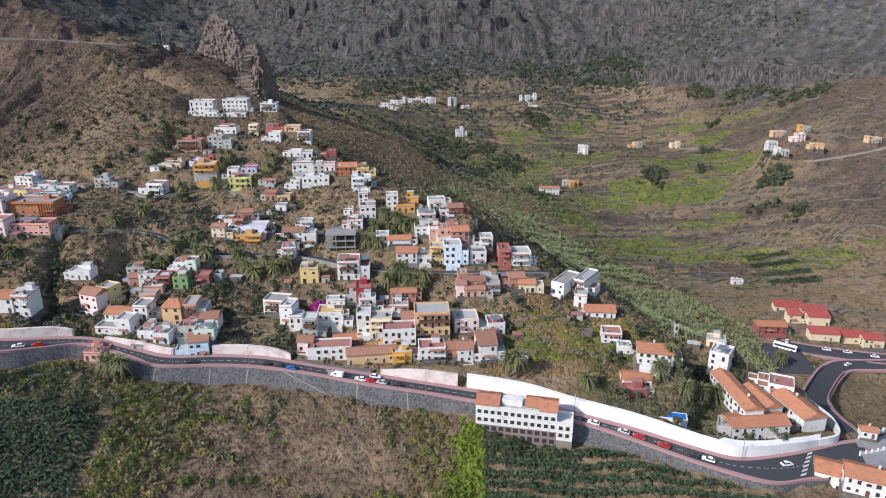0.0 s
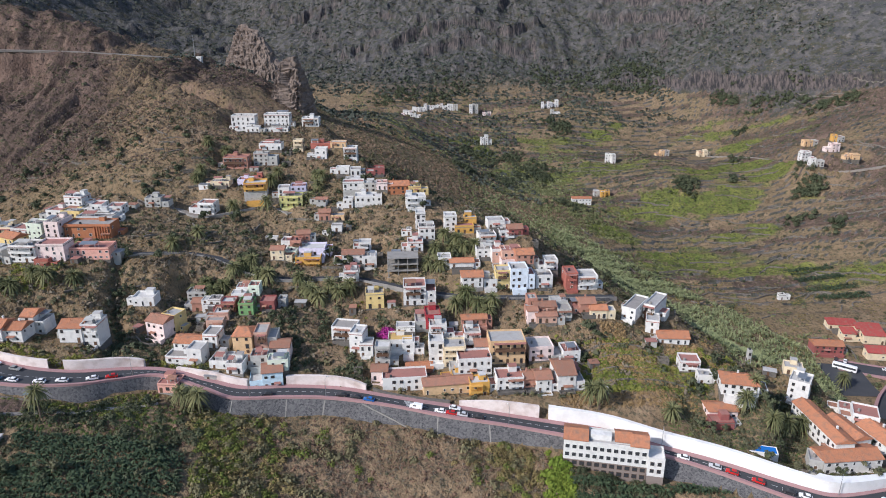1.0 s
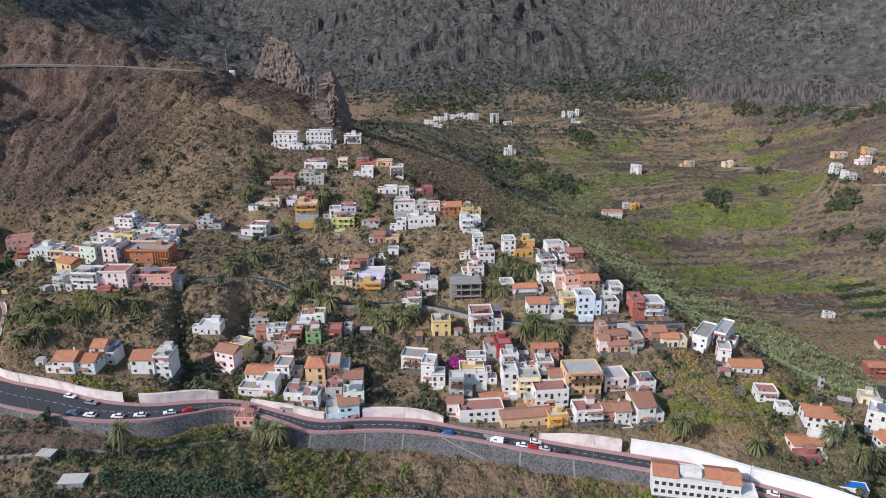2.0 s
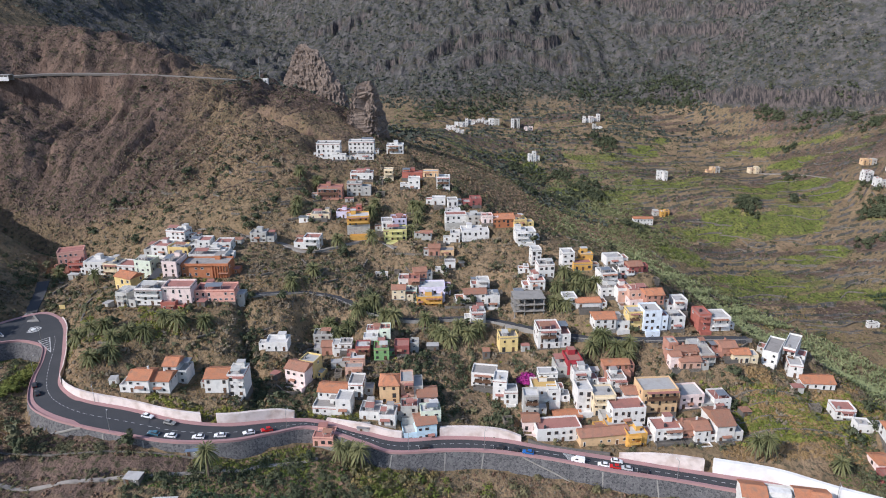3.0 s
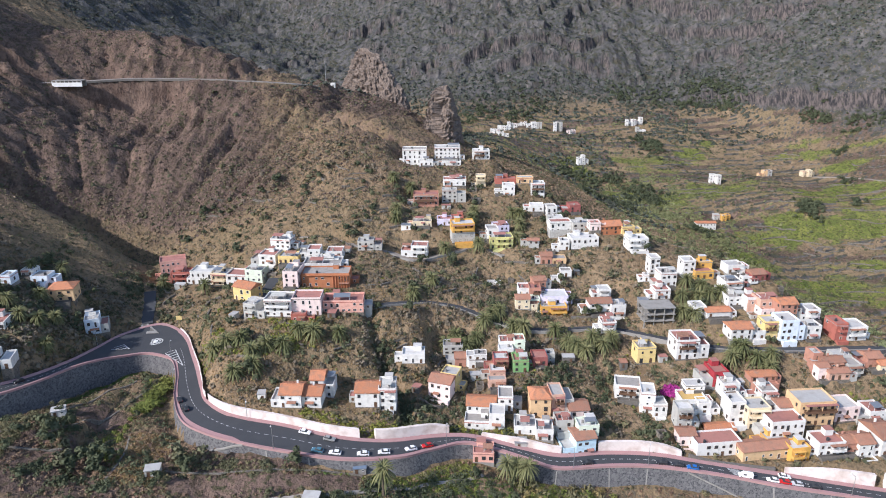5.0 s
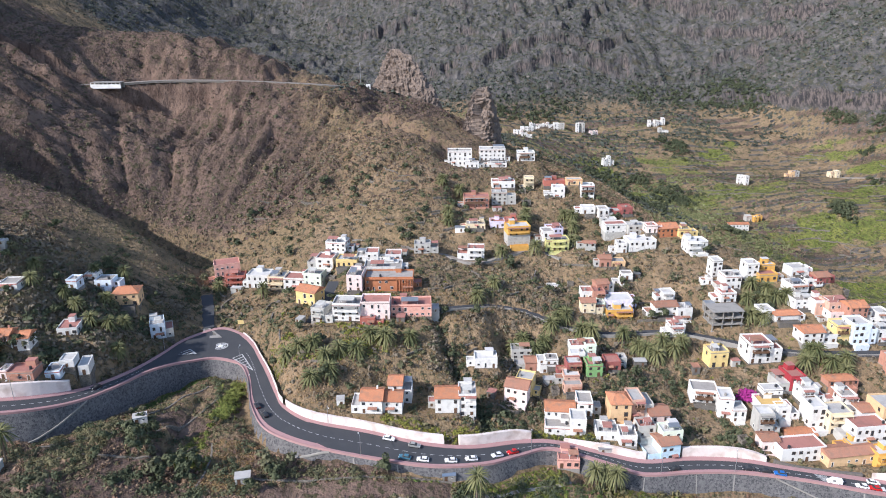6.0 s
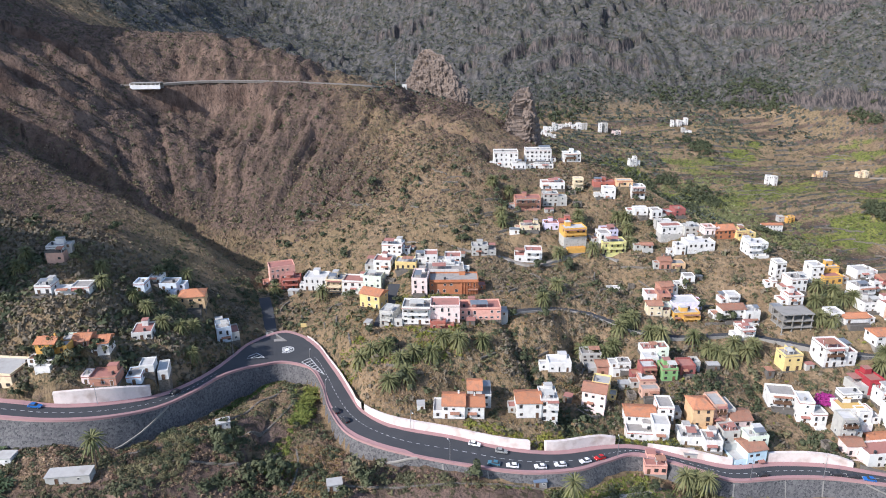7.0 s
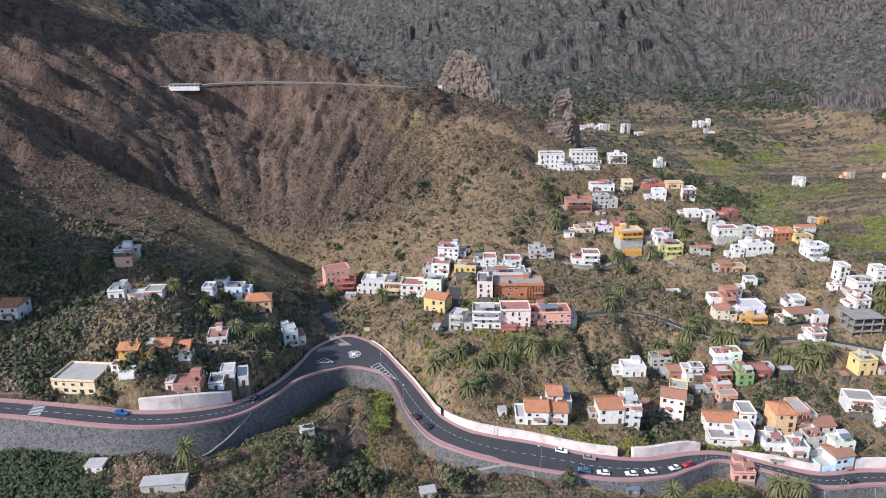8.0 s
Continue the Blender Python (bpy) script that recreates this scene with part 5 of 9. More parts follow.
hill_wall("wall_pink", 34 * S + 1, 37 * S - 4, PINK_RENDER, "pale pink rendered wall with cypress bushes above", 1.2)

# the white wall turns the corner and follows the side road
corner = smooth_rows([(131, 203.4, -20.9, -18), (139, 206.5, -21.6, -18.4), (143, 213, -23.5, -19.5), (146.5, 224, -26.5, -22), (149, 238, -31.5, -26), (153, 250, -35.5, -31)], 4)
prof = []
for k in range(len(corner)):
    t = corner[min(k + 1, len(corner) - 1), :2] - corner[max(k - 1, 0), :2]
    s = np.array((-t[1], t[0])) / np.hypot(*t) * 0.35
    p, z0, z1 = corner[k, :2], corner[k, 2] - 3, corner[k, 3]
    prof.append([(*(p + s), z0), (*(p + s), z1), (*(p - s), z1), (*(p - s), z0)])
tagged(link("wall_white", sweep(prof), WHITE_RENDER), "curved white rendered wall round the convent corner", "wall", kind="structure")

for w, rows in LANES:
    prof = []
    for k in range(len(rows)):
        t = rows[min(k + 1, len(rows) - 1), :2] - rows[max(k - 1, 0), :2]
        s = np.array((-t[1], t[0])) / np.hypot(*t) * w / 2
        p, z = rows[k, :2], rows[k, 2]
        prof.append([(*(p + s), z), (*(p - s), z), (*(p - s), z - 1.5), (*(p + s), z - 1.5)])
    tagged(link("lane", sweep(prof), ASPHALT if w > 8 or w in (4.5, 5.5) else EARTH_ROAD), "narrow grey lane climbing between the houses", "lane", kind="structure")
    if 8 < w < 15:
        for side in (-1, 1):
            prof = []
            for k in range(len(rows)):
                t = rows[min(k + 1, len(rows) - 1), :2] - rows[max(k - 1, 0), :2]
                s = side * np.array((-t[1], t[0])) / np.hypot(*t)
                p, z = rows[k, :2], rows[k, 2]
                prof.append([(*(p + s * w / 2), z + 0.14), (*(p + s * (w / 2 + 1.6)), z + 0.14), (*(p + s * (w / 2 + 1.6)), z - 1.2), (*(p + s * w / 2), z - 1.2)])
            tagged(link("pavement", sweep(prof), PINK_PAVING), "pink paved footpath beside the valley road", "pavement", kind="structure")
    if w == 4.5 or w == 4:
        prof = []
        for k in range(len(rows)):
            t = rows[min(k + 1, len(rows) - 1), :2] - rows[max(k - 1, 0), :2]
            s = np.array((t[1], -t[0])) / np.hypot(*t)
            p, z = rows[k, :2], rows[k, 2]
            prof.append([(*(p + s * (w / 2 + 0.02)), z + 0.8), (*(p + s * (w / 2 + 0.35)), z + 0.8), (*(p + s * (w / 2 + 0.5)), z - 3.0), (*(p + s * (w / 2 + 0.02)), z - 3.0)])
        tagged(link("lane_parapet", sweep(prof), CONCRETE), "low grey parapet wall on the lane's valley side", "parapet", kind="structure")

# ---- houses ----
def box(bm, x0, x1, y0, y1, z0, z1, mi=0):
    v = [bm.verts.new(p) for p in ((x0, y0, z0), (x1, y0, z0), (x1, y1, z0), (x0, y1, z0), (x0, y0, z1), (x1, y0, z1), (x1, y1, z1), (x0, y1, z1))]
    for f in ((0, 3, 2, 1), (4, 5, 6, 7), (0, 1, 5, 4), (1, 2, 6, 5), (2, 3, 7, 6), (3, 0, 4, 7)):
        bm.faces.new([v[i] for i in f]).material_index = mi
    return v


def rimmed_box(bm, x0, x1, y0, y1, z0, z1, rim, low):
    """A box whose top is sunk inside a rim, as one skin."""
    o = [bm.verts.new(p) for p in ((x0, y0, z0), (x1, y0, z0), (x1, y1, z0), (x0, y1, z0))]
    t = [bm.verts.new(p) for p in ((x0, y0, z1), (x1, y0, z1), (x1, y1, z1), (x0, y1, z1))]
    inner = ((x0 + rim, y0 + rim), (x1 - rim, y0 + rim), (x1 - rim, y1 - rim), (x0 + rim, y1 - rim))
    i = [bm.verts.new((a, b, z1)) for a, b in inner]
    f = [bm.verts.new((a, b, z1 - low)) for a, b in inner]
    bm.faces.new(o[::-1])
    for k in range(4):
        n = (k + 1) % 4
        bm.faces.new((o[k], o[n], t[n], t[k]))
        bm.faces.new((t[k], t[n], i[n], i[k]))
        bm.faces.new((i[k], i[n], f[n], f[k]))
    bm.faces.new(f)


def opening_mesh(w, h, kind):
    """A window or door: frame proud of the wall, pane or leaf set back in it, sill below."""
    bm = bmesh.new()
    t = 0.06

    def ring(m, y, up=0.0):
        return [bm.verts.new(q) for q in ((-w / 2 + m, y, up), (w / 2 - m, y, up), (w / 2 - m, y, h - m), (-w / 2 + m, y, h - m))]
    rings = [ring(0, 0.05), ring(0, -0.1), ring(t, -0.1, t if kind == "window" else 0.01), ring(t, -0.03, t if kind == "window" else 0.01)]
    for r, q in zip(rings, rings[1:]):
        for k in range(4):
            bm.faces.new((r[k], r[(k + 1) % 4], q[(k + 1) % 4], q[k]))
    bm.faces.new(rings[-1]).material_index = 1
    bmesh.ops.recalc_face_normals(bm, faces=bm.faces)
    me = bpy.data.meshes.new(kind)
    bm.to_mesh(me)
    bm.free()
    return me


OPENINGS = {}


def opening(parent, kind, w, h, x, y, z, turn=0, style=0):
    key = (kind, round(w, 1), round(h, 1), style)
    if key not in OPENINGS:
        me = opening_mesh(key[1], key[2], kind)
        me.materials.append((FRAME, SHUTTER, SHUTTER)[style % 3])
        me.materials.append(GLASS if kind == "window" else SHUTTER)
        OPENINGS[key] = me
    ob = new(kind, OPENINGS[key])
    ob.parent = parent
    ob.matrix_basis = pose(x, y, z, 0, 0, turn)
    return ob


NICE = {"palepink": "pale pink", "greywhite": "weathered grey", "palegreen": "pale green", "yellowgreen": "lime yellow", "orangepale": "apricot", "orangeyellow": "bright orange", "bluewhite": "bluish white", "yellowwhite": "yellow and white", "blue": "pale blue"}
ROOFS = {"F": "a flat roof", "FR": "a red flat roof terrace", "FY": "an ochre flat roof terrace", "G": "a clay tile roof", "H": "a hipped clay tile roof", "B": "a red tiled lean roof"}


def house(p, rnd):
    """A village house: walls with a parapet or gables, roof, windows, door, footing and what stands on the roof."""
    x, y, z, w, h, d, rot, wall, roof, base, share = p
    storeys = max(1, round(h / 3.1))
    words = ("one", "two", "three", "four", "five")[min(storeys, 5) - 1]
    top = new("house")
    top.matrix_basis = pose(x, y, z, 0, 0, rot)
    tagged(top, "%s plastered %s-storey house with %s" % (NICE.get(wall, wall), words, ROOFS[roof]), "house", "village houses")
    mat = WALL[wall]
    far = y > 520
    sl = storeys * 1.0
    gable = roof in "GHB"
    eave = h - (0.25 if gable else 0.0)
    bm = bmesh.new()
    wing = 0.0
    if not far and storeys >= 2 and 8.5 < w < 16 and not base and rnd.random() < 0.4:
        # part of the front is a storey lower, with a terrace on it
        wing, side = w * rnd.uniform(0.28, 0.42), rnd.choice((-1, 1))
        hl = h * (storeys - 1) / storeys + 0.5
        xa, xb = (-w / 2, -w / 2 + wing - 0.01) if side < 0 else (w / 2 - wing + 0.01, w / 2)
        rimmed_box(bm, xa, xb, 0.25, d - 0.1, 0, hl, 0.18, 0.7)
        low_wing = part("low_wing", bm, mat if rnd.random() < 0.75 else WALL["greywhite"], top)
        bm = bmesh.new()
        box(bm, xa + 0.18, xb - 0.18, 0.43, d - 0.28, hl - 0.8, hl - 0.65)
        part("terrace_floor", bm, RED_DECK if rnd.random() < 0.5 else DECK, low_wing)
        for s in range(storeys - 1):
            opening(low_wing, "window", 1.0, 1.2, (xa + xb) / 2, 0.25, s * 2.9 + 1.0, 0, s + int(w))
        if rnd.random() < 0.5:
            bm = bmesh.new()
            box(bm, xa + 0.1, xb - 0.1, d * 0.45, d - 0.2, hl + 1.5, hl + 1.62)
            for q in (xa + 0.2, xb - 0.3):
                box(bm, q, q + 0.1, d * 0.46, d * 0.46 + 0.1, hl - 0.6, hl + 1.5)
            part("awning", bm, rnd.choice((TILES, RED_DECK, METAL)), low_wing)
        top.matrix_basis = pose(x, y, z, 0, 0, rot) @ pose(-side * wing / 2, 0, 0)
        for ob in (low_wing,):
            ob.matrix_basis = pose(side * wing / 2, 0, 0)
        w = w - wing
        bm = bmesh.new()
    if gable:
        box(bm, -w / 2, w / 2, 0, d, 0, eave)
    else:
        rim, low = 0.22, (0.75 if h > 4 else 0.45)
        rimmed_box(bm, -w / 2, w / 2, 0, d, 0, h, rim, low)
    part("body", bm, mat, top)
    bm = bmesh.new()
    box(bm, -w / 2 - 0.12, w / 2 + 0.12, -0.12, d + 0.1, -6.0 if not far else -9, 0.12)
    if wing:
        xa, xb = (-w / 2 - wing, -w / 2 - 0.13) if side < 0 else (w / 2 + 0.13, w / 2 + wing)
        box(bm, xa, xb, 0.1, d, -6.0, 0.1)
    part("footing", bm, rnd.choice((PLINTH, DRY_STONE, DRY_STONE, CONCRETE, DRY_STONE)), top)
    if base:
        bm = bmesh.new()
        t, top_z = 0.05, h * share
        for xa, xb, ya, yb in ((-w / 2 - t, w / 2 + t, -t, -0.003), (-w / 2 - t, -w / 2 - 0.003, -0.002, d), (w / 2 + 0.003, w / 2 + t, -0.002, d)):
            box(bm, xa, xb, ya, yb, 0.13, top_z)
        part("lower_wall", bm, WALL[base], top)
    if not gable:
        deck = RED_DECK if roof == "FR" else YELLOW_DECK if roof == "FY" else rnd.choice((DECK, DECK, PALE_DECK, DULL_DECK))
        bm = bmesh.new()
        box(bm, -w / 2 + 0.22, w / 2 - 0.22, 0.22, d - 0.22, h - low - 0.1, h - low + 0.05)
        part("roof", bm, deck, top)
        if rnd.random() < 0.38 and w > 6:
            sw, sd, sh = rnd.uniform(2.2, 3.4), rnd.uniform(2.2, 3.2), rnd.uniform(2.0, 2.5)
            sx, sy = rnd.uniform(-w / 2 + 0.3, w / 2 - sw - 0.3), d - sd - 0.25
            bm = bmesh.new()
            box(bm, sx, sx + sw, sy, sy + sd, h - low, h - low + sh)
            head = part("stair_head", bm, mat, top)
            bm = bmesh.new()
            box(bm, sx - 0.12, sx + sw + 0.12, sy - 0.12, sy + sd + 0.12, h - low + sh, h - low + sh + 0.14)
            part("slab", bm, deck, head)
        if rnd.random() < 0.6:
            r, tx, ty = rnd.uniform(0.45, 0.6), rnd.uniform(-w / 2 + 1, w / 2 - 1), rnd.uniform(1.2, d - 3.5) if d > 6 else d / 2
            bm = bmesh.new()
            bmesh.ops.create_cone(bm, cap_ends=True, segments=10, radius1=r, radius2=r * 0.92, depth=1.1, matrix=Matrix.Translation((tx, ty, h - low + 0.58)))
            part("water_tank", bm, CONCRETE if rnd.random() < 0.5 else GLASS, top, "round rooftop water tank")
    else:
        tiles = RED_TILES if roof == "B" else ORANGE_TILES if x > 60 or x < -160 or rnd.random() < 0.3 else TILES
        o, rise = 0.4, (d / 2 * 0.42 if roof != "B" else 0)
        bm = bmesh.new()
        e = eave + 0.02
        if roof == "B":
            pts = [(-w / 2 - o, -o, e), (w / 2 + o, -o, e), (w / 2 + o, d + o, e + 1.5), (-w / 2 - o, d + o, e + 1.5)]
            up = [bm.verts.new((a, b, c + 0.2)) for a, b, c in pts]
            dn = [bm.verts.new(q) for q in pts]
            bm.faces.new(up)
            bm.faces.new(dn[::-1])
            for k in range(4):
                bm.faces.new((dn[k], dn[(k + 1) % 4], up[(k + 1) % 4], up[k]))
        else:
            hip = min(d * 0.45, w * 0.35) if roof == "H" else 0.0
            ring = [(-w / 2 - o, -o), (w / 2 + o, -o), (w / 2 + o, d + o), (-w / 2 - o, d + o)]
            lo = [bm.verts.new((a, b, e)) for a, b in ring]
            hi = [bm.verts.new((a, b, e + 0.2)) for a, b in ring]
            r0, r1 = bm.verts.new((-w / 2 - o + hip, d / 2, e + 0.2 + rise)), bm.verts.new((w / 2 + o - hip, d / 2, e + 0.2 + rise))
            bm.faces.new(lo[::-1])
            for k in range(4):
                bm.faces.new((lo[k], lo[(k + 1) % 4], hi[(k + 1) % 4], hi[k]))
            bm.faces.new((hi[0], hi[1], r1, r0))
            bm.faces.new((hi[2], hi[3], r0, r1))
            bm.faces.new((hi[1], hi[2], r1))
            bm.faces.new((hi[3], hi[0], r0))
        part("roof", bm, tiles, top)
        if roof != "B":
            bm = bmesh.new()
            box(bm, -w / 2 - o + hip, w / 2 + o - hip, d / 2 - 0.18, d / 2 + 0.18, e + rise + 0.12, e + rise + 0.33)
            part("ridge", bm, tiles, top)
            if rnd.random() < 0.4:
                cx = rnd.uniform(-w / 4, w / 4)
                bm = bmesh.new()
                box(bm, cx, cx + 0.6, d * 0.62, d * 0.62 + 0.6, eave + rise * 0.3, eave + rise + 0.9)
                part("chimney", bm, mat, top)
    if not gable and rnd.random() < 0.45:
        # a painted band under the parapet
        bm = bmesh.new()
        t, z0, z1 = 0.09, h - low - 0.28, h - low - 0.06
        for xa, xb, ya, yb in ((-w / 2 - t, w / 2 + t, -t, -0.002), (-w / 2 - t, -w / 2 - 0.002, 0, d), (w / 2 + 0.002, w / 2 + t, 0, d)):
            box(bm, xa, xb, ya, yb, z0, z1)
        part("cornice", bm, rnd.choice((RED_DECK, CONCRETE, PLINTH, mat, WALL["red"])), top)
    if not gable and not far and w > 6 and rnd.random() < 0.3:
        # a roof terrace shelter on posts
        pw, pd = w * rnd.uniform(0.3, 0.5), d * rnd.uniform(0.3, 0.45)
        px, py = rnd.uniform(-w / 2 + 0.4, w / 2 - pw - 0.4), 0.5
        bm = bmesh.new()
        v = [bm.verts.new(q) for q in ((px - 0.2, py - 0.3, h - low + 2.1), (px + pw + 0.2, py - 0.3, h - low + 2.1), (px + pw + 0.2, py + pd + 0.1, h - low + 2.5), (px - 0.2, py + pd + 0.1, h - low + 2.5))]
        u = [bm.verts.new(q.co + Vector((0, 0, 0.12))) for q in v]
        bm.faces.new(v[::-1])
        bm.faces.new(u)
        for k in range(4):
            bm.faces.new((v[k], v[(k + 1) % 4], u[(k + 1) % 4], u[k]))
        shelter = part("shelter", bm, rnd.choice((TILES, RED_DECK, METAL, WALL["greywhite"])), top)
        for q in (px + 0.05, px + pw - 0.15):
            for r in (py + 0.05, py + pd - 0.15):
                bm = bmesh.new()
                box(bm, q, q + 0.1, r, r + 0.1, h - low, h - low + 2.1 + 0.4 * (r - py + 0.3) / (pd + 0.4))
                part("post", bm, FRAME, shelter)
    if not far and rnd.random() < 0.35 and w > 5:
        # a canopy over the door
        cw = rnd.uniform(2.0, min(4.5, w - 0.6))
        cx = rnd.uniform(-w / 2 + 0.2, w / 2 - cw - 0.2)
        bm = bmesh.new()
        v = [bm.verts.new(q) for q in ((cx, -1.2, 2.35), (cx + cw, -1.2, 2.35), (cx + cw, -0.01, 2.75), (cx, -0.01, 2.75))]
        u = [bm.verts.new(q.co + Vector((0, 0, 0.14))) for q in v]
        bm.faces.new(v[::-1])
        bm.faces.new(u)
        for k in range(4):
            bm.faces.new((v[k], v[(k + 1) % 4], u[(k + 1) % 4], u[k]))
        part("canopy", bm, rnd.choice((TILES, RED_DECK, TILES)), top)
    # windows and doors on the front, windows on the sides
    style = rnd.randrange(3)
    step = (h - (0.9 if not gable else 0.3)) / storeys
    n = max(1, int(w / rnd.uniform(2.3, 3.0)))
    ww = min(1.1, w / n * 0.5)
    hh = min(1.45, step * 0.5)
    door_at = rnd.randrange(n)
    for s in range(storeys):
        for k in range(n):
            px = -w / 2 + (k + 0.5) * w / n
            if s == 0 and k == door_at:
                opening(top, "door", min(1.1, ww + 0.1), min(2.1, step * 0.8), px, 0, 0.13, 0, style)
            elif rnd.random() < (0.85 if roof != "B" else 0.3):
                tall = rnd.random() < 0.22
                opening(top, "window", ww * rnd.choice((0.7, 1.0, 1.0, 1.3)), min(step * 0.72, hh * (1.5 if tall else rnd.choice((0.7, 1.0, 1.0)))), px + rnd.uniform(-0.25, 0.25), 0, s * step + (0.2 if tall else step * 0.36), 0, style)
    m = max(1, int(d / 3.6))
    for s in range(storeys):
        for k in range(m):
            py = (k + 0.5) * d / m
            for at, turn in ((-w / 2, -90), (w / 2, 90)):
                if rnd.random() < (0.4 if not (wing and at * side > 0) else 0.0):
                    opening(top, "window", ww, hh, at, py, s * step + step * 0.36, turn, style)
    # a balcony or terrace rail on some of the taller fronts
    if storeys == 2 and far and rnd.random() < 0.4 and w > 6 and roof != "B":
        bw = w * rnd.uniform(0.35, 0.8)
        bx = rnd.uniform(-w / 2 + 0.2, w / 2 - bw - 0.2)
        bm = bmesh.new()
        rimmed_box(bm, bx, bx + bw, -1.1, 0.02, step - 0.16, step + 0.85, 0.1, 0.83)
        part("balcony", bm, mat if rnd.random() < 0.6 else SHUTTER, top)
    if far:
        return top
    if storeys >= 2 and 5 < w < 15 and not gable and rnd.random() < 0.45:
        # a roofed gallery along the upper floor, on posts, with a parapet
        gw = w * rnd.uniform(0.5, 0.95)
        gx = rnd.uniform(-w / 2, w / 2 - gw)
        f0 = (storeys - 1) * step
        bm = bmesh.new()
        box(bm, gx - 0.1, gx + gw + 0.1, -1.55, -0.01, f0 + step - 0.12, f0 + step + 0.06)
        porch = part("gallery", bm, rnd.choice((mat, TILES, RED_DECK, CONCRETE)), top)
        bm = bmesh.new()
        rimmed_box(bm, gx, gx + gw, -1.45, -0.012, f0 - 0.2, f0 + 0.85, 0.1, 0.85)
        part("parapet", bm, mat if rnd.random() < 0.7 else SHUTTER, porch)
        for q in range(3):
            bm = bmesh.new()
            cx = gx + 0.1 + q * (gw - 0.35) / 2
            box(bm, cx, cx + 0.16, -1.43, -1.27, f0 + 0.86, f0 + step - 0.125)
            part("post", bm, mat, porch)
    # a lower annex beside some houses
    by_road = nearest(INNER, np.array([x]), np.array([y]))[0][0] < 7
    if not wing and rnd.random() < 0.6 and roof != "B" and not by_road:
        aw, ad, ah = rnd.uniform(2.2, 4.0), min(d, rnd.uniform(3.5, 6)), max(2.4, step * rnd.choice((0.8, 0.95)))
        side = rnd.choice((-1, 1))
        x0 = w / 2 + 0.02 if side > 0 else -w / 2 - aw - 0.02
        y0 = rnd.uniform(0.3, max(0.31, d - ad))
        bm = bmesh.new()
        rimmed_box(bm, x0, x0 + aw, y0, y0 + ad, -4.5, ah, 0.18, 0.4)
        annex = part("annex", bm, mat if rnd.random() < 0.7 else WALL["greywhite"], top)
        bm = bmesh.new()
        box(bm, x0 + 0.18, x0 + aw - 0.18, y0 + 0.18, y0 + ad - 0.18, ah - 0.5, ah - 0.36)
        part("roof", bm, rnd.choice((DECK, RED_DECK, TILES)), annex)
        o = opening(annex, "door" if rnd.random() < 0.5 else "window", 0.9, 1.2, x0 + aw / 2, y0, 0.9, 0, style)
    # a walled terrace before some fronts
    if rnd.random() < 0.45 and not by_road:
        tw, td = w * rnd.uniform(0.7, 1.0), rnd.uniform(1.8, 3.2)
        bm = bmesh.new()
        rimmed_box(bm, -tw / 2, tw / 2, -td, -0.13, -3.5, 0.8, 0.15, 0.75)
        part("terrace", bm, mat if rnd.random() < 0.5 else PLINTH, top)
    return top


_rnd = random.Random(11)
for p in PLOTS:
    built = house(p, _rnd)
    if p[7] == "orange" and p[3] > 20:
        # tall columns at one end of the front, under a heavy cornice
        for k in range(6):
            bm = bmesh.new()
            box(bm, 3.2 + k * 1.25, 3.7 + k * 1.25, -0.55, -0.01, 0.1, p[4] - 1.0)
            part("column", bm, WALL["orange"], built)
        bm = bmesh.new()
        box(bm, -p[3] / 2 - 0.2, p[3] / 2 + 0.2, -0.7, -0.004, p[4] - 1.0, p[4] - 0.62)
        part("cornice", bm, WALL["orange"], built)


def rest_on(x, y):
    return float(ground_at(x, y)[0])


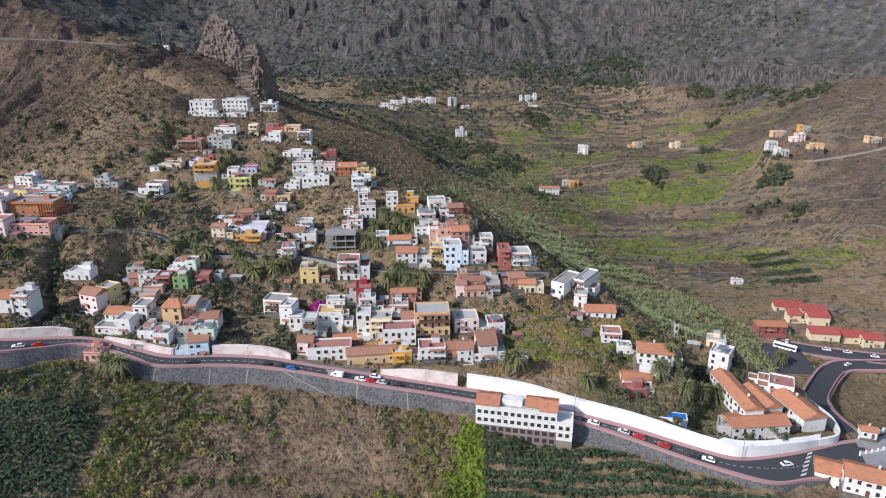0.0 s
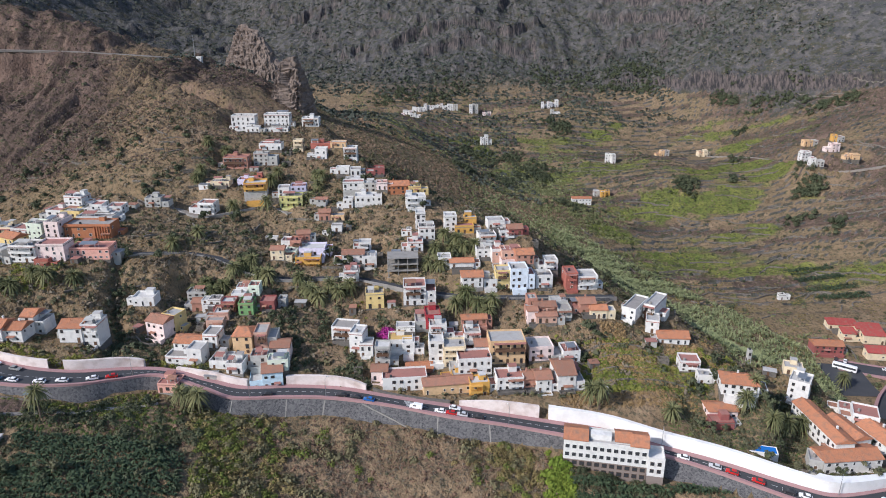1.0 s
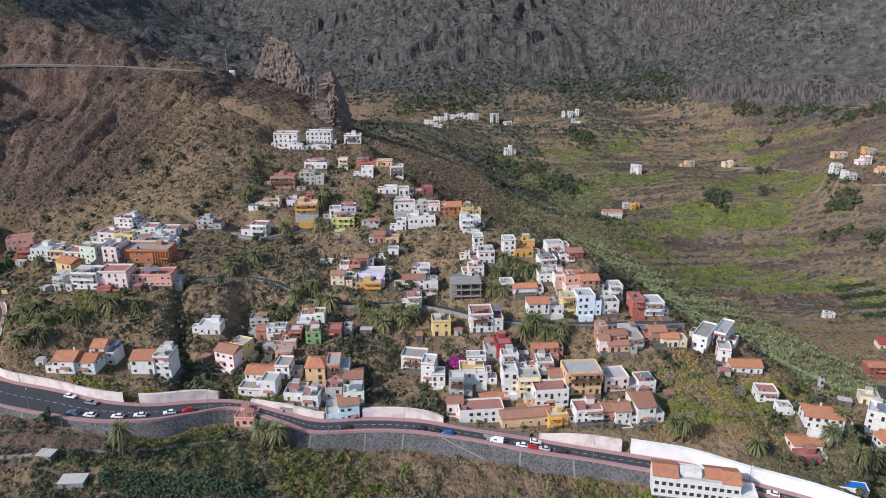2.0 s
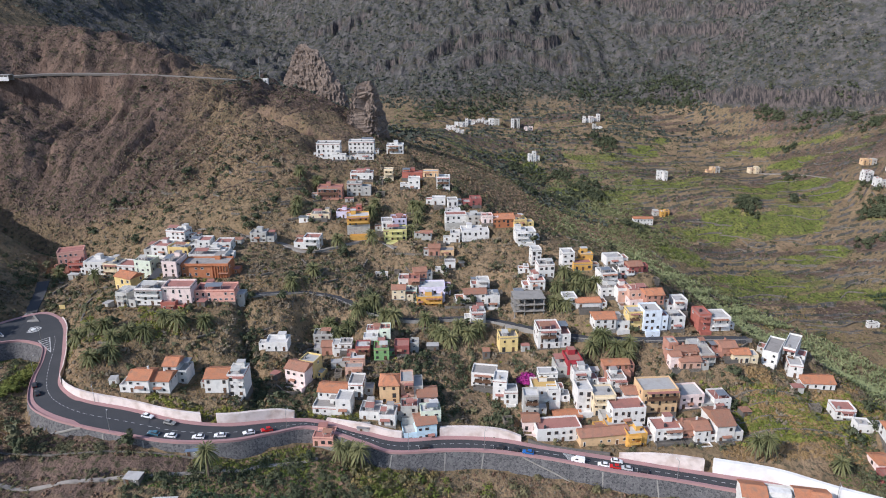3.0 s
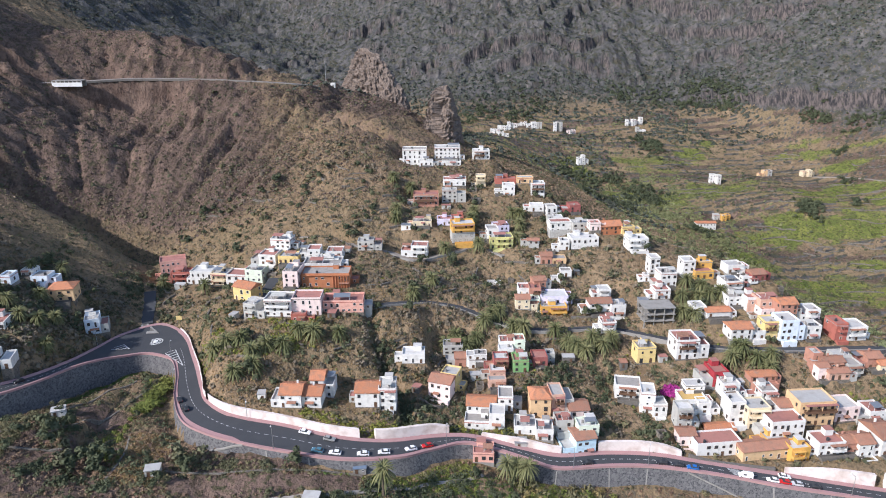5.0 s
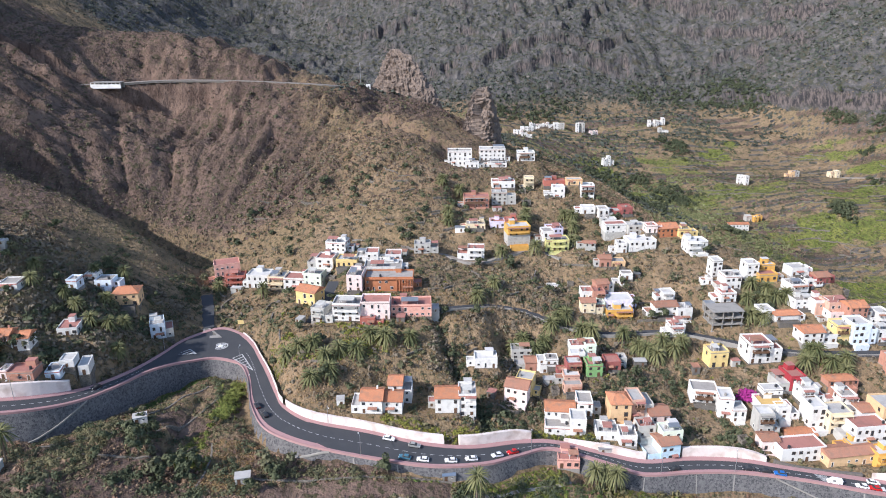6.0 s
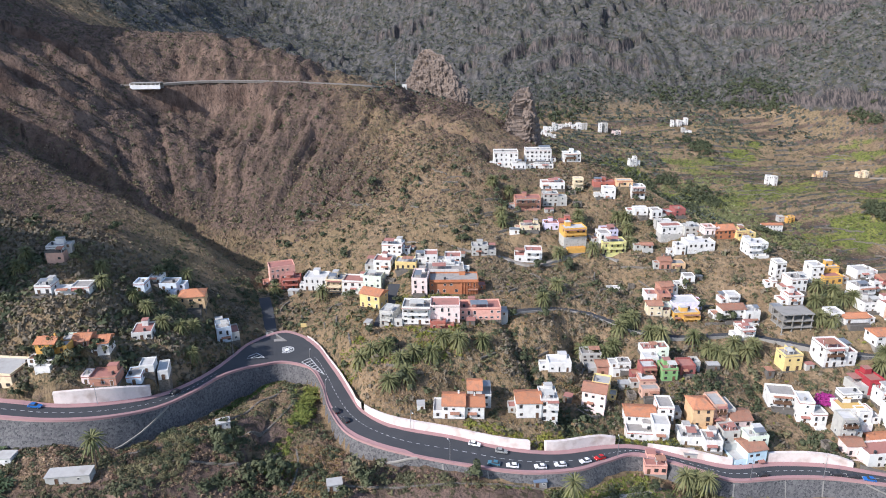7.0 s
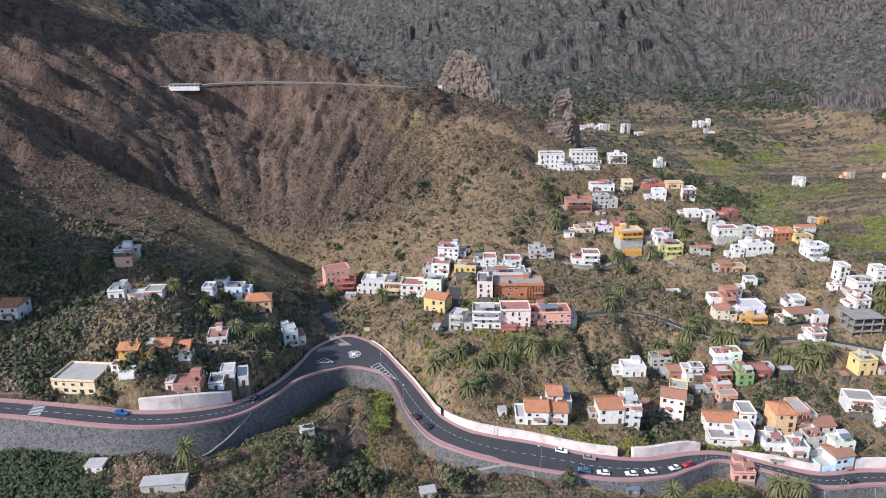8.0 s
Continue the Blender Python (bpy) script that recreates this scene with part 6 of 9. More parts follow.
# ---- larger buildings ----
def hotel():
    """Four-storey hotel on the valley side of the road."""
    top = new("hotel")
    top.matrix_basis = pose(11.5, 205.6, -22.0, 0, 0, -11.5)
    tagged(top, "white four-storey hotel with grey-brown lower floors and clay roofs", "hotel")
    W, D, stone = 27.5, 8.5, material("taupe_render", (0.24, 0.195, 0.17), 0.9, 0.1, 1.5, 0.1, stain=0.5, stain_colour=(0.17, 0.14, 0.12))
    bm = bmesh.new()
    box(bm, 0, W, 0, D, -3, 9.0)
    part("lower_body", bm, stone, top, "grey-brown rendered lower floors")
    bm = bmesh.new()
    rimmed_box(bm, -0.15, W + 0.15, -0.15, D + 0.15, 9.0, 16.6, 0.3, 0.9)
    part("upper_body", bm, WALL["white"], top)
    bm = bmesh.new()
    box(bm, 0.16, W - 0.16, 0.16, D - 0.16, 15.6, 15.78)
    part("roof_deck", bm, DECK, top)
    bm = bmesh.new()
    rimmed_box(bm, W + 0.16, W + 5.6, -0.8, D - 2, 6.4, 13.6, 0.25, 1.0)
    part("wing", bm, WALL["white"], top, "lower white wing with a roof terrace")
    bm = bmesh.new()
    box(bm, W + 0.16, W + 5.6, -0.8, D - 2, -3, 6.4)
    part("wing_base", bm, stone, top)
    for x0, x1, y0 in ((0.0, 7.6, 0.0), (17.0, 22.0, 1.8), (22.01, W, 0.0)):
        bm = bmesh.new()
        o, e, r, mid = 0.45, 16.65, 1.7, y0 + (D - y0) * 0.5
        prof = ((y0 - o, e), (mid, e + r), (D + o, e), (D + o, e + 0.25), (mid, e + r + 0.28), (y0 - o, e + 0.25))
        a = [bm.verts.new((x0 - o, q, z)) for q, z in prof]
        b = [bm.verts.new((x1 + o, q, z)) for q, z in prof]
        bm.faces.new((a[0], a[1], a[4], a[5]))
        bm.faces.new((a[1], a[2], a[3], a[4]))
        bm.faces.new((b[0], b[5], b[4], b[1]))
        bm.faces.new((b[1], b[4], b[3], b[2]))
        for k in range(6):
            n = (k + 1) % 6
            bm.faces.new((a[k], b[k], b[n], a[n]))
        roof = part("roof", bm, ORANGE_TILES, top, "orange clay tile roof")
        bm = bmesh.new()
        pts = [(y0 + 0.1, e - 0.9), (y0 + 0.1, e + 0.02), (mid, e + r - 0.12), (D - 0.1, e + 0.02), (D - 0.1, e - 0.9)]
        c = [bm.verts.new((x0 + 0.15, q, z)) for q, z in pts]
        d = [bm.verts.new((x1 - 0.15, q, z)) for q, z in pts]
        bm.faces.new(c)
        bm.faces.new(d[::-1])
        for k in range(5):
            n = (k + 1) % 5
            bm.faces.new((c[k], d[k], d[n], c[n]))
        part("attic", bm, WALL["white"], roof)
    for x0, x1 in ((8.6, 15.6),):
        bm = bmesh.new()
        box(bm, x0, x1, 2.6, 5.6, 15.78, 17.9)
        part("penthouse", bm, WALL["white"], top)
    for row, (z, n, w, h) in enumerate(((13.3, 12, 1.5, 1.6), (10.2, 12, 1.5, 1.6), (6.9, 11, 1.7, 1.6), (4.1, 11, 1.7, 1.7))):
        for k in range(n):
            opening(top, "window", w, h, (k + 0.5) * W / n, -0.15 if row < 2 else 0, z, 0, 0 if row < 2 else 1)
    for z in (10.6, 7.8):
        for k in range(2):
            opening(top, "window", 1.3, 1.4, W + 1.6 + 2.3 * k, -0.8, z, 0, 1)
    for k in range(3):
        opening(top, "window", 1.2, 1.3, W + 5.6, 0.6 + 2 * k, 9.6, 90, 0)
    return top


hotel()


def unfinished():
    """Bare concrete frame of an unfinished building."""
    top = new("unfinished_building")
    top.matrix_basis = pose(-48, 305, 13.6, 0, 0, 4)
    tagged(top, "unfinished grey concrete building frame with open floors", "building shell")
    for f in range(4):
        bm = bmesh.new()
        box(bm, -7.2, 7.2, -0.6, 9, f * 3.1 - (5 if f == 0 else 0.28), f * 3.1)
        part("floor_slab", bm, CONCRETE, top)
    for f in range(3):
        for x in (-6.6, -2.2, 2.2, 6.6):
            for y in (0.0, 4.2, 8.4):
                bm = bmesh.new()
                box(bm, x - 0.2, x + 0.2, y - 0.2, y + 0.2, f * 3.1, f * 3.1 + 2.82)
                part("column", bm, CONCRETE, top)
        bm = bmesh.new()
        box(bm, -7.0, 7.0, 8.62, 8.85, f * 3.1, f * 3.1 + 2.82)
        part("back_wall", bm, PLINTH, top)


unfinished()


def gallery():
    top = new("road_gallery")
    top.matrix_basis = pose(-423.5, 533.5, 98.4, 0, 0, 3)
    tagged(top, "long white rock-fall gallery over the mountain road", "gallery")
    bm = bmesh.new()
    box(bm, 0, 21, 0, 8, 1.9, 2.3)
    part("roof", bm, CONCRETE, top)
    bm = bmesh.new()
    box(bm, 0, 21, 0.15, 0.6, -2, 0.9)
    part("front_wall", bm, WHITE_RENDER, top)
    bm = bmesh.new()
    box(bm, 0, 21, 7.2, 8, -2, 1.9)
    part("back_wall", bm, CONCRETE, top)
    for k in range(8):
        bm = bmesh.new()
        box(bm, k * 2.93, k * 2.93 + 0.44, 0.12, 0.62, 0.9, 1.9)
        part("pillar", bm, WHITE_RENDER, top)


gallery()


def hut():
    top = new("hut")
    top.matrix_basis = pose(-234, 600, float(ground_at(-234, 602)[0]) - 0.2, 0, 0, 0)
    tagged(top, "small white hut below the rock spire", "hut")
    bm = bmesh.new()
    rimmed_box(bm, -4, 4, 0, 4, -2, 3.6, 0.2, 0.3)
    part("body", bm, WALL["white"], top)
    for k in (-2.4, 0, 2.4):
        opening(top, "window", 1.0, 1.1, k, 0, 1.2)
    mast = new("radio_mast")
    mast.matrix_basis = pose(-239, 612, float(ground_at(-239, 612)[0]) - 0.5)
    tagged(mast, "thin grey steel radio mast on the ridge", "mast")
    bm = bmesh.new()
    bmesh.ops.create_cone(bm, cap_ends=True, segments=6, radius1=0.35, radius2=0.15, depth=20, matrix=Matrix.Translation((0, 0, 10)))
    part("pole", bm, METAL, mast)
    for k, r in ((8, 0.0), (15, 60)):
        bm = bmesh.new()
        bmesh.ops.create_cone(bm, cap_ends=True, segments=4, radius1=0.12, radius2=0.12, depth=2.2, matrix=pose(0, 0, k, 90, 0, r))
        part("crossbar", bm, METAL, mast)


hut()


# ---- rock spires ----
def spire(y, deep, levels, seed, label, swing=0.0, slant=0.0, block=1.0):
    """A weathered volcanic plug: (height, west edge, east edge) levels, broken into columns and ledges; its west end swings back, its ends slant, a low block squares its section."""
    n, m = 150, 76
    zs, ws, es = ([q[k] for q in levels] for k in range(3))
    bm = bmesh.new()
    rings = []
    for j in range(m + 1):
        z = zs[0] + (zs[-1] - zs[0]) * j / m
        w, e = float(np.interp(z, zs, ws)), float(np.interp(z, zs, es))
        half, mid = (e - w) / 2, (e + w) / 2
        t = j / m
        thick = deep * (1 - t ** 1.8) ** 0.8 + 1.2
        row = []
        for i in range(n):
            a = 2 * math.pi * i / n
            c, s = (math.copysign(abs(f) ** block, f) for f in (math.cos(a), math.sin(a)))
            q = Vector((c * half * 0.16, s * thick * 0.16, z * 0.035 + seed))
            column = noise.ridged_multi_fractal(q * 1.6, 0.9, 2.1, 4, 1.0, 2.0) - 1.1
            ledge = noise.fractal(Vector((c * half * 0.1, s * thick * 0.1, z * 0.22 + seed)), 0.6, 2.1, 4)
            fine = noise.fractal(Vector((c * half * 0.5, s * thick * 0.5, z * 0.4 + seed)), 0.8, 2.1, 3)
            out = (1.5 * column + 1.6 * ledge + 0.7 * fine) * min(1.0, 0.35 + half / 14)
            row.append(bm.verts.new((mid + c * (half + out) + slant * s * thick, y + s * (thick + out * 1.3) - swing * c * half, z + 1.2 * ledge + 0.8 * fine)))
        rings.append(row)
    for lo, hi in zip(rings, rings[1:]):
        for i in range(n):
            bm.faces.new((lo[i], lo[(i + 1) % n], hi[(i + 1) % n], hi[i]))
    bm.faces.new(rings[-1])
    tagged(link("rock_spire", bm, CRAG), label, "rock")


spire(676, 20, ((38, -248, -166), (64, -241, -173), (72, -239, -175.5), (79, -237, -178), (84, -233, -183), (91, -230, -187), (98.5, -226, -192.5), (104, -223.5, -196.5), (109, -221, -199.5), (111, -219.5, -207), (114, -217, -211)), 3.1, "tall weathered brown rock spire with a broken crest", 0.5, 0.0, 0.85)
spire(538, 11, ((36, -164, -129), (55, -158, -131), (62, -156, -132), (76, -153, -134.5), (85, -151, -136), (91, -149, -138), (95, -145, -140.5)), 9.4, "smaller jagged rock spire with a sheer dark side", 0.0, 0.42, 0.3)


# ---- road furniture ----
def marking(name, pts, w, label):
    """A painted line along points on the road."""
    bm = bmesh.new()
    for a, b in zip(pts, pts[1:]):
        a, b = Vector(a), Vector(b)
        s = Vector((-(b - a).y, (b - a).x, 0)).normalized() * w / 2
        bm.faces.new([bm.verts.new(q) for q in (a + s, a - s, b - s, b + s)])
    tagged(link(name, bm, ROAD_PAINT), label, "road marking", kind="structure")


def dashes(frac, label):
    bm = bmesh.new()
    for k in range(8, ROWS_N - 1):
        if 27 * S < k < 32 * S:
            continue
        for f0, f1 in ((0.1, 0.62),):
            q = []
            for f in (f0, f1):
                a, b = across(k, width(k) * frac, 0.012), across(k + 1, width(k + 1) * frac, 0.012)
                q.append(a.lerp(b, f))
            s = Vector((-(q[1] - q[0]).y, (q[1] - q[0]).x, 0)).normalized() * 0.09
            bm.faces.new([bm.verts.new(v) for v in (q[0] + s, q[0] - s, q[1] - s, q[1] + s)])
    tagged(link("lane_dashes", bm, ROAD_PAINT), label, "road marking", kind="structure")


dashes(0.5, "broken white centre line")


def crossing(k, n=7):
    a, b = across(k, PAVE_IN[k] + 0.4, 0.014), across(k, width(k) - PAVE_OUT[k] - 0.4, 0.014)
    d = (across(k + 1, 3) - across(k, 3)).normalized() * 2.0
    d.z = (ROAD[k + 1, 4] - ROAD[k, 4]) * 0.5
    bm = bmesh.new()
    for i in range(n):
        p, q = a.lerp(b, i / n), a.lerp(b, (i + 0.55) / n)
        bm.faces.new([bm.verts.new(v) for v in (p - d, q - d, q + d, p + d)])
    tagged(link("pedestrian_crossing", bm, ROAD_PAINT), "white striped pedestrian crossing", "crossing", kind="structure")


crossing(12 * S - 2)
crossing(3 * S - 4, 6)
crossing(38 * S - 1)


def roundabout():
    c = Vector((-271, 298.5, 11.36))
    bm = bmesh.new()
    ring = []
    for i in range(40):
        a = 2 * math.pi * i / 40
        for r in (3.1, 2.6, 2.25, 1.5):
            ring.append(bm.verts.new(c + Vector((r * math.cos(a), r * math.sin(a), 0.03))))
    for i in range(40):
        j = (i + 1) % 40
        bm.faces.new((ring[4 * i], ring[4 * j], ring[4 * j + 1], ring[4 * i + 1]))
        if i % 10 > 1:
            bm.faces.new((ring[4 * i + 2], ring[4 * j + 2], ring[4 * j + 3], ring[4 * i + 3]))
    tagged(link("roundabout_rings", bm, ROAD_PAINT), "white painted mini-roundabout rings", "road marking", kind="structure")
    top = new("roundabout_island")
    top.matrix_basis = pose(c.x, c.y, c.z - 0.02)
    tagged(top, "low round island at the middle of the roundabout", "traffic island")
    bm = bmesh.new()
    bmesh.ops.create_cone(bm, cap_ends=True, segments=28, radius1=1.15, radius2=1.0, depth=0.3, matrix=Matrix.Translation((0, 0, 0.13)))
    part("kerb", bm, FRAME, top)
    for tri, lab, n, shrink in (([(-260.1, 292.3), (-264.0, 288.1), (-250.0, 274.6)], "hatched white splitter marking on the road", 7, 0.8), ([(-286.8, 286.5), (-282.5, 293.7), (-277.8, 288.7)], "hatched white splitter marking before the bend", 3, 0.9)):
        p = [Vector((*q, 0)) for q in tri]
        c = (p[0] + p[1] + p[2]) / 3
        p = [c.lerp(q, shrink) for q in p]
        for q in p:
            k = int(np.argmin(np.hypot(*(0.5 * (INNER + OUTER) - np.array(q.xy)).T)))
            q.z = ROAD[k, 4] + 0.06
        marking("splitter_marking", p + [p[0]], 0.35, lab)
        for f in np.arange(1, n) / n:
            marking("splitter_bar", [p[0].lerp(p[2], f), p[1].lerp(p[2], f)], 0.5, lab)
    tri = [Vector((*q, 11.45)) for q in [(-287.8, 323.5), (-280.1, 305.4), (-272.9, 306.8)]]
    mid = (tri[0] + tri[1] + tri[2]) / 3
    bm = bmesh.new()
    hi = [bm.verts.new(q + Vector((0, 0, 0.2))) for q in tri]
    lo = [bm.verts.new(q - Vector((0, 0, 0.8))) for q in tri]
    inner = [bm.verts.new(mid.lerp(q, 0.62) + Vector((0, 0, 0.2))) for q in tri]
    bed = [bm.verts.new(mid.lerp(q, 0.62) + Vector((0, 0, 0.1))) for q in tri]
    for k in range(3):
        n = (k + 1) % 3
        bm.faces.new((lo[k], lo[n], hi[n], hi[k]))
        bm.faces.new((hi[k], hi[n], inner[n], inner[k]))
        bm.faces.new((inner[k], inner[n], bed[n], bed[k]))
    top = new("planted_island")
    tagged(top, "triangular traffic island with a pale kerb and bare soil", "traffic island")
    part("kerb", bm, CONCRETE, top)
    bm = bmesh.new()
    bm.faces.new([bm.verts.new(mid.lerp(q, 0.62) + Vector((0, 0, 0.12))) for q in tri])
    part("soil", bm, PLINTH, top)


roundabout()


def lamp(k, side, h=8.0):
    """A street lamp with one arm over the road."""
    p = across(k, 0.9 if side < 0 else width(k) - 0.8, KERB)
    q = across(k, width(k) / 2)
    turn = math.degrees(math.atan2((q - p).y, (q - p).x))
    top = new("street_lamp")
    top.matrix_basis = pose(p.x, p.y, p.z - 0.02, 0, 0, turn)
    tagged(top, "dark grey street lamp post on the pink footpath", "street lamp", "street lamps")
    bm = bmesh.new()
    bmesh.ops.create_cone(bm, cap_ends=True, segments=8, radius1=0.12, radius2=0.07, depth=h, matrix=Matrix.Translation((0, 0, h / 2)))
    part("post", bm, METAL, top)
    bm = bmesh.new()
    box(bm, 0, 1.8, -0.04, 0.04, h - 0.12, h - 0.02)
    arm = part("arm", bm, METAL, top)
    bm = bmesh.new()
    box(bm, 1.5, 2.2, -0.16, 0.16, h - 0.28, h - 0.13)
    part("lamp_head", bm, FRAME, arm)


for k, side in ((22 * S - 2, -1), (21 * S + 2, 1), (18 * S - 2, 1), (15 * S - 2, 1), (13 * S + 1, 1), (10 * S, 1), (7 * S, -1), (4 * S, -1), (25 * S + 2, 1), (27 * S + 1, 1), (31 * S, -1), (35 * S + 2, -1), (37 * S + 2, 1)):
    lamp(k, side)


def road_sign():
    top = new("road_sign")
    top.matrix_basis = pose(-267, 316.8, 11.3, 0, 0, 5)
    tagged(top, "yellow direction board on two posts by the roundabout", "road sign")
    bm = bmesh.new()
    box(bm, -1.3, 1.3, -0.06, 0, 1.9, 3.9)
    part("board", bm, WALL["yellow"], top)
    for x in (-0.9, 0.9):
        bm = bmesh.new()
        box(bm, x - 0.05, x + 0.05, 0, 0.1, -0.6, 3.9)
        part("post", bm, METAL, top)


road_sign()

PAINT = {k: material("car_paint_" + k, c, 0.3, 0.03, 1.0, 0.0) for k, c in {"white": (0.8, 0.8, 0.8), "red": (0.5, 0.02, 0.02), "dark": (0.03, 0.032, 0.036), "blue": (0.02, 0.13, 0.4), "grey": (0.28, 0.28, 0.27), "teal": (0.06, 0.16, 0.22), "silver": (0.5, 0.51, 0.52)}.items()}
RUBBER = material("rubber", (0.02, 0.02, 0.02), 0.9, 0.2, 5, 0.0)
CARS = {}


def car(colour, m, van=False):
    """A small car: body, glass band, four wheels, lights."""
    key = (colour, van)
    if key in CARS:
        return copy_thing(CARS[key], m)
    L, Wd, H = (4.7, 1.85, 1.95) if van else (4.1, 1.72, 1.46)
    top = new("van" if van else "car")
    top.matrix_basis = m
    tagged(top, ("%s parked delivery van on the road" if van else "%s parked small car on the road") % {"dark": "black", "teal": "dark teal"}.get(colour, colour), "van" if van else "car", "parked cars")

    def shell(name, prof, w, mat, parent=top, label=""):
        bm = bmesh.new()
        a = [bm.verts.new((x, -w * s, z)) for x, z, s in prof]
        b = [bm.verts.new((x, w * s, z)) for x, z, s in prof]
        bm.faces.new(a)
        bm.faces.new(b[::-1])
        for k in range(len(prof)):
            bm.faces.new((a[k], b[k], b[(k + 1) % len(prof)], a[(k + 1) % len(prof)]))
        bmesh.ops.bevel(bm, geom=list(bm.edges), offset=0.05, segments=1, affect="EDGES")
        return part(name, bm, mat, parent, label)
    if van:
        body = [(-L / 2, 0.3, 1), (L / 2, 0.3, 1), (L / 2, 0.85, 1), (L / 2 - 0.9, 1.1, 1), (L / 2 - 1.5, H, 0.9), (-L / 2, H, 0.92)]
        glass = [(L / 2 - 1.02, 1.14, 0.97), (L / 2 - 1.48, H - 0.22, 0.95), (L / 2 - 2.4, H - 0.22, 0.95), (L / 2 - 2.4, 1.14, 1.02)]
    else:
        body = [(-L / 2, 0.28, 1), (L / 2, 0.28, 1), (L / 2, 0.68, 1), (L / 2 - 1.0, 0.92, 1), (L / 2 - 1.7, 0.95, 1), (-L / 2 + 0.25, 0.95, 1), (-L / 2, 0.85, 1)]
        glass = [(L / 2 - 1.15, 0.9, 0.93), (L / 2 - 1.85, H - 0.08, 0.78), (-L / 2 + 0.8, H - 0.08, 0.78), (-L / 2 + 0.2, 0.9, 0.93)]
    b = shell("body", body, Wd / 2, PAINT[colour])
    shell("glasshouse", glass, Wd / 2, GLASS)
    if not van:
        roof = [(L / 2 - 1.8, H - 0.1, 0.8), (L / 2 - 1.9, H, 0.74), (-L / 2 + 0.9, H, 0.74), (-L / 2 + 0.75, H - 0.1, 0.8)]
        shell("roof", roof, Wd / 2, PAINT[colour])
    for x in (-L / 2 + 0.75, L / 2 - 0.8):
        for y in (-Wd / 2 + 0.08, Wd / 2 - 0.08):
            bm = bmesh.new()
            bmesh.ops.create_cone(bm, cap_ends=True, segments=14, radius1=0.3, radius2=0.3, depth=0.2, matrix=pose(x, y, 0.3, 90, 0, 0))
            wheel = part("wheel", bm, RUBBER, top)
            bm = bmesh.new()
            bmesh.ops.create_cone(bm, cap_ends=True, segments=10, radius1=0.18, radius2=0.18, depth=0.22, matrix=pose(x, y, 0.3, 90, 0, 0))
            part("rim", bm, METAL, wheel)
    for y in (-0.55, 0.55):
        bm = bmesh.new()
        box(bm, L / 2 - 0.1, L / 2 + 0.02, y - 0.18, y + 0.18, 0.55, 0.7)
        part("headlight", bm, FRAME, b)
        bm = bmesh.new()
        box(bm, -L / 2 - 0.02, -L / 2 + 0.1, y - 0.15, y + 0.15, 0.6, 0.78)
        part("tail_light", bm, PAINT["red"], b)
    CARS[key] = top
    return top


def on_road(colour, x, y, van=False, flip=False):
    """A car on the main road, along it."""
    c = 0.5 * (INNER + OUTER)
    k = int(np.argmin(np.hypot(c[:, 0] - x, c[:, 1] - y)))
    k = min(max(k, 1), ROWS_N - 2)
    t = c[k + 1] - c[k - 1]
    turn = math.degrees(math.atan2(t[1], t[0])) + (180 if flip else 0)
    slope = math.degrees(math.atan2(ROAD[k + 1, 4] - ROAD[k - 1, 4], np.hypot(*t))) * (-1 if flip else 1)
    f = ((x - c[k][0]) * t[0] + (y - c[k][1]) * t[1]) / float(t @ t)
    z = ROAD[k, 4] + f * (ROAD[k + 1, 4] - ROAD[k - 1, 4])
    car(colour, pose(x, y, z, 0, -slope, turn), van)


for colour, x, y, flip in (("white", -193.6, 231.6, True), ("grey", -184.7, 228.6, True), ("teal", -187.7, 221.9, False), ("white", -181.7, 221.2, False), ("white", -172.4, 221.6, False), ("white", -165.5, 223.4, False), ("white", -156.5, 226.7, False), ("red", -150.9, 229.6, False), ("dark", -94.5, 228.8, False), ("dark", -67.4, 231.0, False), ("dark", -62.0, 230.0, False), ("blue", -57.0, 228.8, False), ("white", -30.6, 224.0, False), ("red", -26.6, 223.2, False), ("silver", -22.7, 222.6, False), ("dark", -17.0, 221.6, False), ("white", -25.3, 226.4, True)):
    on_road(colour, x, y, False, flip)
on_road("white", -39.5, 225.6, True)
for colour, x, y, flip in (("white", 52.4, 205.4, False), ("silver", 62.0, 201.6, False), ("red", 66.9, 199.4, False), ("red", 74.3, 195.8, False), ("dark", 82.8, 192.0, False), ("white", 87.4, 190.2, False), ("white", 114.4, 191.6, True), ("blue", -336.0, 226.0, True), ("dark", -299.3, 246.5, False), ("dark", -239.0, 243.5, False), ("dark", -243.2, 249.5, False)):
    on_road(colour, x, y, False, flip)



for colour, x, y, z, turn in (("white", 207, 331.6, -51.8, -18), ("white", 217, 329, -52, -15), ("white", 229, 324.5, -52.2, -12), ("white", 209, 314.6, -51.4, 25), ("white", 190, 341, -51.5, 60), ("dark", 186, 343, -51.5, 60)):
    car(colour, pose(x, y, z + 0.03, 0, 0, turn))


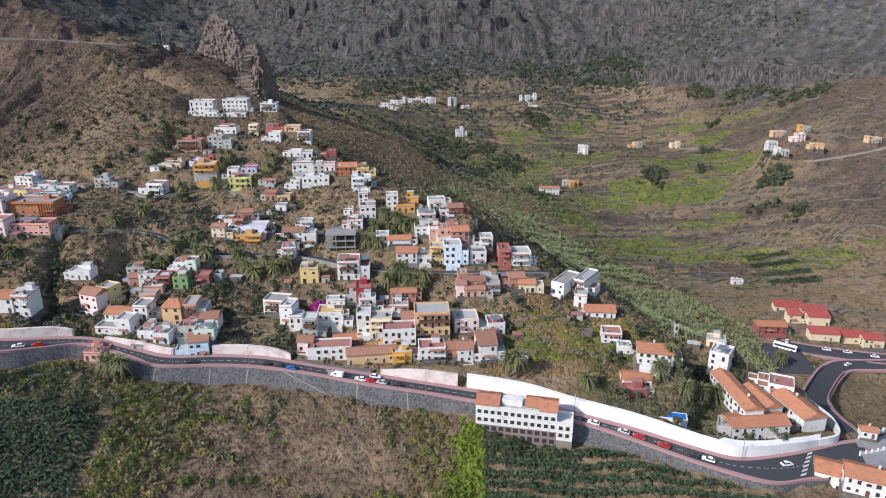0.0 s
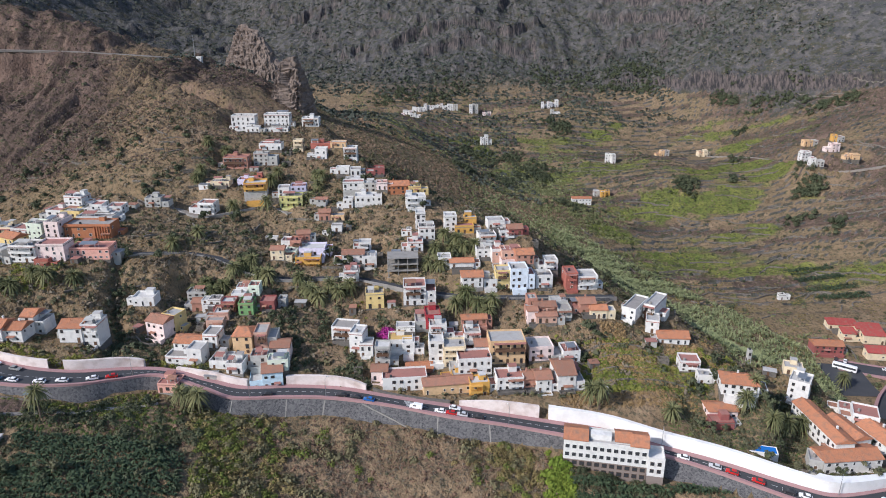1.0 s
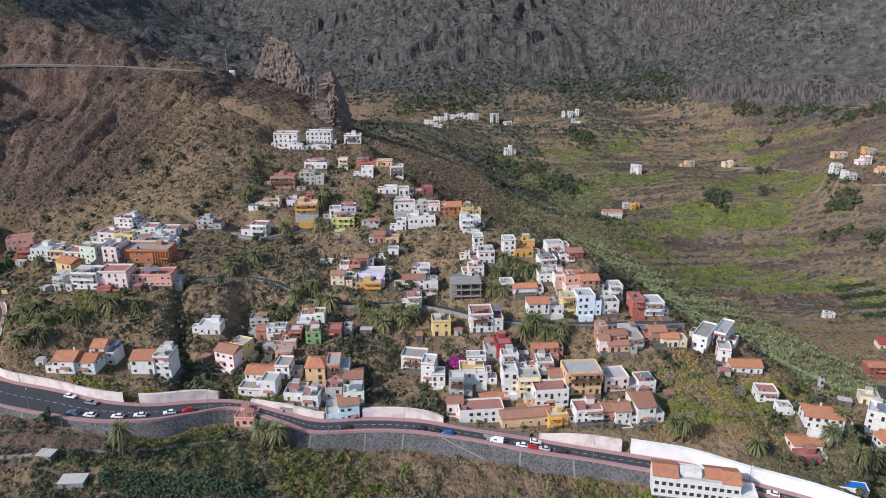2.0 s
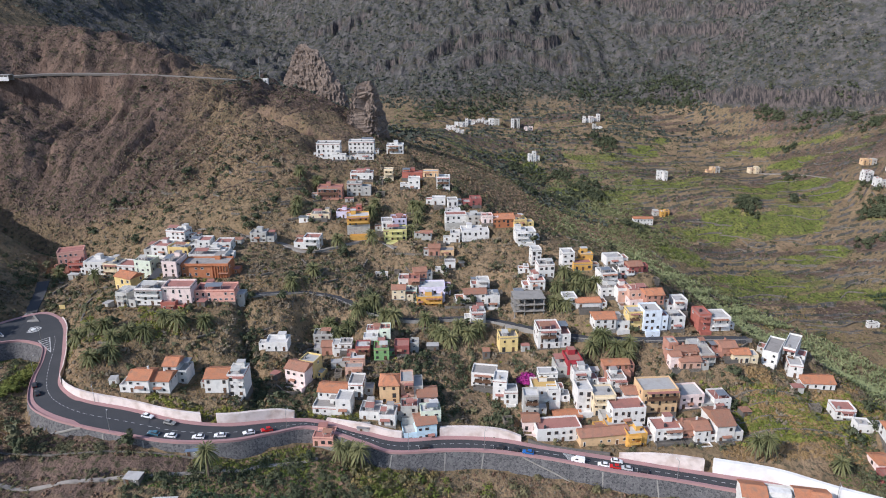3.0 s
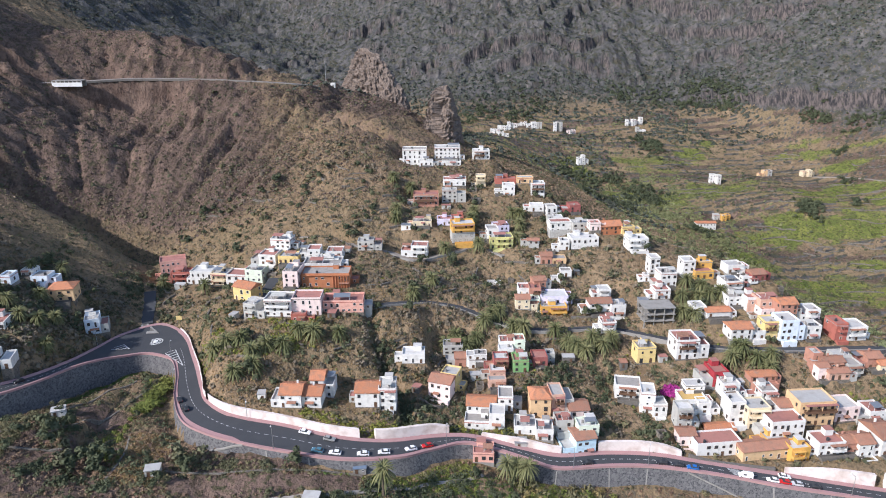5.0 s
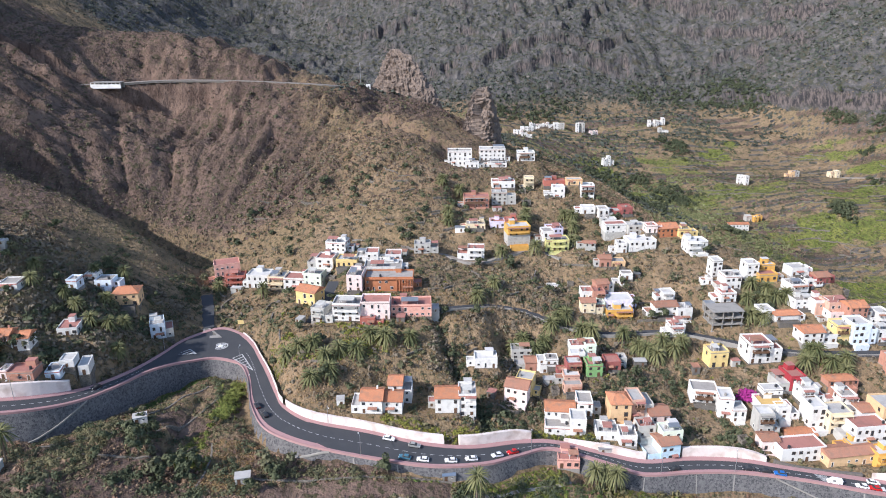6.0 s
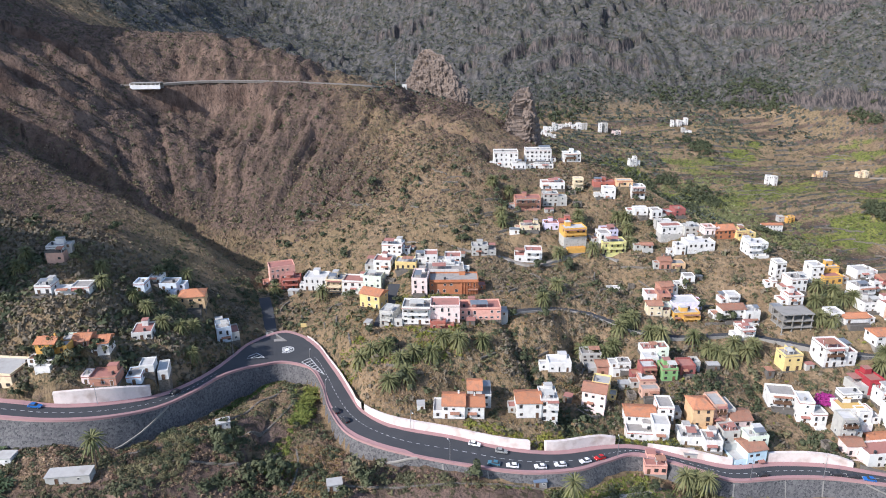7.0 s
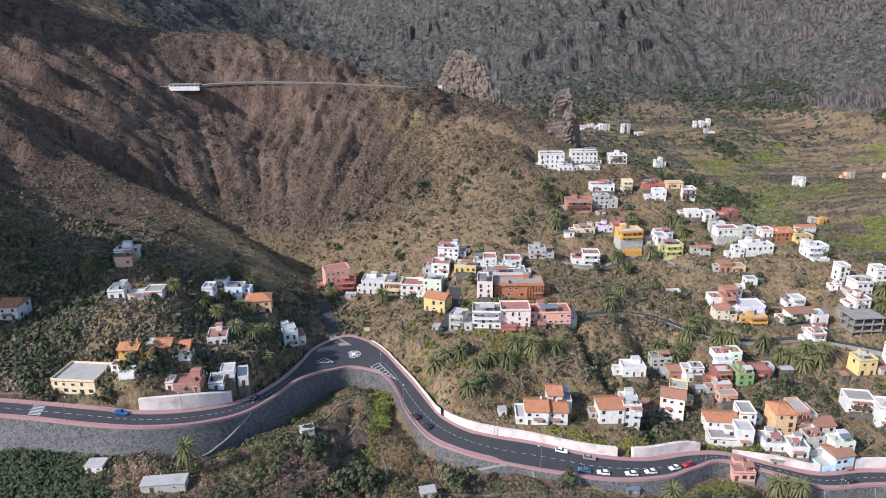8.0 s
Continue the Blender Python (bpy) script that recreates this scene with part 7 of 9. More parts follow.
def bus(x, y, z, turn):
    top = new("bus")
    top.matrix_basis = pose(x, y, z, 0, 0, turn)
    tagged(top, "long white coach parked in the valley car park", "bus")
    bm = bmesh.new()
    box(bm, -5.8, 5.8, -1.25, 1.25, 0.35, 3.3)
    bmesh.ops.bevel(bm, geom=list(bm.edges), offset=0.2, segments=2, affect="EDGES")
    body = part("body", bm, PAINT["white"], top)
    for y0, y1 in ((-1.28, -1.2), (1.2, 1.28)):
        bm = bmesh.new()
        box(bm, -5.3, 5.3, y0, y1, 1.6, 2.7)
        part("window_band", bm, GLASS, body)
    bm = bmesh.new()
    box(bm, 5.74, 5.84, -1.0, 1.0, 1.2, 2.8)
    part("windscreen", bm, GLASS, body)
    for wx in (-3.6, 3.7):
        for wy in (-1.12, 1.12):
            bm = bmesh.new()
            bmesh.ops.create_cone(bm, cap_ends=True, segments=16, radius1=0.5, radius2=0.5, depth=0.3, matrix=pose(wx, wy, 0.5, 90, 0, 0))
            part("wheel", bm, RUBBER, top)


bus(184.5, 332, -51.4, -38)


def overpass():
    """Pink-railed bridge; a dark stone face stands in for the shaded stream culvert."""
    top = new("bridge")
    tagged(top, "low road bridge with pink parapets over the stream", "bridge")
    rows = [r for r in LANES[5][1] if 262 < r[1] < 309]
    for side, nm in ((1, "parapet"), (-1, "parapet"), (-1, "culvert_shade")):
        prof = []
        for k, r in enumerate(rows):
            t = rows[min(k + 1, len(rows) - 1)] - rows[max(k - 1, 0)]
            d = np.array((-t[1], t[0])) / np.hypot(*t[:2])
            hi, lo = (1.3, -1.1) if nm == "parapet" else (-1.12, -7.5)
            i, o = (4.6, 5.1) if nm == "parapet" else (3.0, 4.95)
            prof.append([(*(r[:2] + side * d * i), r[2] + hi), (*(r[:2] + side * d * o), r[2] + hi), (*(r[:2] + side * d * o), r[2] + lo), (*(r[:2] + side * d * i), r[2] + lo)])
        part(nm, sweep(prof), PINK_PAVING if nm == "parapet" else PLINTH, top)


overpass()


def pool():
    top = new("swimming_pool")
    z = rest_on(80, 210) + 0.1
    top.matrix_basis = pose(80, 209.6, z, 0, 0, -14)
    tagged(top, "small bright blue garden pool with a pale rim", "pool")
    bm = bmesh.new()
    rimmed_box(bm, -6.1, 6.1, -2.2, 2.2, -3.5, 0.1, 0.35, 0.12)
    part("rim", bm, WHITE_RENDER, top)
    bm = bmesh.new()
    box(bm, -5.75, 5.75, -1.85, 1.85, -0.3, 0.03)
    part("water", bm, material("pool_water", (0.02, 0.16, 0.5), 0.1, 0.1, 2.0, 0.05), top)


pool()


def wall_stair(k0, k1, label):
    """A narrow pale stair that climbs the face of the retaining wall, from its top at k0 to its foot at k1."""
    rows, way = [], 1 if k1 > k0 else -1
    for n in range(4 * abs(k1 - k0) + 1):
        f = n / (4 * abs(k1 - k0))
        at = k0 + (k1 - k0) * f
        k = min(int(at), ROWS_N - 2)
        pa, pb = rubble_profile(k), rubble_profile(k + 1)
        p, foot = pa[0].lerp(pb[0], at - k), pa[1].lerp(pb[1], at - k)
        c = p.lerp(foot, 0.02 + 0.9 * f)
        out = Vector((*(OUTER[k] - INNER[k]), 0)).normalized()
        rows.append([c + out * 0.55 + Vector((0, 0, 0.3)), c + out * 0.55 - Vector((0, 0, 0.25)), c - out * 0.5 - Vector((0, 0, 0.25)), c - out * 0.5 + Vector((0, 0, 0.3))])
    tagged(link("wall_stair", sweep(rows), CONCRETE), label, "stair", kind="structure")


wall_stair(75, 70, "pale ramped stair down the retaining wall")
wall_stair(132, 138, "pale ramped stair down to the gardens")
wall_stair(202, 209, "pale ramped stair below the bend")


def pilaster(k):
    """A narrow upright drain rib on the retaining wall."""
    pr = rubble_profile(k)
    d = Vector((*(OUTER[k + 1] - OUTER[k]), 0)).normalized() * 0.22
    out = Vector((*(OUTER[k] - INNER[k]), 0)).normalized() * 0.22
    rows = [[q + d + out, q - d + out, q - d - out, q + d - out] for q in (pr[0] - Vector((0, 0, 0.4)), pr[1])]
    tagged(link("wall_rib", sweep(rows), CONCRETE), "narrow upright drain rib on the retaining wall", "wall rib", kind="structure")


for k in (62, 67, 79, 84, 90, 124, 129):
    pilaster(k)


def garden_path():
    """Pale footpath that winds below the road wall."""
    rows = smooth_rows([(-240, 198), (-215, 199), (-198.9, 201.3), (-185.4, 203.5), (-171.9, 207.4), (-157.9, 212.3), (-147, 215.9), (-137.6, 219.1), (-131.8, 222)], 6)
    prof = []
    for k in range(len(rows)):
        t = rows[min(k + 1, len(rows) - 1)] - rows[max(k - 1, 0)]
        s = np.array((-t[1], t[0])) / np.hypot(*t) * 0.8
        p = rows[k]
        z = float(ground_at(*p)[0]) + 0.25
        prof.append([(*(p + s), z), (*(p - s), z), (*(p - s), z - 1.5), (*(p + s), z - 1.5)])
    tagged(link("garden_path", sweep(prof), material("pale_path", (0.30, 0.27, 0.24), 0.95, 0.15, 2.0, 0.1, stain=0.5)), "pale footpath winding below the road wall", "path", kind="structure")


garden_path()


def plaza():
    """Pale paved square beyond the road's corner, with a white wall on posts."""
    pts = [Vector(q) for q in ((141.5, 188, -22.45), (147, 207.6, -22.2), (158, 211.5, -23.0), (176, 221, -23.4), (186, 214, -23.7), (172, 188, -23.7))]
    bm = bmesh.new()
    hi, lo = [bm.verts.new(q + Vector((0, 0, 0.12))) for q in pts], [bm.verts.new(q - Vector((0, 0, 5))) for q in pts]
    bm.faces.new(hi[::-1])
    for k in range(6):
        bm.faces.new((lo[k], hi[k], hi[(k + 1) % 6], lo[(k + 1) % 6]))
    tagged(link("plaza", bm, material("grey_paving", (0.27, 0.265, 0.26), 0.9, 0.12, 2.0, 0.1, stain=0.4)), "pale grey paved square at the road's corner", "pavement", kind="structure")
    for a, b in (((144, 200, -22.2), (172, 209, -23.2)), ((149, 209.5, -22.3), (176, 222, -23.4))):
        a, b = Vector(a), Vector(b)
        top = new("fence")
        tagged(top, "low white wall with square posts round the paved square", "fence", "white fences")
        n = int((b - a).length / 2.6)
        s = Vector((-(b - a).y, (b - a).x, 0)).normalized()
        bm = bmesh.new()
        ring = [[bm.verts.new(p + v) for v in (s * 0.1 + Vector((0, 0, -0.8)), s * 0.1 + Vector((0, 0, 0.55)), s * -0.1 + Vector((0, 0, 0.55)), s * -0.1 + Vector((0, 0, -0.8)))] for p in (a, b)]
        for k in range(4):
            bm.faces.new((ring[0][k], ring[0][(k + 1) % 4], ring[1][(k + 1) % 4], ring[1][k]))
        part("wall", bm, WHITE_RENDER, top)
        for k in range(n + 1):
            p = a.lerp(b, k / n)
            bm = bmesh.new()
            box(bm, p.x - 0.25, p.x + 0.25, p.y - 0.25, p.y + 0.25, p.z - 0.8, p.z + 1.3)
            part("post", bm, WHITE_RENDER, top)


plaza()


# ---- outbuildings ----
def clear_of_things(x, y, margin=0.8):
    """Where no house, road or lane stands."""
    ok = ~inside(DECK_POLY, x, y)
    d, _ = nearest(INNER, x, y)
    ok &= d > 1.2
    d, _ = nearest(OUTER, x, y)
    ok &= d > 3.0
    for w, rows in LANES:
        d, _ = nearest(rows[:, :2], x, y)
        ok &= d > w / 2 + 0.4
    for p in PLOTS + [(25, 205, 0, 34, 0, 10, -11, "", ""), (-48, 304, 0, 15, 0, 10, 4, "", "")]:
        a = radians(p[6])
        cx, cy = footing(p)
        lx, ly = (x - cx) * math.cos(a) + (y - cy) * math.sin(a), -(x - cx) * math.sin(a) + (y - cy) * math.cos(a)
        ok &= (np.abs(lx) > p[3] / 2 + margin) | (np.abs(ly) > p[5] / 2 + margin)
    return ok


def outbuilding(x, y, turn, rnd):
    """A small shed or a roofless stone ruin beside the houses."""
    w, d, h = rnd.uniform(2.5, 5.5), rnd.uniform(2.4, 4.0), rnd.uniform(1.9, 2.7)
    z = rest_on(x, y)
    ruin = rnd.random() < 0.4
    top = new("shed" if not ruin else "stone_ruin")
    top.matrix_basis = pose(x, y, z, 0, 0, turn)
    tagged(top, "roofless ruin of grey dry stone" if ruin else "small block-built shed with a flat sheet roof", "shed" if not ruin else "ruin", "outbuildings")
    bm = bmesh.new()
    rimmed_box(bm, -w / 2, w / 2, -d / 2, d / 2, -2.5, h, 0.3, 1.6 if ruin else 0.2)
    part("wall", bm, DRY_STONE if ruin else rnd.choice((CONCRETE, WALL["greywhite"], WALL["white"], PLINTH)), top)
    if not ruin:
        bm = bmesh.new()
        box(bm, -w / 2 - 0.15, w / 2 + 0.15, -d / 2 - 0.25, d / 2 + 0.15, h + 0.01, h + 0.09)
        part("roof", bm, rnd.choice((DECK, RED_DECK, METAL, TILES)), top)
        opening(top, "door", 0.9, 1.7, rnd.uniform(-w / 4, w / 4), -d / 2, 0.1, 0, 1)


_rnd2 = random.Random(23)
_spots = [(p[0] + _rnd2.choice((-1, 1)) * (p[3] / 2 + _rnd2.uniform(3, 6)), p[1] + _rnd2.uniform(-3, p[5]), p[6]) for p in PLOTS if p[1] < 440 and p[0] > -300 and p[0] < 120]
_ok = clear_of_things(np.array([q[0] for q in _spots]), np.array([q[1] for q in _spots]), 3.0) & ~inside(LOW_POLY, np.array([q[0] for q in _spots]), np.array([q[1] for q in _spots]))
for q, good in zip(_spots, _ok):
    if good and _rnd2.random() < 0.6:
        outbuilding(q[0], q[1], q[2] + _rnd2.uniform(-8, 8), _rnd2)


def white_terrace():
    """Whitewashed paving between the white wall and the convent."""
    rows = []
    for k in range(2 * S, 5 * S):
        i, o = Vector((*INNER[k], 0)), Vector((*OUTER[k], 0))
        back = (i - o).normalized()
        p, q = i + back * 1.7, i + back * 5.2
        z = max(rest_on(p.x, p.y), rest_on(q.x, q.y), ROAD[k, 4] + ROAD[k, 5]) + 0.15
        rows.append([(p.x, p.y, z), (q.x, q.y, z), (q.x, q.y, z - 1.5), (p.x, p.y, z - 1.5)])
    tagged(link("terrace_paving", sweep(rows), WHITE_RENDER), "whitewashed terrace paving behind the white wall", "terrace", kind="structure")


white_terrace()


def farm_shed(x, y, w, d, h, turn, mat, label, cover=None):
    """A single-room farm shed below the road with a flat slab roof, door and window."""
    top = new("farm_shed")
    top.matrix_basis = pose(x, y, rest_on(x, y), 0, 0, turn)
    tagged(top, label, "shed", "farm sheds")
    bm = bmesh.new()
    box(bm, -w / 2, w / 2, 0, d, -2.5, h)
    part("wall", bm, mat, top)
    bm = bmesh.new()
    box(bm, -w / 2 - 0.2, w / 2 + 0.2, -0.25, d + 0.2, h + 0.005, h + 0.16)
    part("roof", bm, cover or DECK, top)
    opening(top, "door", 1.0, 1.9, -w / 4, 0, 0.05, 0, 1)
    opening(top, "window", 0.8, 0.7, w / 4, 0, 1.2, 0, 0)


farm_shed(-174.5, 191.4, 7.6, 4.5, 2.5, 3, CONCRETE, "low grey block-built farm shed among the banana plants")
farm_shed(-186.5, 199.5, 5.0, 3.6, 2.2, -6, PLINTH, "small dark stone farm shed beside the footpath")
farm_shed(-238.0, 209.0, 4.6, 3.4, 2.4, 12, WALL["greywhite"], "weathered farm shed below the bend")
farm_shed(-278.5, 232.5, 4.4, 3.2, 2.5, 22, WALL["white"], "small whitewashed shed beside the grass terrace")
farm_shed(-315.0, 201.5, 12.5, 4.4, 2.6, 6, WALL["greywhite"], "long low whitewashed farm shed below the road wall")
farm_shed(-338.0, 208.5, 5.2, 4.0, 2.5, 0, WALL["white"], "white farm shed at the foot of the road wall")
farm_shed(-173.0, 216.0, 4.2, 3.0, 2.3, 4, CONCRETE, "small blue-roofed farm shed at the foot of the wall", BLUE_DECK)

# ---- plants ----
PRNG = np.random.default_rng(5)


def leaves_mesh(name, centres, radii, n, size, mat, squash=0.8, upright=0.0):
    """Clumps of loose leaf triangles round the given centres, as one mesh."""
    c = np.repeat(np.asarray(centres, float), n, 0)
    r = np.repeat(np.asarray(radii, float), n)
    m = len(c)
    d = PRNG.normal(size=(m, 3))
    d[:, 2] = np.abs(d[:, 2]) * (1 + upright)
    d /= np.linalg.norm(d, axis=1)[:, None]
    p = c + d * (r * PRNG.uniform(0.45, 1.0, m))[:, None] * (1, 1, squash)
    u = PRNG.normal(size=(m, 3))
    u -= 0.7 * (u * d).sum(1)[:, None] * d
    u /= np.linalg.norm(u, axis=1)[:, None]
    v = np.cross(u, d + 0.3 * PRNG.normal(size=(m, 3)))
    v /= np.linalg.norm(v, axis=1)[:, None] + 1e-9
    s = (r * size * PRNG.uniform(0.6, 1.4, m))[:, None]
    tri = np.stack((p - u * s, p + u * s * 0.6 + v * s * 0.8, p + u * s * 0.5 - v * s * 0.8 + (0, 0, 0.0)), 1)
    me = bpy.data.meshes.new(name)
    me.vertices.add(m * 3)
    me.vertices.foreach_set("co", tri.ravel().astype(np.float32))
    me.loops.add(m * 3)
    me.loops.foreach_set("vertex_index", np.arange(m * 3, dtype=np.int32))
    me.polygons.add(m)
    me.polygons.foreach_set("loop_start", np.arange(0, m * 3, 3, dtype=np.int32))
    me.polygons.foreach_set("loop_total", np.full(m, 3, dtype=np.int32))
    me.update(calc_edges=True)
    me.materials.append(mat)
    return me


def blades_mesh(name, centres, lengths, n, wide, mat, rise=(35, 80), droop=0.9):
    """Plants of long arching leaves, as one mesh: each leaf a folded strip."""
    c = np.repeat(np.asarray(centres, float), n, 0)
    L = np.repeat(np.asarray(lengths, float), n) * PRNG.uniform(0.7, 1.1, len(c))
    m = len(c)
    a, e = PRNG.uniform(0, 2 * np.pi, m), np.radians(PRNG.uniform(*rise, m))
    out = np.stack((np.cos(a), np.sin(a), np.zeros(m)), -1)
    side = np.stack((-np.sin(a), np.cos(a), np.zeros(m)), -1)
    up = np.array((0, 0, 1.0))
    W = (L * wide)[:, None]
    p0 = c
    p1 = c + out * (L * 0.5 * np.cos(e))[:, None] + up * (L * 0.55 * np.sin(e))[:, None]
    p2 = c + out * (L * np.cos(e * 0.75))[:, None] + up * (L * (np.sin(e) - droop * np.cos(e)) * 0.7)[:, None]
    v = np.stack((p0 - side * W * 0.2, p0 + side * W * 0.2, p1 + side * W, p1 - side * W, p2 + side * W * 0.25, p2 - side * W * 0.25), 1)
    k = np.arange(m)[:, None] * 6
    f = np.stack((k + (0, 1, 2, 3), k + (3, 2, 4, 5)), 1).reshape(-1, 4)
    me = bpy.data.meshes.new(name)
    me.vertices.add(m * 6)
    me.vertices.foreach_set("co", v.ravel().astype(np.float32))
    me.loops.add(f.size)
    me.loops.foreach_set("vertex_index", f.ravel().astype(np.int32))
    me.polygons.add(len(f))
    me.polygons.foreach_set("loop_start", np.arange(0, f.size, 4, dtype=np.int32))
    me.polygons.foreach_set("loop_total", np.full(len(f), 4, dtype=np.int32))
    me.update(calc_edges=True)
    me.materials.append(mat)
    return me


def scatter(x0, x1, y0, y1, n, keep=None, margin=0.8):
    x, y = PRNG.uniform(x0, x1, n), PRNG.uniform(y0, y1, n)
    ok = clear_of_things(x, y, margin)
    if keep is not None:
        ok &= keep(x, y)
    return x[ok], y[ok]


def bushes(name, area, n, size, mat, label, keep=None, leaves=18, leaf=0.42, squash=0.75, margin=1.2, category="scrub", upright=0.0):
    x, y = scatter(*area, n, keep, margin)
    leaves, leaf = max(5, int(leaves * 0.6)), leaf * 1.22
    r = PRNG.uniform(size[0], size[1], len(x)) * PRNG.uniform(0.6, 1.0, len(x))
    c = np.stack((x, y, ground_at(x, y) - 0.1 * r), -1)
    tagged(new(name, leaves_mesh(name, c, r, leaves, leaf, mat, squash, upright)), label, category, kind="stuff")


def lawn(x, y):
    """The mown strip under the bend."""
    return (np.abs(x - np.interp(y, [248, 268, 286], [-287.5, -281, -272])) < 2.8) & (y > 249) & (y < 285)


def low_side(x, y):
    return inside(LOW_POLY, x, y) & (tilled(x, y) < 0.5) & ~lawn(x, y)


def hill_side(x, y):
    return ~inside(LOW_POLY, x, y)


def patch(scale, lo, seed, also=None):
    def f(x, y):
        k = fbm(x / scale, y / scale, 3, seed) > lo
        return k & also(x, y) if also else k
    return f


# village slopes
bushes("village_scrub", (-300, 100, 238, 480), 9000, (0.35, 1.3), SCRUB, "dry grey-brown scrub between the houses", hill_side, 12)
bushes("olive_shrubs", (-300, 110, 232, 480), 7000, (0.4, 1.5), OLIVE_SCRUB, "olive green shrubs between the houses", patch(17, -0.2, 13, hill_side), 13)
bushes("village_greenery", (-300, 110, 232, 470), 2600, (0.8, 2.6), GREEN_SCRUB, "green shrubs and prickly pears between the houses", patch(22, -0.12, 12, hill_side))
bushes("garden_weeds", (-220, 110, 235, 330), 1500, (0.6, 1.4), LIME_SCRUB, "bright yellow-green garden weeds", patch(16, 0.22, 22, hill_side))
bushes("village_dry_grass", (-300, 110, 232, 480), 9000, (0.3, 1.0), GOLD_SCRUB, "dry golden grass on the slopes between the houses", patch(28, -0.1, 18, hill_side), 10)
bushes("village_hay", (-300, 110, 236, 480), 12000, (0.25, 0.8), HAY, "short dry brown grass on the slopes between the houses", patch(18, -0.25, 161, hill_side), 10, 0.45, 0.6)
bushes("slope_reeds", (-246, -196, 268, 322), 1600, (0.6, 1.6), LIME_SCRUB, "pale yellow-green reeds on the slope above the roundabout", lambda x, y: hill_side(x, y) & (fbm(x / 14, y / 14, 3, 20) > -0.05), 30, 0.28, 1.2)
bushes("slope_dry_grass", (-246, -150, 240, 322), 4000, (0.3, 0.9), GOLD_SCRUB, "golden dry grass above the bend", hill_side, 14, 0.4)
bushes("grey_shrubs", (-300, 110, 232, 480), 3800, (0.8, 2.4), TWIGS, "grey leafless shrubs between the houses", patch(20, -0.2, 131, hill_side), 30, 0.3, 1.0)
bushes("dusty_shrubs", (-300, 110, 232, 480), 3200, (0.8, 2.6), OLIVE_SCRUB, "dusty olive shrubs between the houses", patch(24, -0.1, 132, hill_side), 40, 0.27, 0.9)
# brown mountainside and its ravine
bushes("mountain_scrub", (-560, -185, 400, 680), 16000, (0.4, 1.5), RUST_SCRUB, "dry scrub dotted over the brown mountainside", None, 11)
bushes("slope_shrubs", (-560, -240, 380, 680), 7000, (0.4, 1.5), DARK_SCRUB, "dull dark shrubs over the mountainside", patch(40, -0.05, 36), 10)
bushes("mountain_shrubs", (-560, -130, 400, 680), 1500, (0.8, 2.4), GREEN_SCRUB, "dark green shrubs on the brown mountainside", patch(30, 0.05, 32))
bushes("shady_scrub", (-430, -292, 236, 320), 3000, (0.7, 2.0), OLIVE_SCRUB, "dense dull olive shrubs on the shaded slope", hill_side)
bushes("shady_twigs", (-430, -292, 236, 330), 4200, (0.8, 2.2), TWIGS, "grey leafless shrubs on the shaded slope", hill_side, 20, 0.4, 0.9)
bushes("shady_trees", (-440, -295, 238, 304), 2600, (1.2, 2.8), TREE_LEAF, "dark green trees in the shaded ravine", lambda x, y: hill_side(x, y) & ((x < -362) & (y < 330) | (fbm(x / 25, y / 25, 3, 19) > 0.24)), 26, 0.36, 0.95)
bushes("shaded_undergrowth", (-430, -292, 234, 318), 3200, (0.7, 2.0), TWIGS, "dense grey-brown undergrowth round the shaded houses", patch(16, -0.2, 182, hill_side), 30, 0.3, 1.0)
bushes("left_hill_scrub", (-540, -300, 288, 440), 7000, (0.4, 1.3), OLIVE_SCRUB, "fine olive scrub on the far hill", None, 11)
bushes("left_hill_dry_scrub", (-540, -300, 300, 440), 7000, (0.4, 1.2), SCRUB, "fine dry brown scrub on the far hill", None, 10)
# foreground
bushes("brown_weeds", (-330, 14, 150, 240), 3600, (0.5, 1.5), RUST_GRASS, "dry brown weeds below the road wall", low_side, 20, 0.36)
bushes("olive_weeds", (-330, -128, 150, 240), 2200, (0.5, 1.4), OLIVE_SCRUB, "olive weeds below the road wall", patch(15, -0.1, 43, low_side), 26, 0.3)
def edge_strip(x, y):
    return low_side(x, y) & (np.abs(x - np.interp(y, [150, 164, 196, 222], [-98, -99, -103, -112]) + 5 * fbm(x / 9, y / 9, 2, 58)) < 7)


def bank(lo, seed, scale=11):
    return lambda x, y: low_side(x, y) & (fbm(x / scale, y / scale, 3, seed) > lo) & (x > np.interp(y, [150, 164, 196, 222], [-106, -106, -110, -122]))


def thick(seed, scale=13, low=0.2):
    """Where the bank's bushes close up: towards the plantation and beside the hotel."""
    def f(x, y):
        want = np.interp(x + 0.35 * (y - 190), [-104, -84, -66, -18, -9, 8], [0.8, 0.62, low, low, 0.6, 0.8])
        return bank(-9, 0)(x, y) & (x < 1) & (fbm(x / scale, y / scale, 3, seed) + 0.5 < want * 1.15)
    return f


bushes("grey_weeds", (-125, 14, 150, 226), 5200, (0.3, 0.9), TWIGS, "grey-brown dead weeds on the bank below the wall", bank(-0.3, 141, 20), 26, 0.3)
bushes("rust_weeds", (-125, 14, 150, 226), 6500, (0.3, 0.8), RUST_GRASS, "rusty brown dry grass on the bank below the wall", bank(-0.2, 142, 24), 22, 0.34, 0.6)
bushes("straw_mounds", (-125, 14, 150, 226), 1000, (1.2, 3.4), STRAW, "rounded straw-yellow bushes on the bank below the wall", thick(143), 130, 0.15, 0.85)
bushes("olive_mounds", (-125, 14, 150, 226), 620, (1.4, 4.0), OLIVE_SCRUB, "rounded olive bushes on the bank below the wall", thick(144, 10, 0.3), 170, 0.13, 0.85)
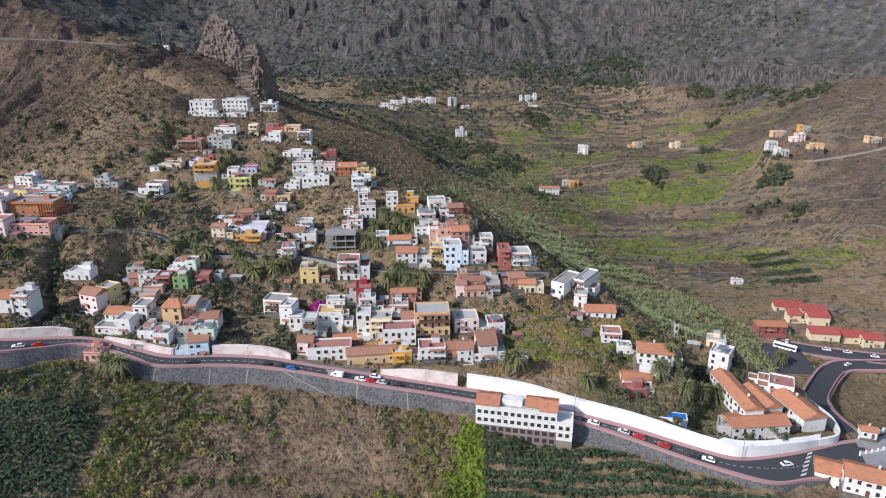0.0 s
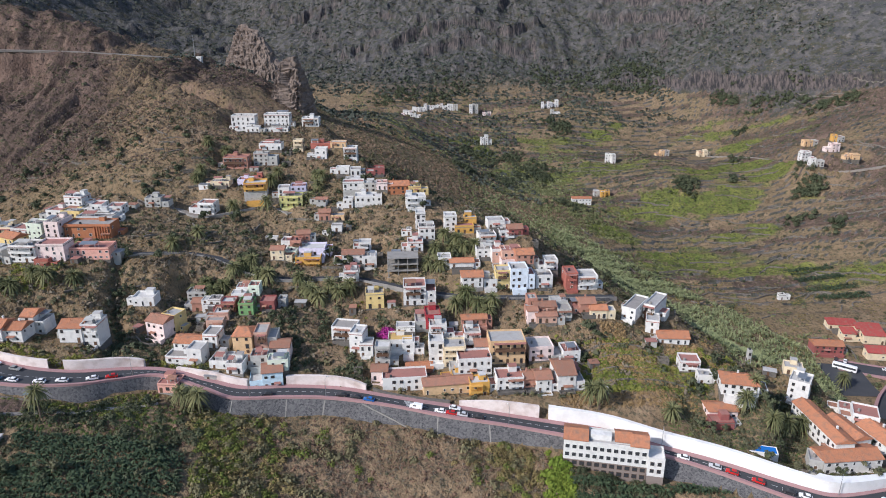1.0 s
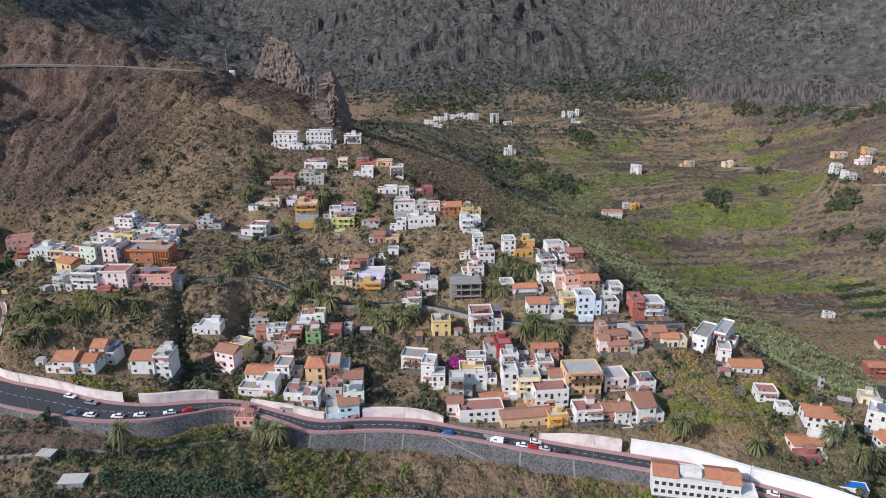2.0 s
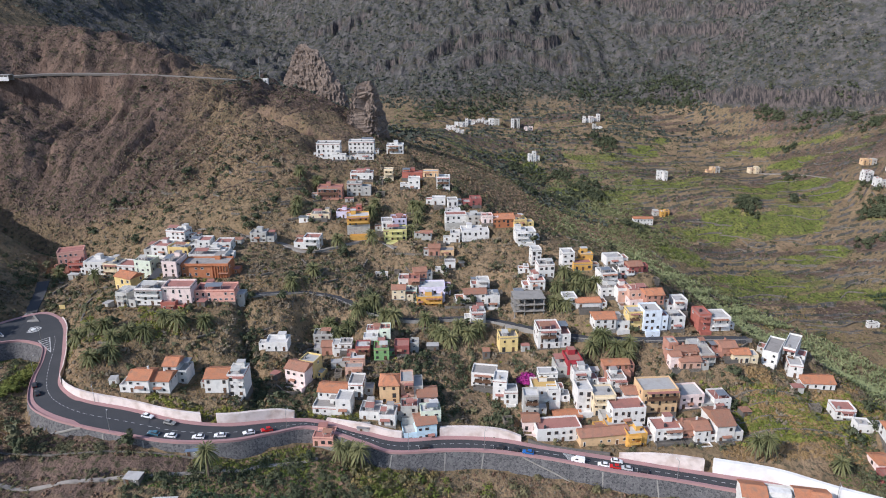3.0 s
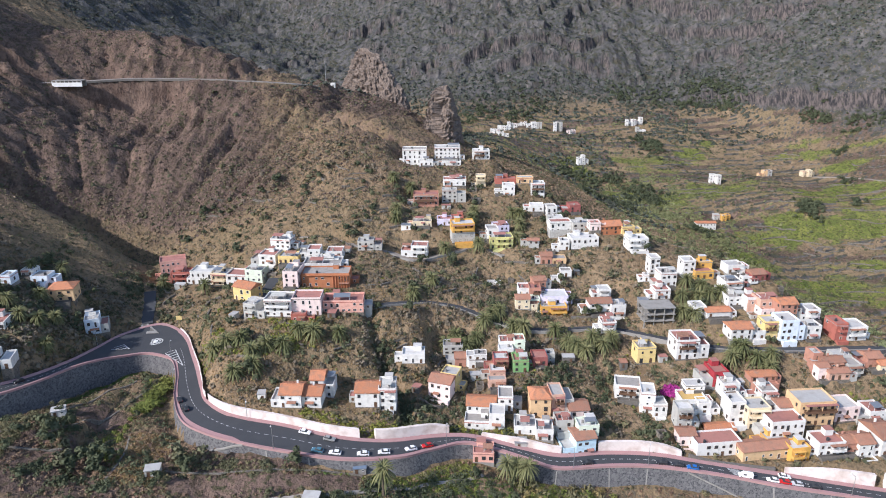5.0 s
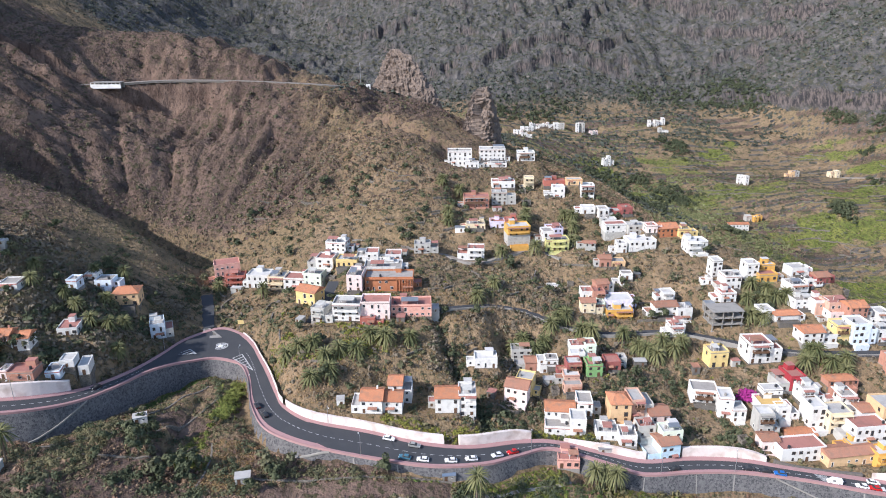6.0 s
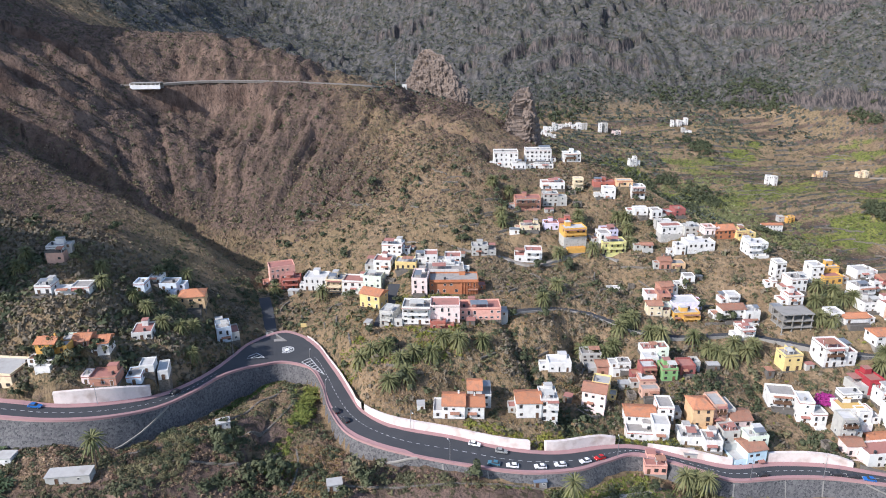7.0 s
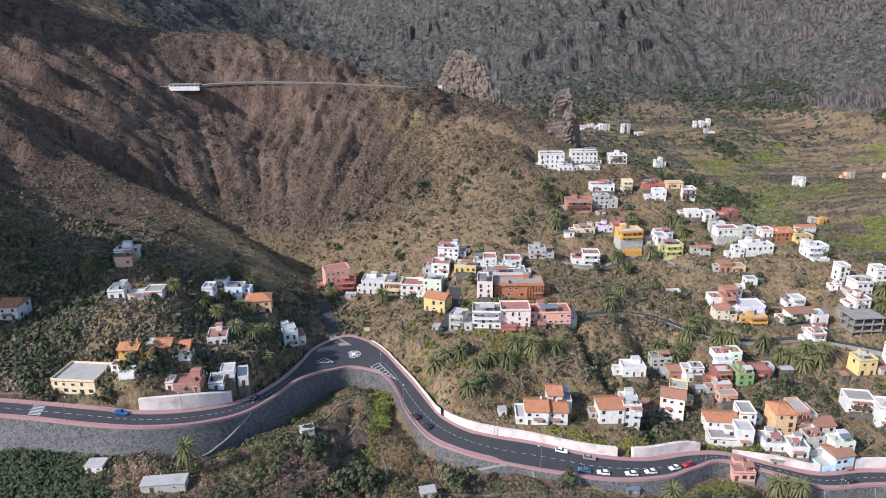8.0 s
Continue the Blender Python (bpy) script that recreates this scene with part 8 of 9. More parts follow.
bushes("green_mounds", (-122, 10, 150, 222), 620, (1.2, 3.2), CLUMP, "yellow-green bushes on the bank below the wall", thick(145, 9, 0.22), 150, 0.14, 0.85)
bushes("vine_mounds", (-12, 3, 152, 212), 200, (1.2, 2.8), STRAW, "yellow-green bushes beside the climbing vines", low_side, 170, 0.13, 0.9)
bushes("plantation_trees", (-190, -106, 150, 212), 420, (1.2, 3.0), TREE_LEAF, "dark green trees among the banana plants", patch(14, 0.05, 146, low_side), 130, 0.16, 1.0)
bushes("plantation_shrubs", (-190, -106, 150, 214), 420, (0.9, 2.4), GREEN_SCRUB, "dull green shrubs among the banana plants", patch(12, 0.1, 147, low_side), 110, 0.17, 0.9)
bushes("lime_weeds", (-122, -84, 150, 224), 1500, (0.9, 2.4), CLUMP, "fresh green weeds beside the banana plants", edge_strip, 120, 0.15)
bushes("foreground_scrub", (-330, 30, 150, 240), 1000, (0.6, 1.8), GREEN_SCRUB, "green shrubs below the retaining wall", patch(18, 0.0, 57, low_side), 34, 0.28)
bushes("vine_bank", (-2, 14, 152, 213), 1500, (0.9, 2.4), VINE, "bright green climbing vines beside the hotel", lambda x, y: low_side(x, y) & (x > 4 + 9 * fbm(x / 12, y / 9, 3, 181)), 44, 0.25)
# valley bottom and terraces
cx_, cy_ = scatter(55, 190, 262, 520, 14000, lambda x, y: (x > np.interp(y, [262, 300, 340, 400, 460, 520], [96, 84, 74, 62, 58, 52])) & (x < np.interp(y, [262, 300, 340, 400, 460, 520], [136, 166, 180, 160, 132, 92])) & (fbm(x / 22, y / 22, 3, 17) > -0.35), 1.5)
tagged(new("cane_field", blades_mesh("cane_field", np.column_stack((cx_, cy_, ground_at(cx_, cy_) - 0.1)), PRNG.uniform(2.4, 4.8, len(cx_)), 4, 0.05, CANE, (62, 87), 0.4)), "tall pale green giant cane in the valley bottom", "cane", kind="stuff")
bushes("garden_plots", (36, 92, 238, 268), 5200, (0.6, 1.4), GOLD_SCRUB, "golden and green vegetable plots", patch(10, 0.0, 27, hill_side), 20, 0.36)
bushes("vine_plots", (24, 90, 234, 262), 5200, (0.6, 1.4), LIME_SCRUB, "bright green vegetable plots", patch(10, -0.05, 28, hill_side), 20, 0.36)
bushes("lush_terrace", (10, 340, 500, 900), 20000, (0.5, 1.6), MEADOW, "lush green weeds on valley terraces", lambda x, y: lush_at(x, y) > 0.5, 9)
bushes("terrace_scrub", (60, 460, 380, 1010), 5000, (0.6, 1.9), GREEN_SCRUB, "scattered green shrubs on the farmed terraces", patch(34, 0.02, 62), 11)
bushes("terrace_weeds", (40, 460, 400, 1000), 3500, (0.7, 1.8), STRAW, "yellow-green weeds on abandoned terraces", patch(45, 0.2, 72), 11)
bushes("terrace_dark_scrub", (60, 470, 380, 1060), 5500, (0.4, 1.3), DARK_SCRUB, "fine dark scrub on terraces and the valley side", lambda x, y: (x > 300) | (y > 600) & (fbm(x / 30, y / 20, 3, 93) > 0.15), 9)
bushes("terrace_dry_scrub", (60, 460, 360, 1010), 9000, (0.5, 1.6), SCRUB, "dry brown scrub on abandoned terraces", None, 9)
bushes("far_woods", (-260, 460, 560, 1080), 14000, (1.6, 4.0), HAZED_LEAF, "dark green far trees round the hamlet", lambda x, y: ((fbm(x / 50, y / 50, 3, 82) > 0.08) & ((y > 880) | (x < 60) & (y > 560))) | ((y > 960) & (fbm(x / 40, y / 40, 3, 83) > -0.2)), 13, 0.5, 0.9)
bushes("cliff_scrub", (-760, 680, 990, 1640), 19000, (1.0, 3.8), HAZED_LEAF, "sparse dark scrub on the grey mountain cliffs", lambda x, y: fbm(x / 60, y / 60, 4, 84) > -0.25, 7, 0.55, 0.7)
bushes("cliff_dry_scrub", (-760, 680, 1000, 1640), 10000, (0.8, 2.8), DARK_SCRUB, "dry grey scrub on the mountain cliffs", None, 6, 0.55, 0.7)
bushes("flank_trees", (0, 120, 300, 560), 200, (1.2, 3.0), TREE_LEAF, "dark green trees on the shaded flank", lambda x, y: (x > np.interp(y, [300, 360, 430, 560], [44, 26, -30, -40])) & (x < np.interp(y, [300, 360, 430, 560], [90, 80, 60, 20])), 16, 0.5, 0.9)
bushes("gully_trees", (-300, -236, 200, 280), 700, (1.2, 2.8), TREE_LEAF, "dark green trees in the gully under the bend", lambda x, y: low_side(x, y) & ((np.abs(x - np.interp(y, [205, 230, 245, 262, 280], [-254, -266, -266, -264, -262])) < 6) & (fbm(x / 7, y / 7, 2, 92) > -0.1) | (fbm(x / 12, y / 12, 2, 85) > 0.13)), 130, 0.15, 0.95)
bushes("gully_scrub", (-300, -235, 200, 284), 1200, (0.6, 1.8), OLIVE_SCRUB, "olive shrubs in the gully under the bend", patch(12, -0.05, 86, low_side), 60, 0.2)
gx, gy = PRNG.normal(-256, 1.5, 300), PRNG.uniform(244, 272, 300)
tagged(new("cane_clump", blades_mesh("cane_clump", np.column_stack((gx, gy, ground_at(gx, gy) - 0.1)), PRNG.uniform(1.8, 3.4, 300), 12, 0.05, CLUMP, (55, 86), 0.5)), "bright yellow-green cane thicket under the bend", "cane", kind="stuff")
bushes("grass_terrace", (-292, -266, 248, 286), 6000, (0.3, 0.6), GRASS, "mown green grass terrace under the bend", lawn, 16, 0.4, 0.4, category="grass")


def banana_rows(name, x0, x1, y0, y1, gap, label, skew=0.0, keep=None):
    """Rows of banana plants: arching broad leaves on short stems."""
    cs, rs = [], []
    for j, y in enumerate(np.arange(y0, y1, gap)):
        for x in np.arange(x0, x1, 1.5):
            cs.append((x + PRNG.uniform(-0.5, 0.5), y + skew * (x - x0) + PRNG.uniform(-0.5, 0.5)))
            rs.append(PRNG.uniform(1.2, 2.1))
    c = np.array(cs)
    ok = clear_of_things(c[:, 0], c[:, 1], 1.5) & low_side(c[:, 0], c[:, 1]) if y1 < 300 else clear_of_things(c[:, 0], c[:, 1], 1.5)
    if keep is not None:
        ok &= keep(c[:, 0], c[:, 1])
    c, r = c[ok], np.array(rs)[ok]
    z = ground_at(c[:, 0], c[:, 1]) + 0.8
    tagged(new(name, blades_mesh(name, np.column_stack((c, z - 0.2)), r * PRNG.uniform(1.0, 1.6, len(r)), 11, 0.13, BANANA, (25, 80), 0.7)), label, "banana plants", kind="stuff")


for off in (0, 1.5):
    banana_rows("banana_plantation", 14, 112, 152 + off, 198 + off, 5.6, "rows of green banana plants on terraces", -0.06)
banana_rows("banana_plantation", -190, -105, 150, 214, 2.2, "dense dark green banana plantation", keep=lambda x, y: (x < np.interp(y, [150, 164, 196, 215], [-107, -108, -113, -128])) & (y < 197 + 8 * fbm(x / 18, y / 18, 2, 97)) & (x > -161 + 10 * fbm(x / 12, y / 12, 2, 98)))
banana_rows("banana_plantation", -372, -330, 178, 216, 2.1, "dense dark green banana plantation below the wall", keep=lambda x, y: (y < 203) | (x < -341 + 4 * fbm(x / 6, y / 6, 2, 99)))
for y in (424, 438, 456, 470):
    banana_rows("banana_plantation", 219 + (y - 424) * 0.06, 250, y, y + 7, 3.0, "strip of green banana plants on a valley terrace", -0.1)


def frond(bm, yaw, rise, length, width_):
    """One arching palm frond of folded leaflets."""
    pts = []
    for k in range(5):
        t = k / 4
        out = length * t * math.cos(radians(rise) * (1 - 0.3 * t))
        z = length * (math.sin(radians(rise)) * t - (0.75 - 0.25 * math.sin(radians(rise))) * t * t)
        pts.append((out, z, width_ * (0.35 + 1.2 * t) * (1 - t) ** 0.45 + 0.02))
    ca, sa = math.cos(yaw), math.sin(yaw)

    def at(o, s, z):
        return bm.verts.new((o * ca - s * sa, o * sa + s * ca, z))
    mid = [at(o, 0, z) for o, z, w in pts]
    for side in (-1, 1):
        edge = [at(o + 0.15 * w, side * w, z - 0.55 * w) for o, z, w in pts]
        for k in range(4):
            bm.faces.new((mid[k], mid[k + 1], edge[k + 1], edge[k]))


PALMS = []
for s in range(4):
    rnd = random.Random(40 + s)
    bm = bmesh.new()
    for k in range(88):
        frond(bm, k * 2.39996 + rnd.uniform(-0.2, 0.2), 80 - 118 * (k / 88) + rnd.uniform(-9, 9), rnd.uniform(2.5, 3.4), 0.2)
    me = bpy.data.meshes.new("crown")
    bm.to_mesh(me)
    bm.free()
    me.materials.append(PALM_LEAF)
    PALMS.append(me)


def palm(x, y, h, size=1.0, z=None):
    z = rest_on(x, y) - 0.3 if z is None else z
    rnd = random.Random(int(x * 7 + y * 13))
    top = new("palm_tree")
    top.matrix_basis = pose(x, y, z, 0, 0, rnd.uniform(0, 360))
    tagged(top, "Canary date palm with a thick trunk and arching fronds" if h < 6 else "tall slender palm with a round crown", "palm tree", "palm trees")
    bm = bmesh.new()
    bend = rnd.uniform(-0.04, 0.04) * h
    rings = []
    for k in range(9):
        t = k / 8
        r = (0.42 - 0.14 * t + 0.05 * (k % 2)) * (0.8 if h > 6 else 1.1)
        rings.append([bm.verts.new((bend * t * t + r * math.cos(a), r * math.sin(a), h * t)) for a in np.arange(8) * math.pi / 4])
    for a, b in zip(rings, rings[1:]):
        for k in range(8):
            bm.faces.new((a[k], a[(k + 1) % 8], b[(k + 1) % 8], b[k]))
    bm.faces.new(rings[-1])
    part("trunk", bm, BARK, top)
    c = new("crown", PALMS[rnd.randrange(4)])
    c.parent = top
    c.matrix_basis = pose(bend, 0, h, 0, 0, rnd.uniform(0, 360)) @ Matrix.Scale(size, 4)


for x, y, h in ((-231.9, 274.5, 3), (-226.4, 275.3, 3.5), (-215.2, 271.8, 3), (-208.5, 271.6, 3.5), (-217.7, 260.1, 3.5), (-224, 255.9, 3), (-197.5, 278.3, 5), (-203.7, 280.8, 3.5), (-187.8, 282.5, 3), (-133.9, 295.5, 4.5), (-130.1, 299.2, 5), (-126.3, 304.9, 5), (-137.6, 297.9, 4), (-109.3, 299.8, 5.5), (-113.7, 302, 4), (-119, 311, 5), (-139, 303, 4), (-143, 300, 3.5), (-123, 309, 4.5), (-236, 272, 3), (-220, 268, 3)):
    palm(x, y, h, 1.65)
for x, y, h in ((-170, 400.7, 4), (-163, 428.4, 4.5), (-173.1, 428, 4), (-100.1, 401.2, 6), (-104.1, 404.8, 5), (-126, 402.9, 6), (-143, 366.5, 5), (-87.4, 290.2, 4.5), (-80.3, 293.8, 4.5), (-71.6, 294, 4), (-90.3, 293.8, 4), (-31.2, 313.3, 4.5), (-22.5, 324.9, 5), (-19.4, 322, 4.5), (-14.3, 323, 4.5), (-30.9, 308, 5), (-28.6, 327.3, 4.5), (-18.6, 283.8, 4.5), (-14.2, 279.7, 4.5), (-7.9, 280.2, 5), (-20.7, 285, 4), (-24, 281, 4.5), (-10, 276, 4), (-36, 309, 4.5), (-101, 393, 5), (-104, 378, 4.5), (-125, 368, 5), (-128, 395, 5), (-76, 290, 4), (-84, 287, 4), (-25, 321, 4.5), (-33, 321, 4), (-170, 393, 4), (-95, 300, 4), (-150, 330, 4), (-158, 318, 4)):
    palm(x, y, h, 1.6)
for x, y, h in ((24.4, 226, 9), (27.4, 225, 10.5), (53.2, 222, 3.5), (79.9, 223.2, 7), (95.9, 222.9, 5), (103.3, 226.5, 5), (84.9, 228.5, 6), (173.4, 314.4, 7), (88.1, 218.2, 4), (-120, 222.4, 8.5), (-116.6, 220.6, 9.5), (-123.6, 222.6, 7.5), (-164.5, 206.6, 11), (-310, 209, 11), (-262, 341, 6), (-288.5, 356, 4)):
    palm(x, y, h, 1.45)
for x, y, h in ((-373.6, 297.7, 4.5), (-372.7, 290.2, 4), (-337.5, 283.7, 4.5), (-345.4, 300.7, 4.5), (-316.9, 298, 4.5), (-306.4, 276.6, 4), (-312.2, 274.8, 4), (-321, 283, 5), (-328, 288, 4.5), (-304, 284, 4), (-300, 268, 3.5), (-329, 316, 4.5), (-318, 320, 4.5), (-368, 312, 5)):
    palm(x, y, h, 1.35)

TREES = []
for s in range(5):
    rnd = random.Random(70 + s)
    R = np.random.default_rng(s)
    n = 9
    cen = np.column_stack((R.normal(0, 1.1, n), R.normal(0, 1.1, n), R.uniform(2.0, 4.4, n)))
    crown = leaves_mesh("crown", cen, R.uniform(0.9, 1.5, n), 42, 0.33, TREE_LEAF if s != 3 else GREEN_SCRUB, 0.85)
    bm = bmesh.new()

    def limb(a, b, r0, r1):
        a, b = Vector(a), Vector(b)
        q = (b - a).to_track_quat("Z", "Y").to_matrix().to_4x4()
        m = Matrix.Translation((a + b) / 2) @ q
        bmesh.ops.create_cone(bm, cap_ends=True, segments=6, radius1=r0, radius2=r1, depth=(b - a).length, matrix=m)
    limb((0, 0, -0.8), (0.1, 0, 1.9), 0.24, 0.16)
    for k in range(4):
        limb((0.1, 0, 1.7), tuple(cen[k] * (0.7, 0.7, 0.8)), 0.12, 0.04)
    trunk = bpy.data.meshes.new("trunk")
    bm.to_mesh(trunk)
    bm.free()
    trunk.materials.append(BARK)
    TREES.append((trunk, crown))


def tree(x, y, size, kind):
    top = new("tree")
    top.matrix_basis = pose(x, y, rest_on(x, y) - 0.1, 0, 0, (x * 37 + y * 11) % 360) @ Matrix.Scale(size, 4)
    tagged(top, "dark green broadleaf tree with an uneven crown", "tree", "village trees")
    for nm, me in zip(("trunk", "crown"), TREES[kind]):
        o = new(nm, me)
        o.parent = top


tx, ty = scatter(-300, 110, 238, 440, 900, patch(26, -0.06, 15, hill_side), 1.6)
far_first = np.argsort(ty)
for k, (x, y) in enumerate(zip(tx[far_first][:190:2], ty[far_first][:190:2])):
    tree(float(x), float(y), float(PRNG.uniform(0.55, 1.2)), k % 5)
sx, sy = tx[far_first][190:], ty[far_first][190:]
sr = PRNG.uniform(1.3, 2.6, len(sx))
tagged(new("upper_trees", leaves_mesh("upper_trees", np.column_stack((sx, sy, ground_at(sx, sy) + 0.9)), sr, 60, 0.3, TREE_LEAF, 1.0)), "dark green trees among the upper houses", "trees", kind="stuff")
tx, ty = scatter(-400, -292, 240, 340, 45, hill_side, 1.6)
for k, (x, y) in enumerate(zip(tx, ty)):
    tree(float(x), float(y), float(PRNG.uniform(0.6, 1.1)), k % 5)
tx, ty = scatter(-300, -120, 180, 255, 30, low_side, 2.0)
for k, (x, y) in enumerate(zip(tx, ty)):
    tree(float(x), float(y), float(PRNG.uniform(0.6, 1.0)), k % 5)
tx, ty = scatter(62, 132, 200, 250, 90, hill_side, 1.4)
for k, (x, y) in enumerate(zip(tx, ty)):
    tree(float(x), float(y), float(PRNG.uniform(0.5, 0.95)), k % 5)

bx = np.array([(-53.2, 266.5), (-51.4, 267.8), (-55.2, 267.8), (-53.5, 269.4), (-50.2, 266.0)])
tagged(new("bougainvillea", leaves_mesh("bougainvillea", np.column_stack((bx, ground_at(bx[:, 0], bx[:, 1]) + 1.2)), np.full(5, 2.5), 220, 0.17, BLOSSOM, 1.1)), "large magenta bougainvillea in full flower", "bougainvillea")


# ---- dry-stone walls ----
def contour_walls(name, area, n, length, height, label, keep=None):
    """Short rubble walls that follow the contours, as one mesh."""
    x, y = scatter(*area, n, keep, 2.0)
    bm = bmesh.new()
    for a, b in zip(x, y):
        pts, L = [], PRNG.uniform(*length)
        p = np.array((a, b))
        last = None
        for k in range(max(3, int(L / 2.5))):
            e = 2.0
            g = np.array((ground_at(p[0] + e, p[1])[0] - ground_at(p[0] - e, p[1])[0], ground_at(p[0], p[1] + e)[0] - ground_at(p[0], p[1] - e)[0]))
            d = np.array((-g[1], g[0])) / (np.hypot(*g) + 1e-6)
            if d[0] < 0:
                d = -d
            d = d if last is None else 0.4 * d + 0.6 * last
            d /= np.hypot(*d) + 1e-9
            last = d
            pts.append((p.copy(), d.copy(), float(ground_at(*p)[0])))
            p = p + d * 2.5
        ok = clear_of_things(np.array([q[0][0] for q in pts]), np.array([q[0][1] for q in pts]), 1.0)
        if not ok.all():
            continue
        h, rings = PRNG.uniform(*height), []
        for q, d, z in pts:
            s = np.array((-d[1], d[0])) * 0.3
            t = z + h * PRNG.uniform(0.85, 1.1)
            rings.append([bm.verts.new(v) for v in ((*(q + s), z - 1.5), (*(q + s), t), (*(q - s), t), (*(q - s), z - 1.5))])
        for r0, r1 in zip(rings, rings[1:]):
            for k in range(4):
                bm.faces.new((r0[k], r0[(k + 1) % 4], r1[(k + 1) % 4], r1[k]))
        bm.faces.new(rings[0])
        bm.faces.new(rings[-1][::-1])
    tagged(link(name, bm, DRY_STONE), label, "dry-stone walls", kind="stuff")


contour_walls("village_terrace_walls", (-290, 90, 240, 440), 150, (6, 16), (0.5, 1.1), "grey dry-stone terrace walls between the houses", hill_side)
contour_walls("valley_terrace_walls", (70, 420, 420, 860), 150, (12, 46), (0.6, 1.3), "grey dry-stone walls of the valley terraces", lambda x, y: y < 1010 - 0.42 * x)
wx, wy = [], []
for x, y, r, n in ((324, 892, 12, 30), (198, 640, 8, 30), (206, 650, 7, 22), (296, 596, 9, 34), (249, 652, 8, 16), (277, 716, 9, 16), (114, 868, 12, 30), (105, 885, 10, 22), (246, 1030, 24, 50), (60, 700, 18, 40), (30, 660, 16, 40), (325, 884, 14, 30), (354, 835, 16, 36), (384, 835, 12, 24), (385, 768, 16, 34), (402, 750, 14, 30), (228, 1020, 30, 60), (252, 990, 24, 50), (202, 632, 7, 16), (198, 646, 6, 14), (297, 600, 10, 22), (303, 630, 8, 18), (268, 556, 10, 22), (281, 528, 9, 20), (81, 596, 12, 24), (73, 722, 16, 36), (117, 860, 16, 34), (122, 1030, 22, 60), (165, 1022, 22, 60), (210, 1008, 22, 60), (250, 984, 16, 40), (-85, 985, 26, 60), (-40, 970, 26, 70), (-10, 1010, 26, 60), (-104, 935, 20, 40), (0, 783, 15, 50), (20, 760, 15, 50), (45, 775, 15, 50), (66, 742, 15, 50), (68, 700, 14, 40), (328, 874, 8, 20), (349, 849, 8, 22), (370, 825, 8, 22), (381, 797, 8, 20), (389, 766, 8, 22), (403, 756, 8, 18), (202, 650, 8, 24), (299, 605, 9, 26), (121, 876, 8, 24), (291, 601, 8, 20), (311, 800, 7, 14), (-11, 626, 12, 30)):
    wx.extend(PRNG.normal(x, r * 0.6, n))
    wy.extend(PRNG.normal(y, r * 0.6, n))
wx, wy = np.array(wx), np.array(wy)
ok = clear_of_things(wx, wy, 2.0)
wx, wy = wx[ok], wy[ok]
tagged(new("valley_trees", leaves_mesh("valley_trees", np.column_stack((wx, wy, ground_at(wx, wy) + 1.5)), PRNG.uniform(1.4, 3.2, len(wx)), 46, 0.3, TREE_LEAF, 1.4)), "dark green tall trees in clumps on the valley terraces", "trees", kind="stuff")
bushes("convent_garden", (58, 116, 198, 244), 2400, (0.5, 1.6), GREEN_SCRUB, "green garden shrubs behind the white wall", hill_side, 40, 0.25)
bushes("valley_verge", (120, 290, 250, 470), 6000, (0.4, 1.3), STRAW, "dry straw-coloured weeds beside the valley roads and fields", patch(20, -0.05, 87), 12)
bushes("orchard_trees", (-150, -112, 196, 224), 160, (1.2, 2.6), TREE_LEAF, "dark green trees between the banana plants and the wall", low_side, 150, 0.14, 1.0)
bushes("path_grass", (-190, -122, 200, 222), 1800, (0.4, 1.0), GRASS, "bright green grass beside the footpath", patch(16, -0.2, 88, low_side), 24, 0.3, 0.6, category="grass")
bushes("wall_foot_shrubs", (-374, -288, 176, 216), 2200, (0.7, 2.0), GREEN_SCRUB, "dark green shrubs at the foot of the wall", patch(12, -0.1, 89, low_side), 60, 0.2)
bushes("plateau_scrub", (-780, -300, 680, 1010), 6000, (0.8, 2.4), DARK_SCRUB, "dry dark scrub behind the brown ridge", None, 8)
bushes("valley_head_scrub", (-150, 190, 600, 980), 5200, (0.8, 2.4), FRESH, "green shrubs on the old terraces of the valley head", patch(40, -0.2, 121), 10, 0.45, 0.9)
bushes("valley_head_trees", (-150, 190, 690, 980), 800, (1.0, 2.8), TREE_LEAF, "dark green trees on the old terraces of the valley head", patch(30, 0.0, 122), 14, 0.45, 1.0)
bushes("shoulder_scrub", (-270, -120, 440, 560), 3500, (0.5, 1.5), RUST_SCRUB, "dark dry scrub on the shoulder above the village", None, 9)
bushes("garden_trees", (-330, -130, 242, 345), 800, (1.0, 2.6), TREE_LEAF, "dark green garden trees round the lower houses", patch(22, 0.1, 124, hill_side), 60, 0.24, 1.0)
bushes("terrace_trees", (110, 440, 440, 900), 900, (0.9, 2.3), TREE_LEAF, "single dark green trees on the valley terraces", patch(60, -0.15, 125), 22, 0.4, 1.1)
bushes("terrace_shrubs", (110, 440, 440, 900), 2600, (0.5, 1.5), GREEN_SCRUB, "green shrubs on the valley terraces", patch(45, -0.1, 126), 10, 0.45, 0.9)
bushes("flank_scrub", (-140, 90, 430, 660), 7000, (0.5, 1.8), OLIVE_SCRUB, "olive scrub on the flank below the rock spires", None, 10)
bushes("flank_dry_scrub", (-140, 90, 340, 660), 5000, (0.6, 1.9), SCRUB, "dry brown scrub on the flank below the rock spires", None, 9)
bushes("flank_hay", (-110, 70, 400, 680), 10000, (0.6, 1.6), HAY, "pale dry grass tussocks on the flank below the rock spires", patch(26, -0.3, 162), 10, 0.45, 0.9)
